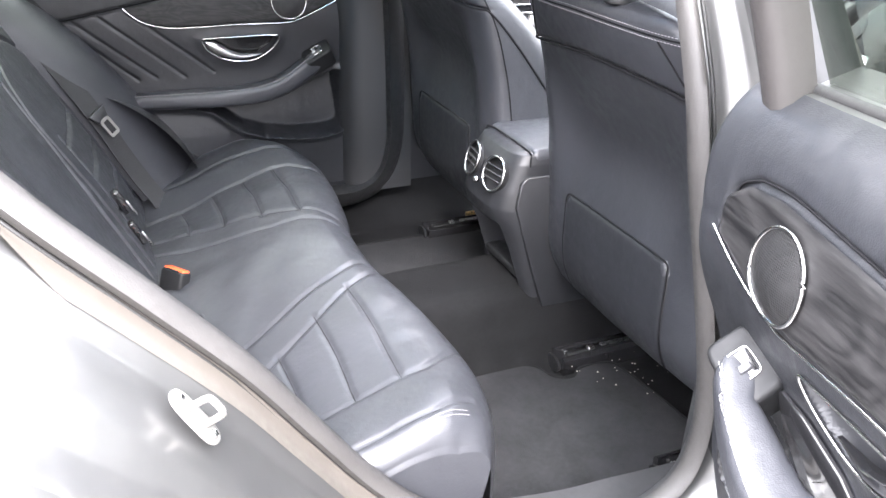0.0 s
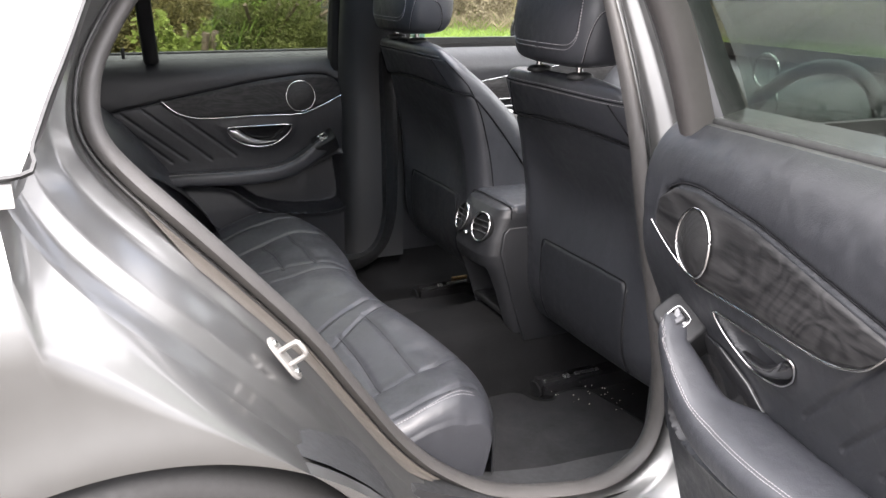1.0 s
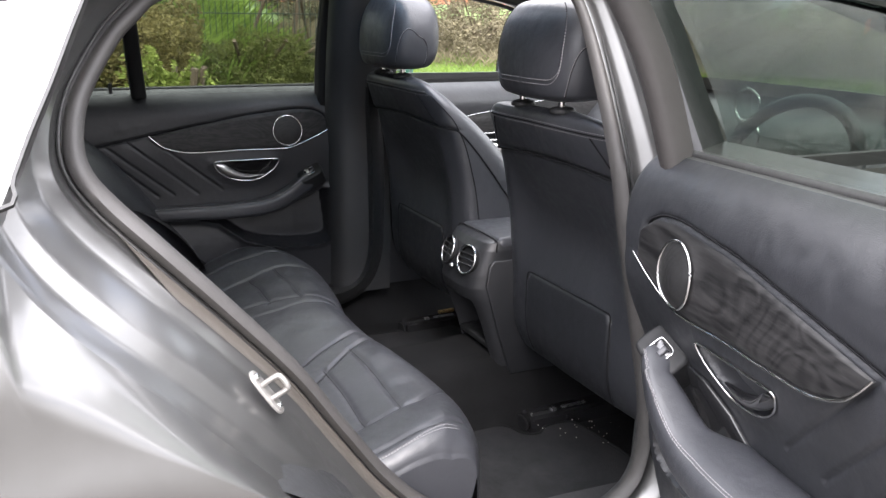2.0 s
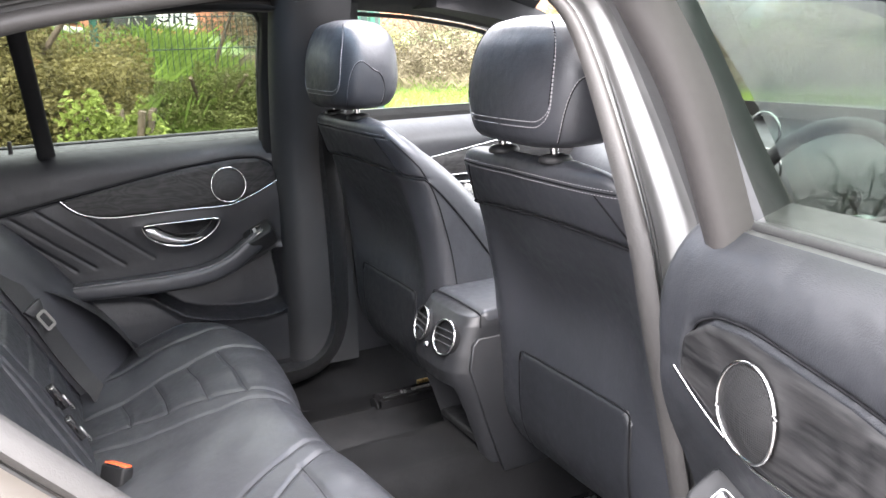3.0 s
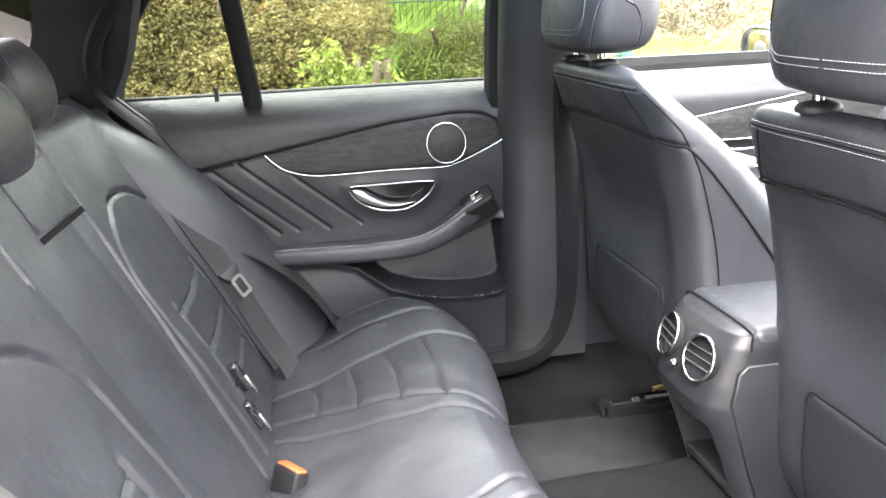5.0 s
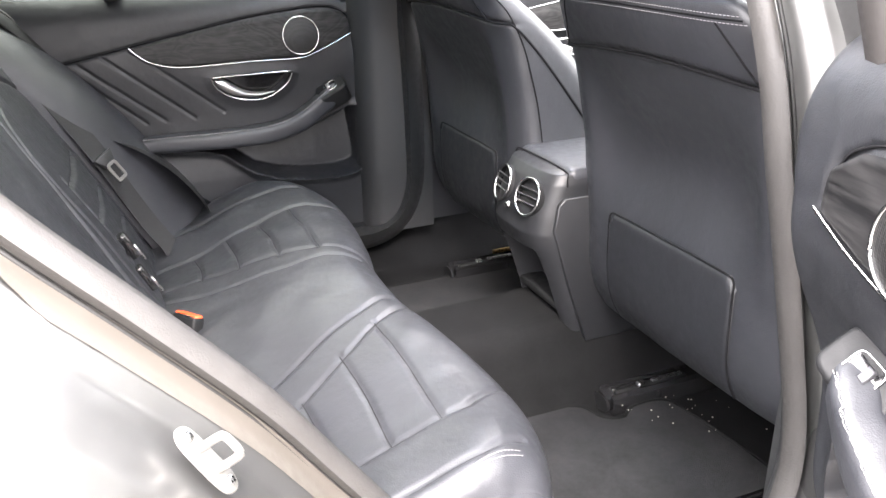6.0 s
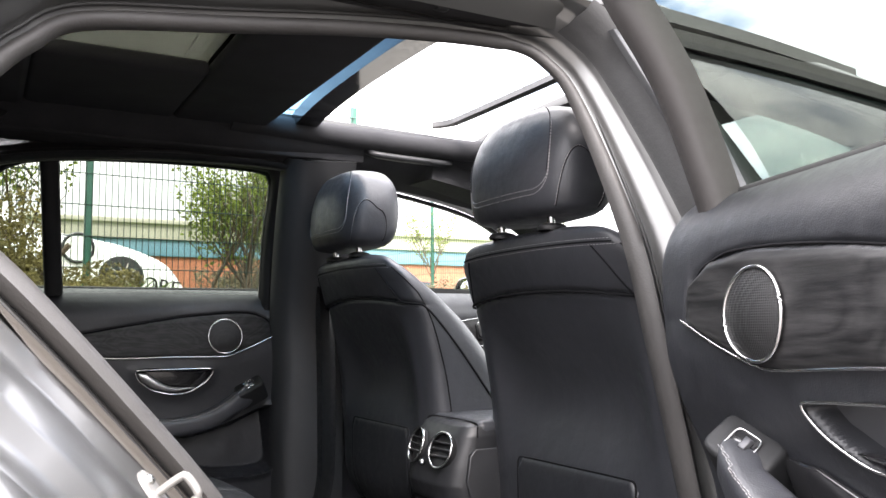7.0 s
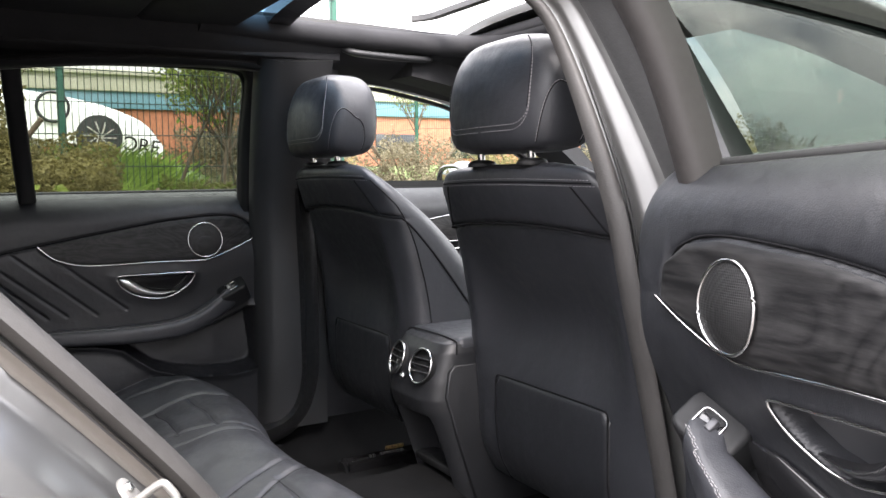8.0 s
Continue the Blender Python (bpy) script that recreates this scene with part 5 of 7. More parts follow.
tab = [rest_pt(0.90, 0.482, 0.016), rest_pt(1.095, 0.475, 0.013), rest_pt(1.095, 0.56, 0.012), rest_pt(0.90, 0.565, 0.013)]
part("armrest_strap", slab(tab, rest_pt(0, 0, -0.008) - rest_pt(0, 0, 0), 0.002), LEATHER, bench, "leather pull strap of the armrest")
part("strap_slot", slab([rest_pt(0.895, 0.470, 0.0135), rest_pt(1.10, 0.463, 0.0115), rest_pt(1.10, 0.472, 0.0115), rest_pt(0.895, 0.479, 0.0135)], rest_pt(0, 0, -0.004) - rest_pt(0, 0, 0), 0), SEAM_SHADE, bench)
for c, wd, z0, ht, hx in ((0.60, 0.13, 0.995, 0.14, 0.165), (0.97, 0.14, 0.950, 0.155, 0.195), (1.25, 0.13, 0.995, 0.14, 0.165)):
    def rh(u, v, c=c, wd=wd, ht=ht, z0=z0, hx=hx):
        k = 2 * math.pi * u
        b = math.sin(math.pi * min(1, max(0, 0.07 + 0.86 * v))) ** 0.42
        cc, ss = math.cos(k), math.sin(k)
        return (hx - 0.04 + 0.05 * b * math.copysign(abs(cc) ** 0.7, cc) - 0.03 * v, c + wd * b * math.copysign(abs(ss) ** 0.6, ss), z0 + ht * v)
    rhr = part("headrest", sheet(rh, 60, 28, ring=True, caps=True), LEATHER, bench, "black leather rear headrest")
    for uu in (0.10, 0.90):
        ln = [Vector(rh(uu, 0.08 + 0.84 * i / 29)) + Vector((0.0008, 0, 0)) for i in range(30)]
        part("stitching", stitches(ln), THREAD, rhr)
# side bolsters between the backrest and the doors
for sg in (1, -1):
    def wing(u, v, sg=sg):
        s = -0.06 + 0.68 * v
        ws_, we = 1.455, 1.592
        h0, h1 = 0.012 - 0.03 * v * v, soft(v, [0, 0.16, 0.35, 0.5, 0.64, 0.81, 0.955, 1.0], [0.156, 0.145, 0.132, 0.115, 0.090, 0.040, -0.020, -0.04])
        y = ws_ + (we - ws_) * min(1.0, u * 1.25)
        k = min(1.0, u * 1.25)
        h = h0 + (h1 - h0) * (k**0.65) + 0.012 * math.sin(math.pi * k)
        if u > 0.8:
            h -= (u - 0.8) / 0.2 * 0.10
            y += 0.008 * math.sin((u - 0.8) / 0.2 * math.pi)
        p = rest_pt(y, s, h)
        return (p.x, p.y if sg < 0 else flip(p.y), p.z)
    part("side_bolster", sheet(wing, 40, 50), LEATHER, bench, "smooth black side bolster")

# seat belts and buckles
for sg in (-1, 1):
    f = (lambda y: y) if sg < 0 else flip
    bp_ = smooth_path([(0.15, f(1.545), 0.985), (0.194, f(1.526), 0.938), (0.24, f(1.510), 0.882), (0.286, f(1.495), 0.814), (0.331, f(1.483), 0.740), (0.372, f(1.470), 0.668), (0.392, f(1.468), 0.628), (0.414, f(1.467), 0.578), (0.452, f(1.462), 0.502), (0.478, f(1.445), 0.462), (0.488, f(1.43), 0.44)], 50)
    belt = thing("seat_belt", (0.40, f(1.39), 0.50), "black webbing seat belt with a steel tongue", "seat belt", "rear seat belts")
    verts, faces = [], []
    for i, p in enumerate(bp_):
        t = (bp_[min(i + 1, 49)] - bp_[max(i - 1, 0)]).normalized()
        n_ = Vector((0.62, -0.62 * (1 if sg < 0 else -1), 0.42)).normalized()
        w_ = t.cross(n_).normalized()
        lift = n_ * 0.010
        for a, b in ((-0.025, 0.0), (0.025, 0.0), (0.025, 0.0016), (-0.025, 0.0016)):
            verts.append(p + w_ * a + n_ * b + lift)
    for i in range(49):
        for j in range(4):
            faces.append((i * 4 + j, i * 4 + (j + 1) % 4, i * 4 + 4 + (j + 1) % 4, i * 4 + 4 + j))
    part("webbing", solid(raw(verts, faces)), WEBBING, belt)
    tnn = Vector((0.62, -0.62 * (1 if sg < 0 else -1), 0.42)).normalized()
    tp = Vector((0.383, f(1.469), 0.650)) + tnn * 0.022
    tn = Vector((0.48, -0.06 * (1 if sg < 0 else -1), -0.86))
    tn = (tn - tnn * tn.dot(tnn)).normalized()
    tw = tn.cross(tnn).normalized()
    cov = [tp - tn * 0.022 - tw * 0.028, tp - tn * 0.022 + tw * 0.028, tp + tn * 0.004 + tw * 0.016, tp + tn * 0.004 - tw * 0.016]
    part("tongue_cover", slab(cov, tnn * -0.009, 0.003), PLASTIC, belt)
    loop = smooth_path([tp + tn * a + tw * b for a, b in ((0.006, 0.012), (0.020, 0.0125), (0.036, 0.0125), (0.040, 0.010), (0.040, 0.0), (0.040, -0.010), (0.036, -0.0125), (0.020, -0.0125), (0.006, -0.012), (0.003, -0.008), (0.003, 0.008))], 60, closed=True)
    part("tongue", sweep(loop, [(-0.0034, -0.0012), (0.0034, -0.0012), (0.0034, 0.0012), (-0.0034, 0.0012)], True, up=tuple(tnn)), WHITESTEEL, belt, "steel belt tongue")
for y_, x_, z_, rz, well in ((0.996, 0.474, 0.450, 37, False), (0.752, 0.481, 0.452, 37, True)):
    c = Vector((x_, y_, z_))
    tr = Euler((0, radians(20), radians(rz))).to_matrix()
    bk = thing("belt_buckle", c, "black buckle with orange button in a sunk well" if well else "black seat belt buckle with an orange release button", "buckle", "rear belt buckles")
    part("casing", block(c, (0.026, 0.056, 0.078), 0.005, 2, tr), DARKPLASTIC, bk)
    part("release_button", block(c + tr @ Vector((0.001, 0, 0.037)), (0.018, 0.050, 0.010), 0.002, 2, tr), ORANGE, bk, "orange release button")
    part("slot", block(c + tr @ Vector((-0.010, 0, 0.0385)), (0.003, 0.034, 0.004), 0.001, 1, tr), GLOSSBLACK, bk)
    if well:
        rim_ = [on_cushion(a, b, 0.0015) for a, b in ((0.458, 0.850), (0.508, 0.850), (0.514, 0.700), (0.462, 0.700))]
        part("well", slab(rim_, (0, 0, -0.006), 0.001), GLOSSBLACK, bk, "black lining of the sunk well")
        part("well_edge", tube(smooth_path([tuple(on_cushion(a, b, 0.002)) for a, b in ((0.456, 0.850), (0.480, 0.854), (0.505, 0.852), (0.511, 0.840), (0.515, 0.77), (0.517, 0.70), (0.512, 0.690))], 40), 0.0028, False, 8), LEATHER, bk, "stitched leather edge")
for y_, x_, z_ in ((1.20, 0.405, 0.560), (1.145, 0.425, 0.512)):
    c = Vector((x_, y_, z_))
    tr = Euler((0, radians(-27), radians(4))).to_matrix()
    bk = thing("belt_anchor", c, "black belt anchor with a steel latch in the seat crease", "anchor", "belt anchors")
    part("cover", block(c, (0.02, 0.024, 0.055), 0.005, 2, tr), GLOSSBLACK, bk)
    part("latch_plate", block(c + tr @ Vector((0.011, -0.006, -0.02)), (0.004, 0.010, 0.036), 0.001, 1, tr), STEEL, bk)

# floor mats
def floor_mat(side):
    f = (lambda y: y) if side > 0 else flip
    out = [(1.035, 0.790), (1.115, 0.788), (1.150, 0.770), (1.165, 0.728), (1.20, 0.712), (1.232, 0.735), (1.29, 0.735), (1.315, 0.70), (1.335, 0.52), (1.325, 0.45), (1.28, 0.415), (1.05, 0.40), (0.90, 0.42), (0.89, 0.55), (0.89, 0.78)]
    path = smooth_path([(x, f(y), 0.254) for x, y in out], 120, closed=True)
    m_ = thing("floor_mat", (1.1, f(0.6), 0.25), "dark grey carpet floor mat with a bound edge", "floor mat", "rear floor mats")
    part("pad", slab(path, (0, 0, -0.010), 0.004), MAT_CLOTH, m_)
    part("binding", tube(path, 0.0035, True, 8), CARPET, m_, "black bound edge")
floor_mat(1)
floor_mat(-1)

# crumbs and grit on the carpet round the seat rail
rng_ = random.Random(77)
gv, gf = [], []
for _ in range(34):
    gx, gy_ = rng_.gauss(1.31, 0.06), rng_.gauss(0.70, 0.06)
    r_ = rng_.uniform(0.0008, 0.0022)
    b0_ = len(gv)
    gv += [(gx + r_, gy_, 0.262), (gx, gy_ + r_, 0.262), (gx - r_, gy_, 0.262), (gx, gy_ - r_, 0.262), (gx, gy_, 0.262 + r_)]
    gf += [(b0_, b0_ + 1, b0_ + 4), (b0_ + 1, b0_ + 2, b0_ + 4), (b0_ + 2, b0_ + 3, b0_ + 4), (b0_ + 3, b0_, b0_ + 4)]
link("grit", raw(gv, gf), KERB_GRIT, kind="stuff", label="pale grit scattered on the carpet", smooth=False)

# ---- rear doors: one builder in door measures (along from the front edge, height, inwards) ----
DOOR_O = Vector((0.9663, 0.1167, 0.8898))
DD = Vector((-0.2186, -0.9751, 0.0372))
DN = Vector((-0.9585, 0.2074, -0.1958))
DU = Vector((-0.1832, 0.0784, 0.9799))


def bulge(w, k):
    """The panel stands proudest at the bright strip and leans back above it, so its upper half faces up."""
    return k * soft(w, [0.58, 0.70, 0.835, 0.93, 1.0], [0.0, -0.010, 0.010, -0.010, -0.024])


def near_door(s, w, n):
    s = s if s < 0.13 else 0.13 + (s - 0.13) * 0.90
    return DOOR_O + DD * s + DU * (w - 0.88) + DN * (n + bulge(w, 1.0) + 0.26 * max(0.0, w - 1.0))


def far_door(s, w, n):
    return Vector((0.985 - s, 1.602 - n - bulge(w, 0.5) - 0.52 * max(0.0, w - 1.0), w - 0.010))


SEAM_TOP = [(0.90, 0.822), (0.656, 0.855), (0.511, 0.881), (0.242, 0.927), (0.10, 0.940), (0.045, 0.936), (0.012, 0.918), (-0.002, 0.88)]
STRIP = [(0.511, 0.881), (0.492, 0.862), (0.468, 0.846), (0.416, 0.832), (0.34, 0.830), (0.26, 0.831), (0.15, 0.829), (0.115, 0.833), (0.06, 0.853), (0.0, 0.880)]
ARM = [(0.68, 0.668), (0.60, 0.664), (0.50, 0.664), (0.40, 0.662), (0.30, 0.660), (0.21, 0.664), (0.145, 0.684), (0.085, 0.722), (0.03, 0.758)]
POCKET = [(0.62, 0.655), (0.479, 0.642), (0.38, 0.632), (0.335, 0.618), (0.295, 0.585), (0.264, 0.562), (0.21, 0.543), (0.138, 0.531), (0.06, 0.527), (0.019, 0.532), (-0.005, 0.545), (-0.012, 0.57), (-0.008, 0.62), (0.0, 0.70)]
QUILT = [[(0.656, 0.853), (0.498, 0.71)], [(0.627, 0.858), (0.456, 0.712)], [(0.570, 0.866), (0.39, 0.711)], [(0.506, 0.873), (0.322, 0.718)]]
HANDLE = [(0.342, 0.797), (0.325, 0.801), (0.250, 0.801), (0.170, 0.800), (0.157, 0.794), (0.172, 0.770), (0.205, 0.748), (0.235, 0.740), (0.270, 0.742), (0.302, 0.752), (0.331, 0.773)]


def in_poly(px, py, pts):
    ins = False
    for (ax, ay), (bx, by) in zip(pts, pts[1:] + pts[:1]):
        if (ay > py) != (by > py) and px < (bx - ax) * (py - ay) / (by - ay) + ax:
            ins = not ins
    return ins


POCKET_IN = POCKET[1:] + [(0.02, 0.70), (0.10, 0.665), (0.20, 0.64), (0.45, 0.648)]


def panel_depth(s, w):
    n = 0.0
    top_seam = lerp1(s, [p[0] for p in SEAM_TOP[::-1]], [p[1] for p in SEAM_TOP[::-1]])
    if w > top_seam:
        k = min(1.0, (w - top_seam) / 0.04)
        n += 0.004 * math.sin(k * math.pi / 2)
    if w > 0.925:
        k = min(1.0, (w - 0.925) / 0.078)
        n -= 0.070 * (1 - math.sqrt(max(0.0, 1 - k * k)))
    if w < 0.66:
        n += 0.008 * min(1.0, (0.66 - w) / 0.1)
    if in_poly(s, w, POCKET_IN):
        d = seg_dist(s, w, POCKET_IN + POCKET_IN[:1])
        n -= 0.070 * min(1.0, d / 0.016)
    d = seg_dist(s, w, POCKET)
    n += 0.008 * math.exp(-((d / 0.010) ** 2))
    n += groove(s, w, QUILT, 0.0034, 0.0035) if 0.3 < s < 0.68 and w < top_seam else 0.0
    n += groove(s, w, [SEAM_TOP], 0.0035, 0.004)
    d = seg_dist(s, w, HANDLE + HANDLE[:1])
    if in_poly(s, w, HANDLE):
        n -= 0.036 * min(1.0, d / 0.010)
    n += 0.004 * math.exp(-((d / 0.016) ** 2))
    # rolled front, rear and bottom edges
    for e in (s + 0.068, 0.93 - s, w - 0.355):
        if e < 0.03:
            n -= 0.03 * (1 - max(0.0, e) / 0.03) ** 2
    n += 0.0015 * noise.noise((s * 10, w * 10, 1.0))
    return n


def rear_door(T, label, near):
    door = thing("rear_door", T(0.0, 0.40, 0.0), label, "car door", "rear doors")
    back_n = -0.13
    def panel(u, v):
        s, w = -0.068 + 0.998 * u, 0.355 + 0.645 * v
        w_ = w
        s_ = s + 0.03 * max(0.0, (0.55 - w) / 0.2) * (1 if s < 0.4 else -3.2 * (s - 0.4))
        return T(s_, w_, panel_depth(s, w))
    pn = part("trim_panel", sheet(panel, 320, 220), TRIM, door, "black leather-look door panel")
    # rim of the panel back to the skin
    def rim(u, v):
        k = u * 4
        if k < 1:
            s, w = -0.068, 0.355 + 0.645 * k
        elif k < 2:
            s, w = -0.068 + 0.998 * (k - 1), 1.0
        elif k < 3:
            s, w = 0.93, 1.0 - 0.645 * (k - 2)
        else:
            s, w = 0.93 - 0.998 * (k - 3), 0.355
        s_ = s + 0.03 * max(0.0, (0.55 - w) / 0.2) * (1 if s < 0.4 else -3.2 * (s - 0.4))
        return T(s_, w, panel_depth(s, w) * (1 - v) + back_n * v)
    part("door_edge", sheet(rim, 160, 3), JAMBPAINT if near else PLASTIC, door)
    def skin(u, v):
        s, w = -0.075 + 1.02 * u, 0.30 + 0.69 * v
        s_ = s + 0.03 * max(0.0, (0.55 - w) / 0.2) * (1 if s < 0.4 else -3.2 * (s - 0.4))
        return T(s_, w, back_n - 0.02 * math.sin(math.pi * v))
    part("outer_skin", sheet(skin, 30, 20), PAINT, door, "grey painted outer skin")
    seam_line = [T(p.x, p.y, panel_depth(p.x, p.y) + 0.0012) for p in smooth_path([(a, b, 0) for a, b in SEAM_TOP], 120)]
    part("seam", tube(seam_line, 0.0014, False, 6), SEAM_SHADE, pn)
    ws_ = [T(0.012 + 0.80 * i / 20, 1.0, -0.062) for i in range(21)]
    part("waist_seal", tube(ws_, 0.0065, False, 8), DARKRUBBER, door, "black rubber waist seal")
    # veneer between the upper seam and the bright strip
    xs = [p[0] for p in STRIP[::-1]]
    def ven(u, v):
        s = 0.004 + 0.505 * u
        lo = lerp1(s, xs, [p[1] for p in STRIP[::-1]])
        hi = lerp1(s, [p[0] for p in SEAM_TOP[::-1]], [p[1] for p in SEAM_TOP[::-1]]) - 0.003
        w = lo + (hi - lo) * v
        e = min(v, 1 - v, u * 5, (1 - u) * 5)
        return T(s, w, 0.0045 + 0.0035 * min(1, e / 0.06))
    part("veneer", sheet(ven, 120, 30), ASH, door, "open-pored black ash veneer")
    sp = [T(p.x, p.y, 0.009) for p in smooth_path([(a, b, 0) for a, b in STRIP], 80)]
    part("bright_strip", tube(sp, 0.0016, False, 8), CHROME, door, "thin chrome trim strip")
    # loudspeaker
    cs, cw_ = (0.122 if near else 0.128), 0.880
    def spk(u, v):
        r = 0.041 * v
        return T(cs + r * math.cos(2 * math.pi * u), cw_ + r * math.sin(2 * math.pi * u), 0.0175 - 0.006 * v * v)
    sk = part("loudspeaker", sheet(spk, 48, 10, ring=True), MESH, door, "round perforated loudspeaker cover")
    rg = [T(cs + 0.0425 * math.cos(2 * math.pi * i / 60), cw_ + 0.0425 * math.sin(2 * math.pi * i / 60), 0.0115) for i in range(60)]
    part("ring", tube(rg, 0.0021, True, 8), CHROME, sk, "chrome loudspeaker ring")
    # handle
    hp = smooth_path([(a, b, 0) for a, b in HANDLE], 90, closed=True)
    hd_ = part("handle_bezel", tube([T(p.x, p.y, 0.006) for p in hp], 0.0016 if near else 0.0022, True, 8), CHROME, door, "chrome handle surround")
    cup = [T(p.x, p.y, -0.021) for p in hp]
    part("handle_cup", slab(cup, T(0, 0.88, -0.006) - T(0, 0.88, 0), 0), CUPGREY if near else GLOSSBLACK, door)
    LOW = [(0.336, 0.791), (0.330, 0.776), (0.303, 0.758), (0.270, 0.7485), (0.238, 0.7465), (0.200, 0.7535)]
    TOP = [(0.334, 0.794), (0.314, 0.792), (0.296, 0.780), (0.274, 0.766), (0.244, 0.756), (0.198, 0.7545)]
    lo_, hi_ = smooth_path([(a, b, 0) for a, b in LOW], 31), smooth_path([(a, b, 0) for a, b in TOP], 31)
    def lev(u, v):
        i = min(30, int(round(v * 30)))
        k = u * 2
        t = k if k < 1 else 2 - k
        p = lo_[i].lerp(hi_[i], t)
        swell = 0.010 * math.sin(math.pi * min(1.0, 0.15 + v * 0.85)) * math.sin(math.pi * t) if k < 1 else -0.012 * (1 - 0.6 * v)
        return T(p.x, p.y, 0.003 - 0.002 * v + swell)
    part("release_lever", sheet(lev, 20, 30, ring=True, caps=True), GLOSSBLACK if near else SATIN, door, "gloss black release lever" if near else "satin silver release lever")
    # armrest pad
    ap_ = smooth_path([(a, b, 0) for a, b in ARM], 60)
    def arm(u, v):
        i = min(59, int(round(v * 59)))
        p = ap_[i]
        k = 2 * math.pi * u
        hh = soft(v, [0, 0.10, 0.25, 0.5, 0.85, 0.97, 1], [0.006, 0.016, 0.023, 0.026, 0.027, 0.020, 0.006] if near else [0.004, 0.012, 0.018, 0.021, 0.023, 0.022, 0.010])
        dep = soft(v, [0, 0.10, 0.25, 0.5, 0.8, 0.95, 1], [0.008, 0.030, 0.066, 0.092, 0.084, 0.052, 0.012] if near else [0.006, 0.022, 0.042, 0.056, 0.050, 0.038, 0.014])
        gap = lerp1(v, [0, 0.66, 0.74, 0.90, 0.94, 1], [-0.004, -0.004, 0.026, 0.026, -0.004, -0.004]) if near else -0.004
        a0, a1 = ap_[max(0, i - 1)], ap_[min(59, i + 1)]
        tx, tw = a1.x - a0.x, a1.y - a0.y
        ln = math.hypot(tx, tw)
        nx, nw = tw / ln, -tx / ln
        c, s_ = math.cos(k), math.sin(k)
        lift = hh * math.copysign(abs(c) ** 0.6, c)
        return T(p.x + nx * lift, p.y + nw * lift, gap + (dep - gap) * 0.5 * (1 + math.copysign(abs(s_) ** 0.6, s_)))
    am = part("armrest", sheet(arm, 40, 59, ring=True, caps=True), LEATHER, door, "padded black leather armrest")
    for uu in (0.088, 0.108):
        part("stitching", stitches([Vector(arm(uu, 0.06 + 0.90 * i / 120)) + (T(0, 1, 1) - T(0, 0, 0)) * 0.0008 for i in range(121)]), THREAD, am)
    # window switch on the raised end
    def plate_pt(a, b, n):
        return T(0.070 + a * 0.90 + n * 0.40, 0.757 - 0.45 * a - 0.42 * b + n * 0.85, 0.022 + b + n * 0.30)
    def sq(w2, h2, n, r=0.25):
        out = []
        for i in range(40):
            k = 2 * math.pi * i / 40
            c, s_ = math.cos(k), math.sin(k)
            out.append(plate_pt(w2 * math.copysign(abs(c) ** 0.4, c), h2 * math.copysign(abs(s_) ** 0.4, s_), n))
        return out
    back_v = plate_pt(0, 0, -0.01) - plate_pt(0, 0, 0)
    pod = part("switch_pod", slab(sq(0.038, 0.027, 0.0), plate_pt(0, 0, -0.045) - plate_pt(0, 0, 0), 0.006, 4), DARKPLASTIC, door, "raised switch pod")
    part("switch_frame", tube(sq(0.0155, 0.0135, 0.001), 0.0011, True, 8), CHROME, pod, "chrome switch surround")
    part("window_switch", slab(sq(0.0145, 0.0125, 0.0015), back_v, 0.001), GLOSSBLACK, pod)
    part("switch_rocker", slab([plate_pt(a, b, 0.0065) for a, b in ((0.001, -0.007), (0.009, -0.007), (0.009, 0.007), (0.001, 0.007))], back_v * 0.6, 0.0015), CUPGREY if near else SATIN, pod, "grey rocker switch" if near else "silver rocker switch")
    # pull recess behind the armrest: a flat black plate stands for its shade
    if near:
        part("grab_recess_shade", slab([T(a, b, 0.006) for a, b in ((0.215, 0.640), (0.13, 0.655), (0.10, 0.690), (0.095, 0.742), (0.14, 0.735), (0.20, 0.708), (0.235, 0.680))], T(0, 0.8, -0.005) - T(0, 0.8, 0), 0.002), GLOSSBLACK, door)
    # window frame: front post, top rail, rear post, with the pane and the fixed light
    ft, fb = 1.300, 0.985
    FO = [(0.014, fb - 0.055), (0.010, 1.12), (0.004, 1.24), (0.012, 1.285), (0.06, ft + 0.002), (0.30, ft + 0.004), (0.56, ft - 0.010), (0.66, 1.262), (0.715, 1.20), (0.775, 1.10), (0.820, fb - 0.055)]
    FN = -0.058 if near else -0.022
    if near:
        FO = [(a - (0.010 + 0.045 * max(0.0, b - 1.0)) * max(0.0, 1 - a / 0.3), b) for a, b in FO]
    else:
        FO = [(a + (0.002 + 0.075 * (b - fb)) * max(0.0, 1 - a / 0.3), b + 0.006) for a, b in FO]
    fw = 1.0 if near else 0.7
    fpath = smooth_path([tuple(T(a, b, FN)) for a, b in FO], 90)
    nv = T(0, 1.1, 1) - T(0, 1.1, 0)
    # the far frame is a darker copy, its shade carried by the colour
    fr_ = part("window_frame", sweep(fpath, [(a * fw, b) for a, b in ((-0.020, -0.022), (0.020, -0.022), (0.022, 0.004), (0.017, 0.014), (0.006, 0.018), (-0.012, 0.016), (-0.020, 0.008))], up=tuple(nv)), FRAMEPLASTIC if near else DARKPLASTIC, door, "black window frame")
    part("frame_seal", tube([q + nv * -0.014 for q in smooth_path([tuple(T(0.022 + 0.962 * (a - 0.012), b - 0.012 if b > 1.2 else b, FN)) for a, b in FO], 90)], 0.008, False, 8), DARKRUBBER, fr_)
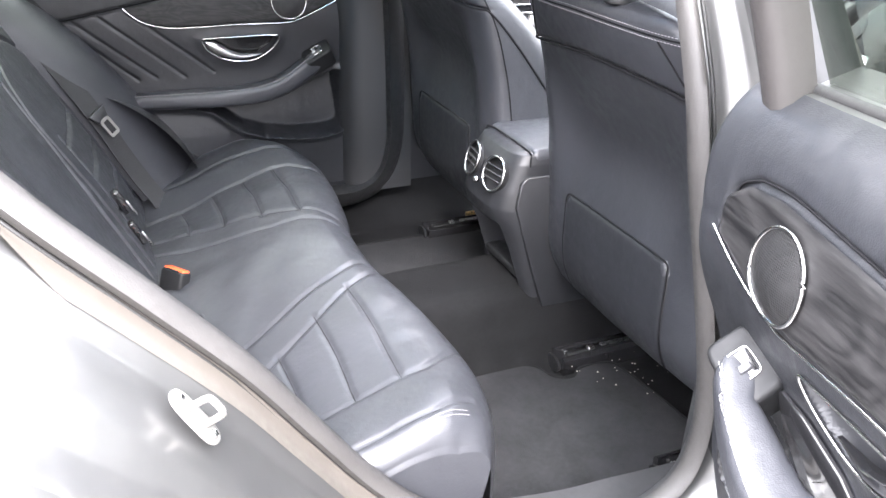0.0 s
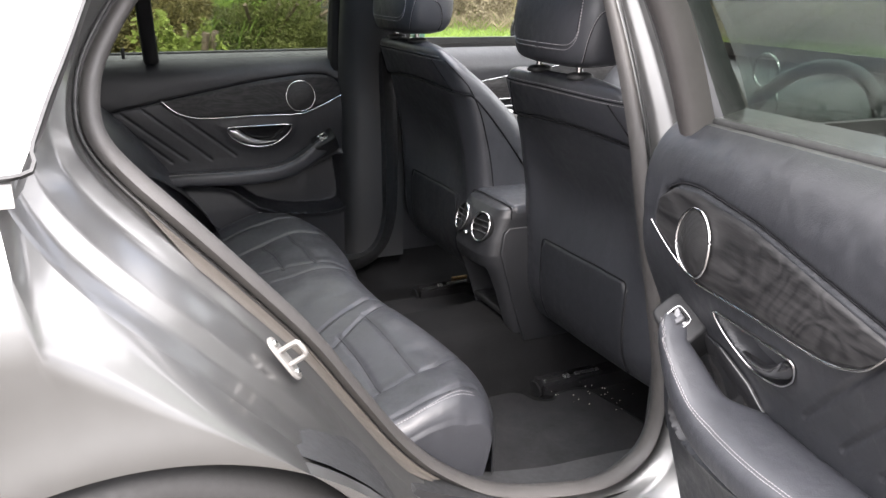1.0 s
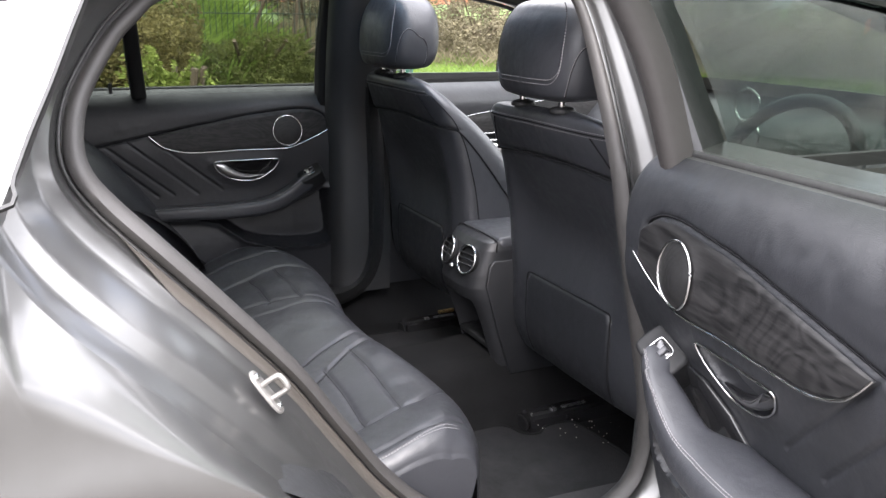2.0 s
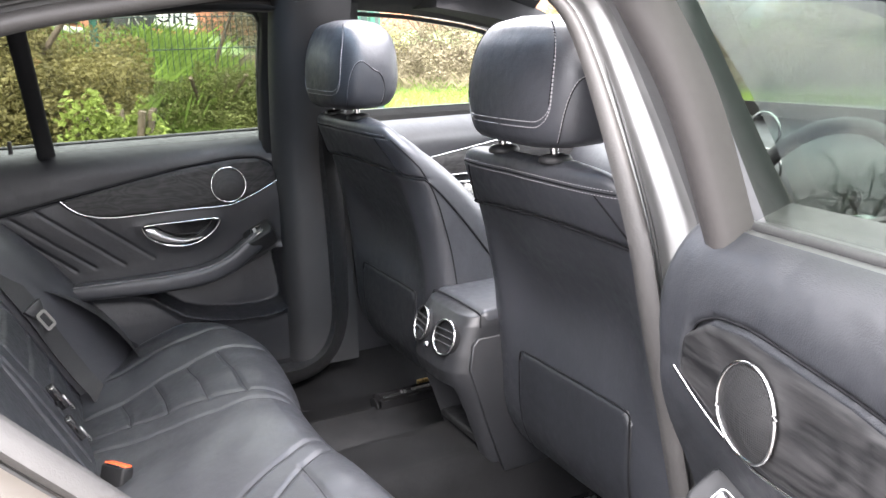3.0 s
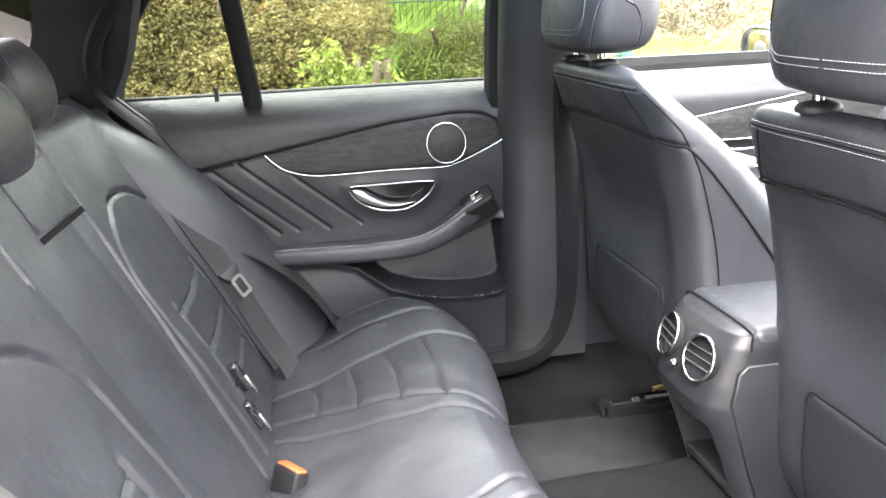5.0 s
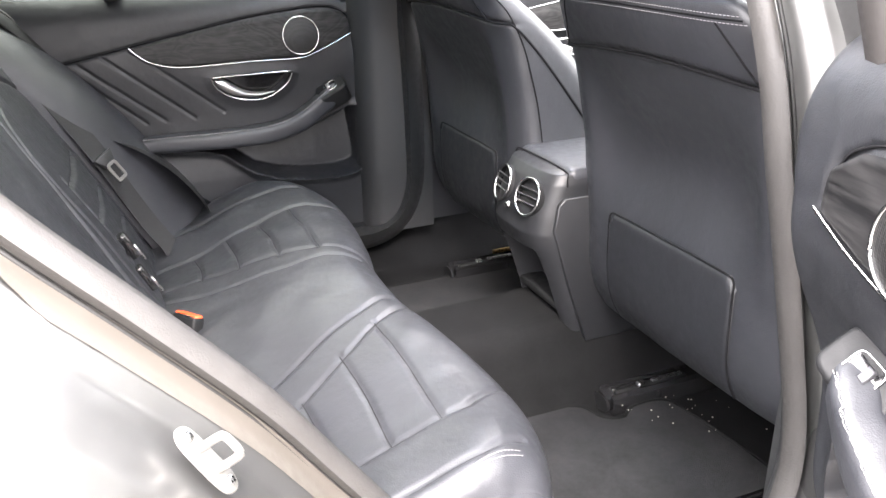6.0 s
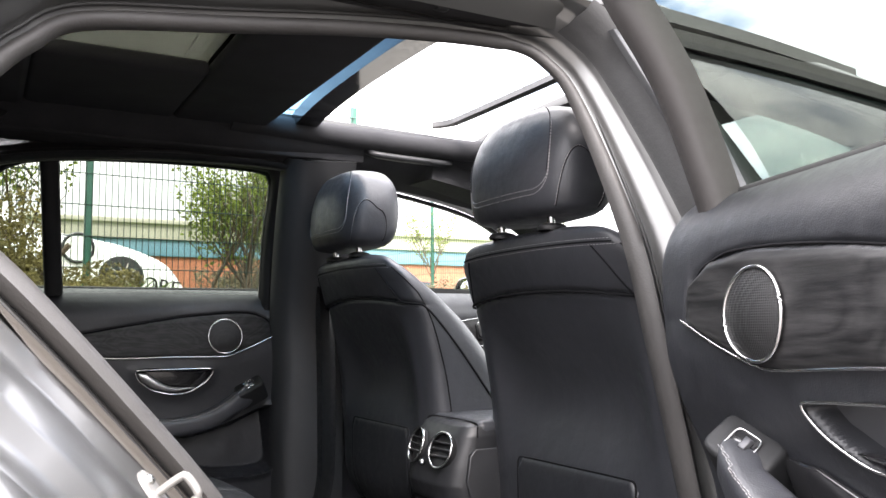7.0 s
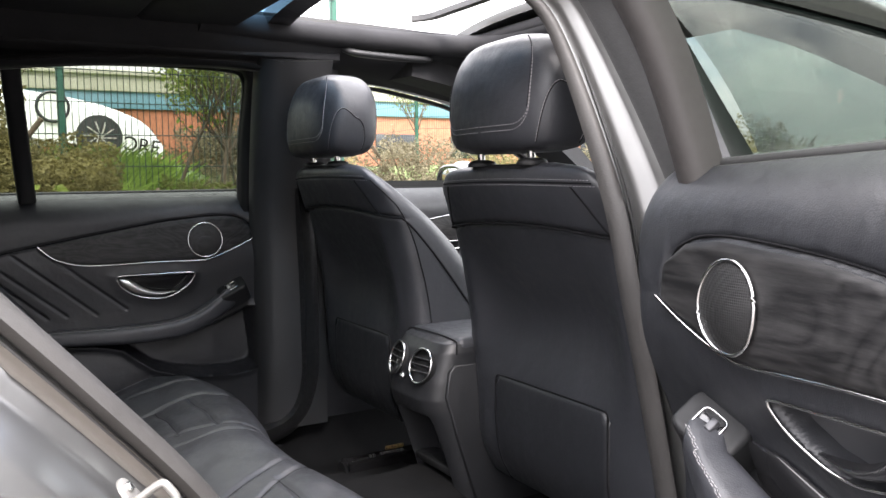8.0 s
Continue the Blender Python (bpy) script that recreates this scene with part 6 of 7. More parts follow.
    post = [T(0.524 + 0.030 * i / 8, fb + 0.31 * i / 8, FN + 0.005) for i in range(9)]
    part("divider", sweep(post, [(-0.019, -0.016), (0.019, -0.016), (0.019, 0.012), (0.013, 0.017), (-0.013, 0.017), (-0.019, 0.012)], up=tuple(nv)), DARKPLASTIC, fr_, "black window divider bar")
    pane = [tuple(T(a, b, FN - 0.005)) for a, b in [(0.025, 0.98)] + FO[1:-1] + [(0.79, 0.98)]]
    if near:
        pane = [tuple(T(a, b, -0.090)) for a, b in [(0.015, 0.97)] + FO[1:-1] + [(0.79, 0.97)]]
    pn_ = part("window_pane", slab(pane, (T(0, 1, -0.004) - T(0, 1, 0)), 0), PRIVACY, door, "lightly tinted side window")
    lk = T(0.595, 0.995, -0.004)
    part("lock_pin", tube([lk, lk + (T(0, 1, 0) - T(0, 0, 0)) * 0.028], 0.0045, False, 10), PLASTIC, door, "black lock pin")
    return door


rear_door(far_door, "closed far rear door with ash veneer and chrome handle", False)
rear_door(near_door, "wide open rear door with ash veneer and chrome handle", True)

# far front door, seen past the seats
fdt = thing("front_door_trim", (1.6, 1.60, 0.5), "front door panel with ash veneer and chrome handle", "car door")
def fdp(u, v):
    x, z = 1.12 + 0.98 * u, 0.36 + 0.63 * v
    return (x, 1.60 + 0.02 * math.sin(math.pi * v) - 0.03 * math.exp(-(((z - 0.66) / 0.05) ** 2)) + 0.055 * max(0.0, (z - 0.92) / 0.07) ** 1.7, z)
part("trim_panel", sheet(fdp, 30, 60), TRIM, fdt)
def fd_top(x):
    return 0.870 + 0.145 * (x - 1.30)
def fd_veneer(u, v):
    x = 1.20 + 0.76 * u
    return (x, 1.586 - 0.004 * math.sin(math.pi * v), 0.833 + (fd_top(x) - 0.833) * v)
part("veneer", sheet(fd_veneer, 60, 10), ASH, fdt, "black ash veneer")
part("bright_strip", tube([Vector((1.20 + 0.76 * i / 20, 1.582, 0.832)) for i in range(21)], 0.0022, False, 8), CHROME, fdt, "chrome trim strip")
part("bright_strip", tube([Vector((1.20 + 0.76 * i / 20, 1.584, fd_top(1.20 + 0.76 * i / 20))) for i in range(21)], 0.0014, False, 8), CHROME, fdt, "thin chrome trim strip")
fh = smooth_path([(1.47, 1.585, 0.806), (1.54, 1.572, 0.810), (1.64, 1.572, 0.808), (1.68, 1.585, 0.785), (1.60, 1.580, 0.766), (1.50, 1.582, 0.772)], 50, closed=True)
fhb = part("handle_bezel", tube(fh, 0.0032, True, 8), CHROME, fdt, "chrome handle surround")
part("release_lever", block((1.545, 1.578, 0.782), (0.070, 0.018, 0.030), 0.008, 3, Euler((0, radians(18), 0)).to_matrix()), SATIN, fhb, "satin silver release lever")
ctl = part("seat_control", block((1.640, 1.580, 0.878), (0.085, 0.010, 0.050), 0.004, 3, Euler((0, radians(-8), 0)).to_matrix()), GLOSSBLACK, fdt, "black seat control plate")
for bx_, bz_, bw_, bh_, bt_ in ((1.612, 0.884, 0.020, 0.044, -14), (1.648, 0.902, 0.040, 0.015, -8), (1.652, 0.873, 0.044, 0.016, -8)):
    part("control_button", block((bx_, 1.570, bz_), (bw_, 0.014, bh_), 0.005, 3, Euler((0, radians(bt_), 0)).to_matrix()), SATIN, ctl, "satin silver seat-shaped button")

# ---- outside ----
TARMAC = mat("worn_tarmac", (0.115, 0.105, 0.095), 0.9, 0, 0.35, 1.2, 0.7, 90, dist=0.006)
GRASS_SOIL = mat("turf", (0.06, 0.10, 0.025), 0.95, 0, 0.4, 2.0, 0.6, 40, hue=(0.10, 0.15, 0.04), dist=0.02)
KERB = mat("concrete_kerb", (0.36, 0.34, 0.31), 0.9, 0, 0.2, 5, 0.4, 80)
BARK = mat("bark", (0.10, 0.075, 0.05), 0.95, 0, 0.3, 9, 0.8, 60, dist=0.01)
WIRE = mat("dark_wire", (0.012, 0.030, 0.024), 0.6, 0.1, 0.15, 9)
FENCE = mat("green_fence_paint", (0.015, 0.085, 0.055), 0.5, 0.1, 0.15, 9)


def leafmat(name, base, hue):
    m = mat(name, base, 0.7, 0, 0.35, 1.1, hue=hue, spec=0.22)
    n, l, p = nodes_of(m)
    g = n.new("ShaderNodeNewGeometry")
    h = n.new("ShaderNodeHueSaturation")
    r = n.new("ShaderNodeMapRange")
    r.inputs["To Min"].default_value, r.inputs["To Max"].default_value = 0.72, 1.2
    l.new(g.outputs["Random Per Island"], r.inputs["Value"])
    l.new(r.outputs["Result"], h.inputs["Value"])
    src = p.inputs["Base Color"].links[0].from_socket
    l.new(src, h.inputs["Color"])
    l.new(h.outputs["Color"], p.inputs["Base Color"])
    # light shines through the thin blades
    tl, ms = n.new("ShaderNodeBsdfTranslucent"), n.new("ShaderNodeMixShader")
    l.new(h.outputs["Color"], tl.inputs["Color"])
    ms.inputs["Fac"].default_value = 0.38
    out = next(q for q in n if q.type == "OUTPUT_MATERIAL")
    l.new(p.outputs["BSDF"], ms.inputs[1])
    l.new(tl.outputs["BSDF"], ms.inputs[2])
    l.new(ms.outputs["Shader"], out.inputs["Surface"])
    return m


IVY = leafmat("bramble_leaves", (0.055, 0.075, 0.022), (0.12, 0.13, 0.04))
SHRUB = leafmat("shrub_leaves", (0.125, 0.114, 0.044), (0.195, 0.168, 0.066))
BRIGHT = leafmat("young_leaves", (0.15, 0.20, 0.045), (0.22, 0.27, 0.06))
DRY = leafmat("dry_stems", (0.125, 0.105, 0.066), (0.205, 0.175, 0.112))
STRAW = leafmat("straw_leaves", (0.155, 0.145, 0.060), (0.25, 0.22, 0.10))
BLADE = leafmat("grass_blades", (0.10, 0.17, 0.03), (0.17, 0.24, 0.05))

def askew(x):
    """The bank runs beside the car, then falls back behind the car park and turns in again beyond it."""
    return lerp1(x, [-60, 1.0, 1.7, 6.0, 7.5, 9.5, 14.0, 60.0], [-1.5, 0.0, 0.15, 8.9, 7.2, 4.5, 2.0, 0.0])


VERGE = 3.1


def verge_z(x, y):
    return lerp1(y - askew(x), [3.1, 4.0, 5.2, 6.5, 10.0, 60.0], [0.09, 0.22, 0.50, 0.62, 1.35, 1.40])


ground = link("ground", sheet(lambda u, v: (-300 + 600 * u, -300 + 600 * v, 0.0), 20, 20), TARMAC, kind="structure", label="worn pale tarmac of the car park")
def verge_pt(u, v):
    x = -60 + 120 * u
    y = VERGE + askew(x) + 58 * v**2.6
    return (x, y, verge_z(x, y))
link("grass_verge", sheet(verge_pt, 240, 50), GRASS_SOIL, kind="structure", label="grassy bank rising to the fence")
kp = [Vector((-40 + i * 0.5, VERGE - 0.06 + askew(-40 + i * 0.5), 0.045)) for i in range(180)]
link("kerb", sweep(kp, [(-0.0625, -0.055), (0.0625, -0.055), (0.0625, 0.045), (0.05, 0.055), (-0.05, 0.055), (-0.0625, 0.045)]), KERB, kind="structure", label="concrete kerb along the verge")


def leaf_cloud(name, count, place, size, material, seed, kind="stuff", parent=None, label="", category=""):
    """Many small bent leaves. place(rng) gives where a leaf sits."""
    rng = random.Random(seed)
    verts, faces = [], []
    for _ in range(count):
        c = Vector(place(rng))
        L = size * rng.uniform(0.6, 1.35)
        a = Vector((rng.gauss(0, 1), rng.gauss(0, 1), rng.gauss(0, 0.8))).normalized()
        b = a.cross(Vector((rng.gauss(0, 1), rng.gauss(0, 1), rng.gauss(0, 1)))).normalized()
        n_ = a.cross(b)
        i = len(verts)
        verts += [c - a * L * 0.5, c + b * L * 0.3, c + n_ * L * 0.10, c - b * L * 0.3, c + a * L * 0.5 - n_ * L * 0.08]
        faces += [(i, i + 1, i + 2), (i, i + 2, i + 3), (i + 1, i + 4, i + 2), (i + 2, i + 4, i + 3)]
    return link(name, raw(verts, faces), material, parent, label, smooth=False, kind=kind, category=category)


def grass(seed, count, x0, x1, y0, y1, h, material=None, label="long green verge grass", name="grass"):
    rng = random.Random(seed)
    verts, faces = [], []
    for _ in range(count):
        x, y = rng.uniform(x0, x1), rng.uniform(y0, y1)
        y += askew(x)
        z = verge_z(x, y) - 0.01
        hh = h * rng.uniform(0.4, 1.5)
        a = rng.uniform(0, 6.28)
        wd = 0.003 + 0.006 * h
        dx, dy = math.cos(a) * wd, math.sin(a) * wd
        lx, ly = rng.gauss(0, 0.35) * hh, rng.gauss(0, 0.35) * hh
        i = len(verts)
        verts += [(x - dx, y - dy, z), (x + dx, y + dy, z), (x + lx + dx * 0.5, y + ly, z + hh * 0.7), (x + lx * 1.7, y + ly * 1.7, z + hh)]
        faces += [(i, i + 1, i + 2), (i, i + 2, i + 3)]
    return link(name, raw(verts, faces), material or BLADE, smooth=False, kind="stuff", label=label)


grass(5, 70000, -4.0, 13.0, VERGE + 0.02, 6.6, 0.10)
grass(6, 34000, 2.6, 13.0, 4.2, 7.6, 0.20, DRY, "dry pale grass and stems along the fence", "dry_grass")
grass(7, 16000, -4.0, 2.6, 5.6, 9.0, 0.26)


def mound(name, cx, cy, rx, ry, h, count, size, material, seed, label):
    """A rounded shrub with an uneven outline."""
    b0 = verge_z(cx, cy) - 0.05 if cy > 0 else -0.05
    def place(rng):
        for _ in range(40):
            a, e = rng.uniform(0, 2 * math.pi), math.asin(rng.uniform(0.0, 1.0))
            d = Vector((math.cos(a) * math.cos(e), math.sin(a) * math.cos(e), math.sin(e)))
            lump = 0.78 + 0.42 * noise.noise((d.x * 2.3 + seed, d.y * 2.3, d.z * 2.3)) + 0.16 * noise.noise((d.x * 7 + seed, d.y * 7, d.z * 7))
            r = lump * (1 - 0.35 * rng.random() ** 2.2)
            return (cx + d.x * rx * r, cy + d.y * ry * r, b0 + d.z * h * r)
    sh = thing(name, (cx, cy, b0), label, "bush")
    leaf_cloud("leaves", count, place, size, material, seed, "", sh)
    stems = []
    rng = random.Random(seed + 50)
    for i in range(9):
        a, k = rng.uniform(0, 6.28), rng.uniform(0.3, 0.75)
        stems.append(tube(smooth_path([(cx, cy, b0 - 0.05), (cx + math.cos(a) * rx * k * 0.5, cy + math.sin(a) * ry * k * 0.5, b0 + h * 0.4), (cx + math.cos(a) * rx * k, cy + math.sin(a) * ry * k, b0 + h * 0.75)], 10), 0.015, False, 6))
    part("stems", merge(stems), BARK, sh)
    return sh


mound("shrub", 0.05, 4.75, 1.42, 0.85, 1.36, 110000, 0.029, SHRUB, 11, "rounded yellow-green shrub on the bank")
mound("shrub", -1.9, 4.75, 1.7, 0.85, 1.45, 50000, 0.034, SHRUB, 12, "rounded yellow-green shrub on the bank")
mound("shrub", -4.4, 4.8, 1.7, 0.85, 1.4, 12000, 0.055, SHRUB, 17, "rounded yellow-green shrub on the bank")
mound("laurel_bush", 0.86, 3.95, 0.36, 0.26, 0.98, 5200, 0.042, BRIGHT, 13, "bright green young bush with broad leaves")
mound("bramble", 1.75, 6.1, 0.95, 0.6, 0.62, 22000, 0.027, IVY, 14, "dull tangled bramble at the fence")
mound("bramble", 3.0, 6.9, 0.8, 0.5, 0.55, 6000, 0.04, IVY, 15, "dull tangled bramble at the fence")
for i_, (mx_, my_) in enumerate(((4.6, 14.2), (6.2, 14.6), (7.6, 13.2), (8.9, 11.4), (10.2, 9.9), (11.8, 8.6))):
    mound("dry_bramble", mx_, my_, 1.6, 1.3, 1.35 + 0.1 * (i_ % 3), 12000, 0.055, (DRY, STRAW)[i_ % 2], 60 + i_, "pale dry bramble bank beyond the car park")

# mesh fence
FY = 7.0
fence = thing("mesh_fence", (1.09, FY, 0.6), "tall green welded mesh fence with steel posts", "fence")
fh_ = 2.45
line = [(1.09 + 2.5 * i, FY + 0.15 * max(0, i)) for i in range(-4, 2)] + [(4.62, 9.42), (5.35, 11.8), (5.9, 14.25), (6.9, 16.4), (9.2, 15.8), (11.3, 14.6), (13.2, 13.0)]
line = [(x, y, 0.60 if x < 3.7 else verge_z(x, y) - 0.03) for x, y in line]
for p0, p1 in zip(line, line[1:]):
    p0, p1 = Vector(p0), Vector(p1)
    vs, fs = [], []
    def bar(a, b, r):
        t = (b - a).normalized()
        u = t.cross(Vector((0, 1, 0))).normalized() * r
        w_ = Vector((0, r, 0))
        i = len(vs)
        vs.extend([a + u, a + w_, a - u, a - w_, b + u, b + w_, b - u, b - w_])
        for j in range(4):
            fs.append((i + j, i + (j + 1) % 4, i + 4 + (j + 1) % 4, i + 4 + j))
    for i in range(48):
        q = p0.lerp(p1, (i + 0.5) / 48)
        bar(q, q + Vector((0, 0, fh_)), 0.0034)
    for i in range(10):
        z = Vector((0, -0.005, 0.03 + i * 0.268))
        bar(p0 + z, p1 + z, 0.0045)
    part("mesh_panel", raw(vs, fs), WIRE, fence, smooth=False)
    part("post", block(p0 + Vector((0, 0.035, 1.26)), (0.06, 0.06, 2.6), 0.004), FENCE, fence)


def tree(name, x, y, h, spread, seed, leafy, material, label, leaf=0.06, count=2500):
    rng = random.Random(seed)
    b0 = verge_z(x, y) - 0.05 if y > VERGE else -0.05
    t = thing(name, (x, y, b0), label, "tree")
    limbs, tips = [], []
    def grow(p, way, length, r, depth):
        pts = [p]
        for i in range(3):
            way = (way + Vector((rng.gauss(0, 0.13), rng.gauss(0, 0.13), rng.gauss(0.04, 0.06)))).normalized()
            p = p + way * length / 3
            pts.append(p)
        n_ = 8 if depth < 2 else 5
        limbs.append(sweep(smooth_path([tuple(q) for q in pts], n_), circle(r, 6 if depth < 2 else 4), up=(0.3, 0.9, 0.1), scale=lambda k: 1 - 0.45 * k))
        if depth >= 4:
            tips.append((pts[0], pts[-1]))
            return
        for i in range(3 if depth else 5):
            a = rng.uniform(0, 6.28)
            side = Vector((math.cos(a) * spread, math.sin(a) * spread, rng.uniform(0.35, 1.0))).normalized()
            q = pts[1 + i % 3] if depth else p.lerp(pts[1], rng.uniform(0, 0.8))
            grow(q, (way * 0.55 + side).normalized(), length * rng.uniform(0.52, 0.72), r * 0.52, depth + 1)
    grow(Vector((x, y, b0)), Vector((0, 0, 1)), h * 0.48, h * 0.011, 0)
    part("trunk", merge(limbs), BARK, t)
    if leafy:
        def place(rng2):
            a, b = rng2.choice(tips)
            q = a.lerp(b, rng2.uniform(0, 1.15))
            return q + Vector((rng2.gauss(0, 0.06), rng2.gauss(0, 0.06), rng2.gauss(0, 0.06)))
        leaf_cloud("crown", count, place, leaf, material, seed + 7, "", t)
    return t


for i, (tx, ty, th_, n_) in enumerate(((2.55, 7.7, 2.7, 1900), (2.2, 7.9, 2.2, 1100), (3.0, 8.4, 2.4, 1300), (0.75, 7.6, 2.2, 900), (-0.4, 8.0, 2.3, 900), (6.3, 16.9, 3.0, 1500), (7.6, 16.6, 2.8, 1500), (9.3, 16.0, 2.6, 1300), (11.4, 15.0, 2.8, 1300))):
    tree("young_tree", tx, ty, th_, 0.75, 31 + i, True, BRIGHT, "slender young tree in fresh leaf by the fence", 0.05, n_)

# works building beyond the fence
CREAM = mat("cream_cladding", (0.42, 0.40, 0.33), 0.6, 0, 0.08, 1.5)
BLUE = mat("blue_band", (0.12, 0.24, 0.31), 0.5, 0, 0.1, 2)
BRICK = mat("red_brick", (0.34, 0.13, 0.075), 0.9, 0, 0.3, 4, 0.6, 30)
WHITE = mat("white_car_paint", (0.80, 0.80, 0.78), 0.25, 0, 0.04, 3, coat=0.8)
hall = thing("works_building", (4.0, 34, 0), "long low building with cream fascia, blue band and brick wall", "building")
part("wall", block((4.0, 37, 2.4), (60, 6, 3.2), 0.02), BRICK, hall, "red brick wall")
part("band", block((4.0, 33.95, 4.28), (60, 0.2, 0.66), 0.02), BLUE, hall, "pale blue band")
part("fascia", block((4.0, 33.9, 5.0), (60.4, 0.4, 0.80), 0.03), CREAM, hall, "cream fascia")
part("roof", block((4.0, 37, 5.3), (60.4, 7, 0.2), 0.03), CREAM, hall)
for i in range(14):
    wx = -22 + i * 4
    wn_ = part("window", block((wx, 33.97, 2.6), (2.2, 0.12, 1.1), 0.02), GLOSSBLACK, hall, "dark window")
tk = thing("roof_plant", (10.5, 36, 5.4), "grey plant cabinet on the building's roof", "cabinet")
part("casing", block((10.5, 36, 6.2), (1.6, 2.0, 1.6), 0.03), KERB, tk)

# white rally car standing nose-down on a display ramp beyond the fence
wc = thing("white_car", (1.79, 13.4, 1.35), "white sports car on a display ramp beyond the fence", "car")
ramp = Matrix.Translation((1.74, 13.5, 1.78)) @ Matrix.Rotation(radians(9), 4, "Y")
def wpt(x, y, z):
    return ramp @ Vector((x, y, z))
def wbody(u, v):
    top = soft(u, [0, 0.06, 0.14, 0.24, 0.33, 0.5, 0.68, 0.80, 0.92, 1.0], [0.35, 0.76, 0.80, 0.74, 0.58, 0.56, 0.55, 0.49, 0.36, 0.10])
    k = math.pi * v
    half = 0.85 * (1 - 0.35 * abs(2 * u - 1) ** 4)
    c = math.cos(k)
    return wpt(-2.1 + 3.5 * u, half * math.copysign(abs(c) ** 0.6, c), -0.16 + (top + 0.16) * math.sin(k) ** 0.5)
part("body", sheet(wbody, 50, 30), WHITE, wc, "rounded white body")
for wx in (-1.5, 0.42):
    for wy in (-0.78, 0.78):
        bm = bmesh.new()
        bmesh.ops.create_cone(bm, cap_ends=True, segments=32, radius1=0.34, radius2=0.32, depth=0.22)
        bmesh.ops.rotate(bm, matrix=Matrix.Rotation(math.pi / 2, 3, "X"), verts=bm.verts)
        bmesh.ops.translate(bm, vec=wpt(wx, wy, 0.0), verts=bm.verts)
        wh = part("wheel", bm, DARKRUBBER, wc)
        for k in range(10):
            a_ = 2 * math.pi * k / 10
            part("spoke", block(wpt(wx + 0.12 * math.cos(a_), wy + math.copysign(0.12, wy), 0.12 * math.sin(a_)), (0.22, 0.02, 0.022), 0.006, 1, Euler((0, -a_, 0)).to_matrix()), KERB, wh)
bm = bmesh.new()
bmesh.ops.create_cone(bm, cap_ends=True, segments=32, radius1=0.20, radius2=0.20, depth=0.05)
bmesh.ops.rotate(bm, matrix=Matrix.Rotation(math.pi / 2, 3, "X"), verts=bm.verts)
bmesh.ops.translate(bm, vec=wpt(-0.25, -0.86, 0.32), verts=bm.verts)
rd = part("roundel", bm, WHITE, wc, "white racing roundel")
part("roundel_ring", tube([wpt(-0.25 + 0.21 * math.cos(i * math.pi / 20), -0.88, 0.32 + 0.21 * math.sin(i * math.pi / 20)) for i in range(40)], 0.025, True, 6), GLOSSBLACK, rd)
fc = bpy.data.curves.new("lettering", "FONT")
fc.body, fc.size, fc.extrude, fc.align_x = "ORE", 0.30, 0.006, "CENTER"
fo = bpy.data.objects.new("lettering_source", fc)
scene.collection.objects.link(fo)
lm = bpy.data.meshes.new_from_object(fo)
bpy.data.objects.remove(fo)
lm.transform(ramp @ Matrix.Translation((1.02, -0.79, -0.12)) @ Matrix.Rotation(radians(90), 4, "X"))
part("lettering", lm, GLOSSBLACK, wc, "black letters ORE on the white body", smooth=False)
rampob = thing("display_ramp", (2.05, 13.5, 1.3), "grey display ramp under a white car", "ramp")
part("deck", block(wpt(-0.5, 0, -0.40), (4.2, 2.0, 0.10), 0.01, 1, Euler((0, radians(9), 0)).to_matrix()), KERB, rampob)
for dx_ in (-1.8, 0.9):
    for dy_ in (-0.8, 0.8):
        q = wpt(dx_ - 0.3, dy_, -0.42)
        part("leg", block((q.x, q.y, (q.z + 1.2) / 2), (0.1, 0.1, max(0.1, q.z - 1.2)), 0.005), KERB, rampob)

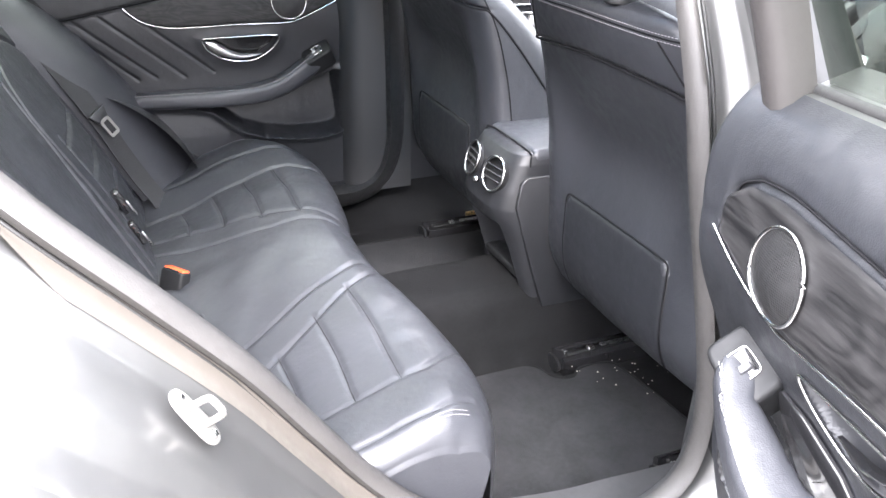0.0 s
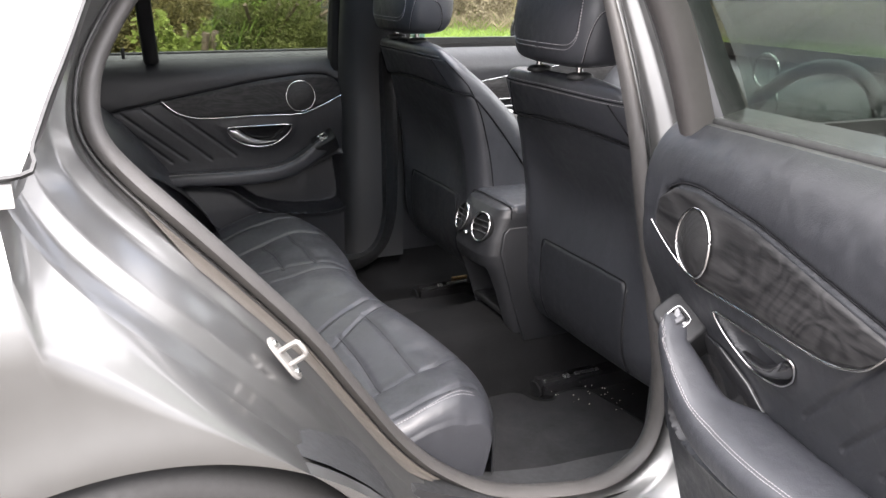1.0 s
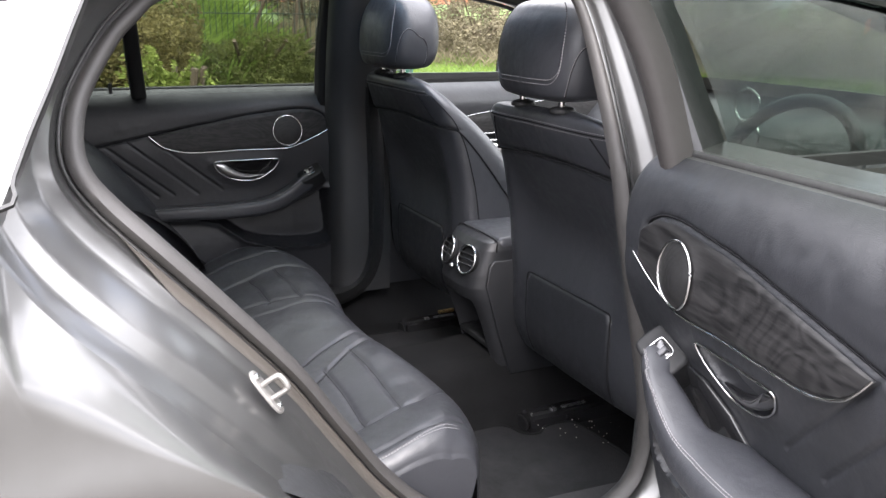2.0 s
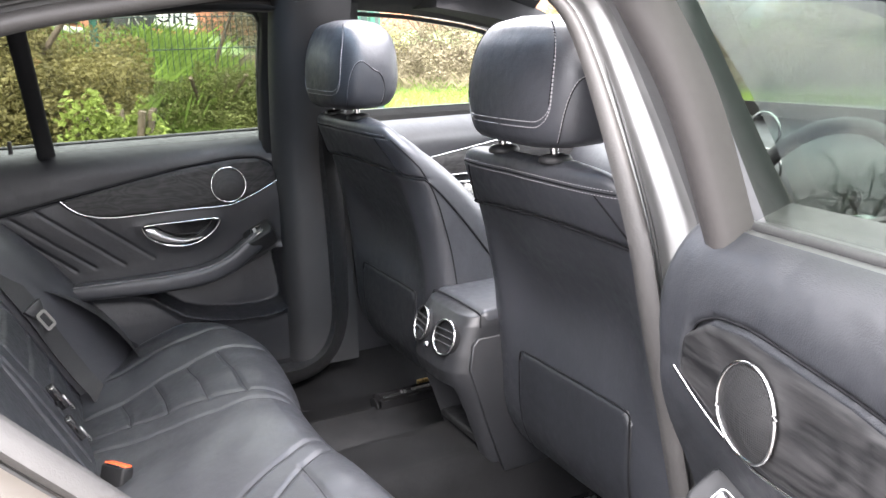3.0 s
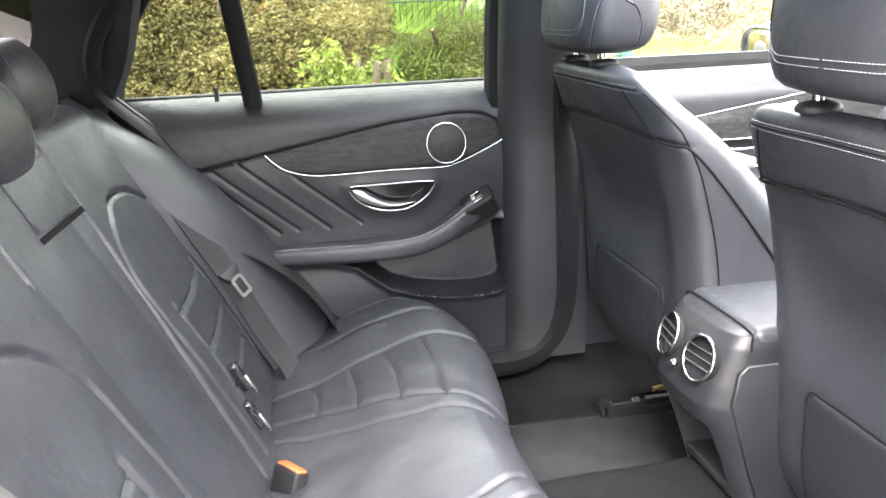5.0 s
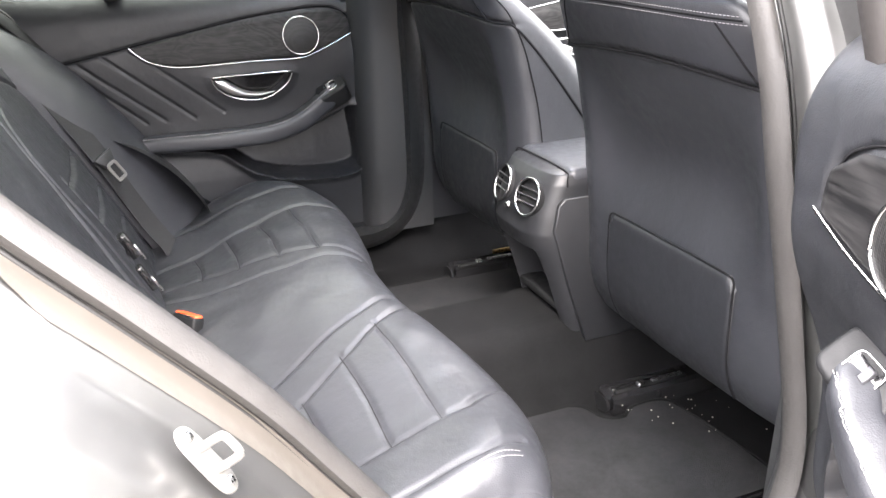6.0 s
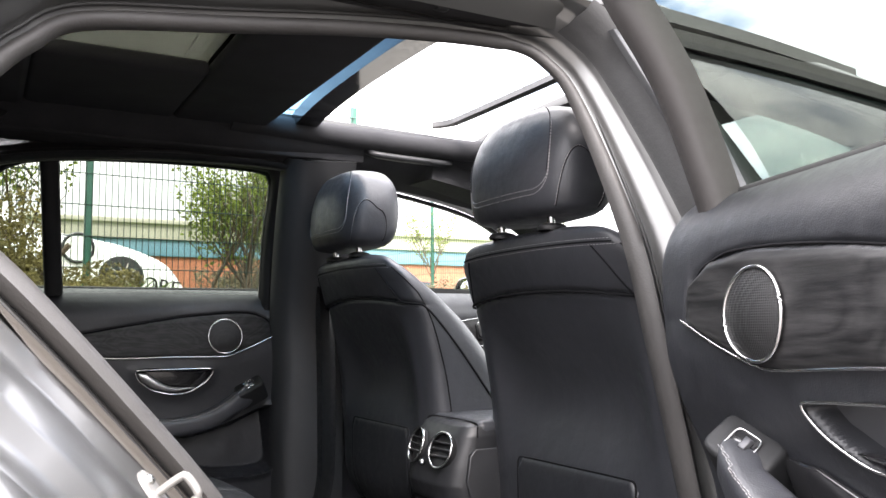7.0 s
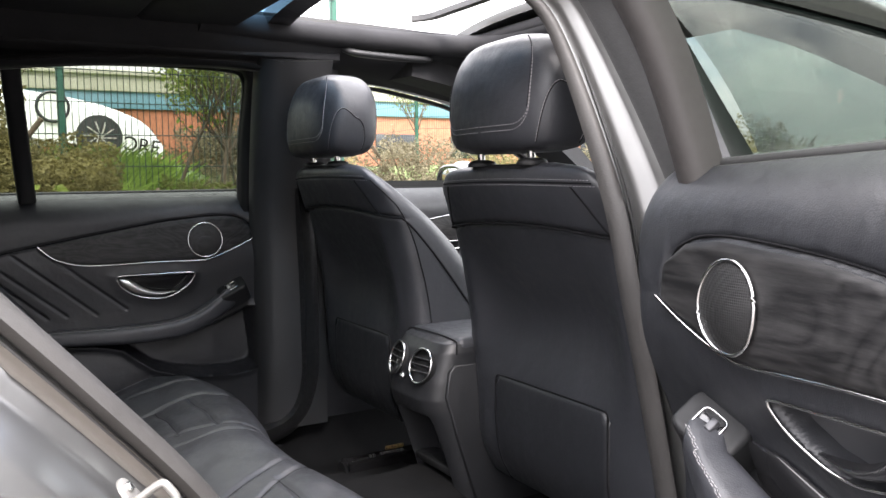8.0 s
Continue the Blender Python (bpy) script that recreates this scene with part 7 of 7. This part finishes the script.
# behind the camera: trees and a gabled house under scaffolding
HOUSE = mat("pale_render", (0.66, 0.64, 0.60), 0.85, 0, 0.08, 2)
TILE = mat("grey_tiles", (0.12, 0.11, 0.11), 0.8, 0, 0.2, 4)
hs = thing("gabled_house", (12, -17, 0), "pale rendered gabled house under scaffolding", "house")
bm = bmesh.new()
pf = [(9, 0), (15, 0), (15, 4.6), (12, 7.4), (9, 4.6)]
f0 = bm.faces.new([bm.verts.new((x, -16, z)) for x, z in pf])
ex = bmesh.ops.extrude_face_region(bm, geom=[f0])
bmesh.ops.translate(bm, vec=(0, -9, 0), verts=[e for e in ex["geom"] if isinstance(e, bmesh.types.BMVert)])
bmesh.ops.recalc_face_normals(bm, faces=bm.faces)
part("wall", bm, HOUSE, hs)
for sg in (-1, 1):
    part("roof", slab([(12, -15.7, 7.5), (12, -25.3, 7.5), (12 + sg * 3.4, -25.3, 4.35), (12 + sg * 3.4, -15.7, 4.35)], (0, 0, -0.15), 0), TILE, hs)
for wx in (10.6, 13.4):
    for wz in (1.4, 4.0):
        part("window", block((wx, -15.97, wz), (1.0, 0.08, 1.2), 0.01), GLOSSBLACK, hs)
poles = []
for x in np.arange(8.6, 15.6, 1.4):
    poles.append(tube([Vector((x, -15.0, 0)), Vector((x, -15.0, 8.0))], 0.03, False, 6))
for z in (1.9, 3.8, 5.7, 7.4):
    poles.append(tube([Vector((8.4, -15.0, z)), Vector((15.6, -15.0, z))], 0.03, False, 6))
sc_ = thing("scaffolding", (12, -15, 0), "steel tube scaffolding against a house", "scaffolding")
part("tubes", merge(poles), STEEL, sc_)
for z in (1.85, 3.75, 5.65):
    part("boards", block((12, -15.3, z), (7.0, 0.6, 0.05), 0.005), KERB, sc_)
tree("bare_tree", 7.3, -4.9, 5.5, 0.9, 45, False, None, "bare branched tree beside the road", 0, 0)
tree("bare_tree", 9.6, -5.4, 7.0, 0.9, 46, False, None, "bare branched tree beside the road", 0, 0)
tree("bare_tree", 7.0, -9.5, 8.0, 0.9, 41, False, None, "bare branched tree beside the road", 0, 0)
tree("bare_tree", 15.0, -11.0, 9.0, 0.9, 42, False, None, "bare branched tree beside the road", 0, 0)
mound("hedge", 13.0, -6.5, 8.5, 1.3, 2.6, 14000, 0.14, IVY, 44, "dark clipped hedge across the road")
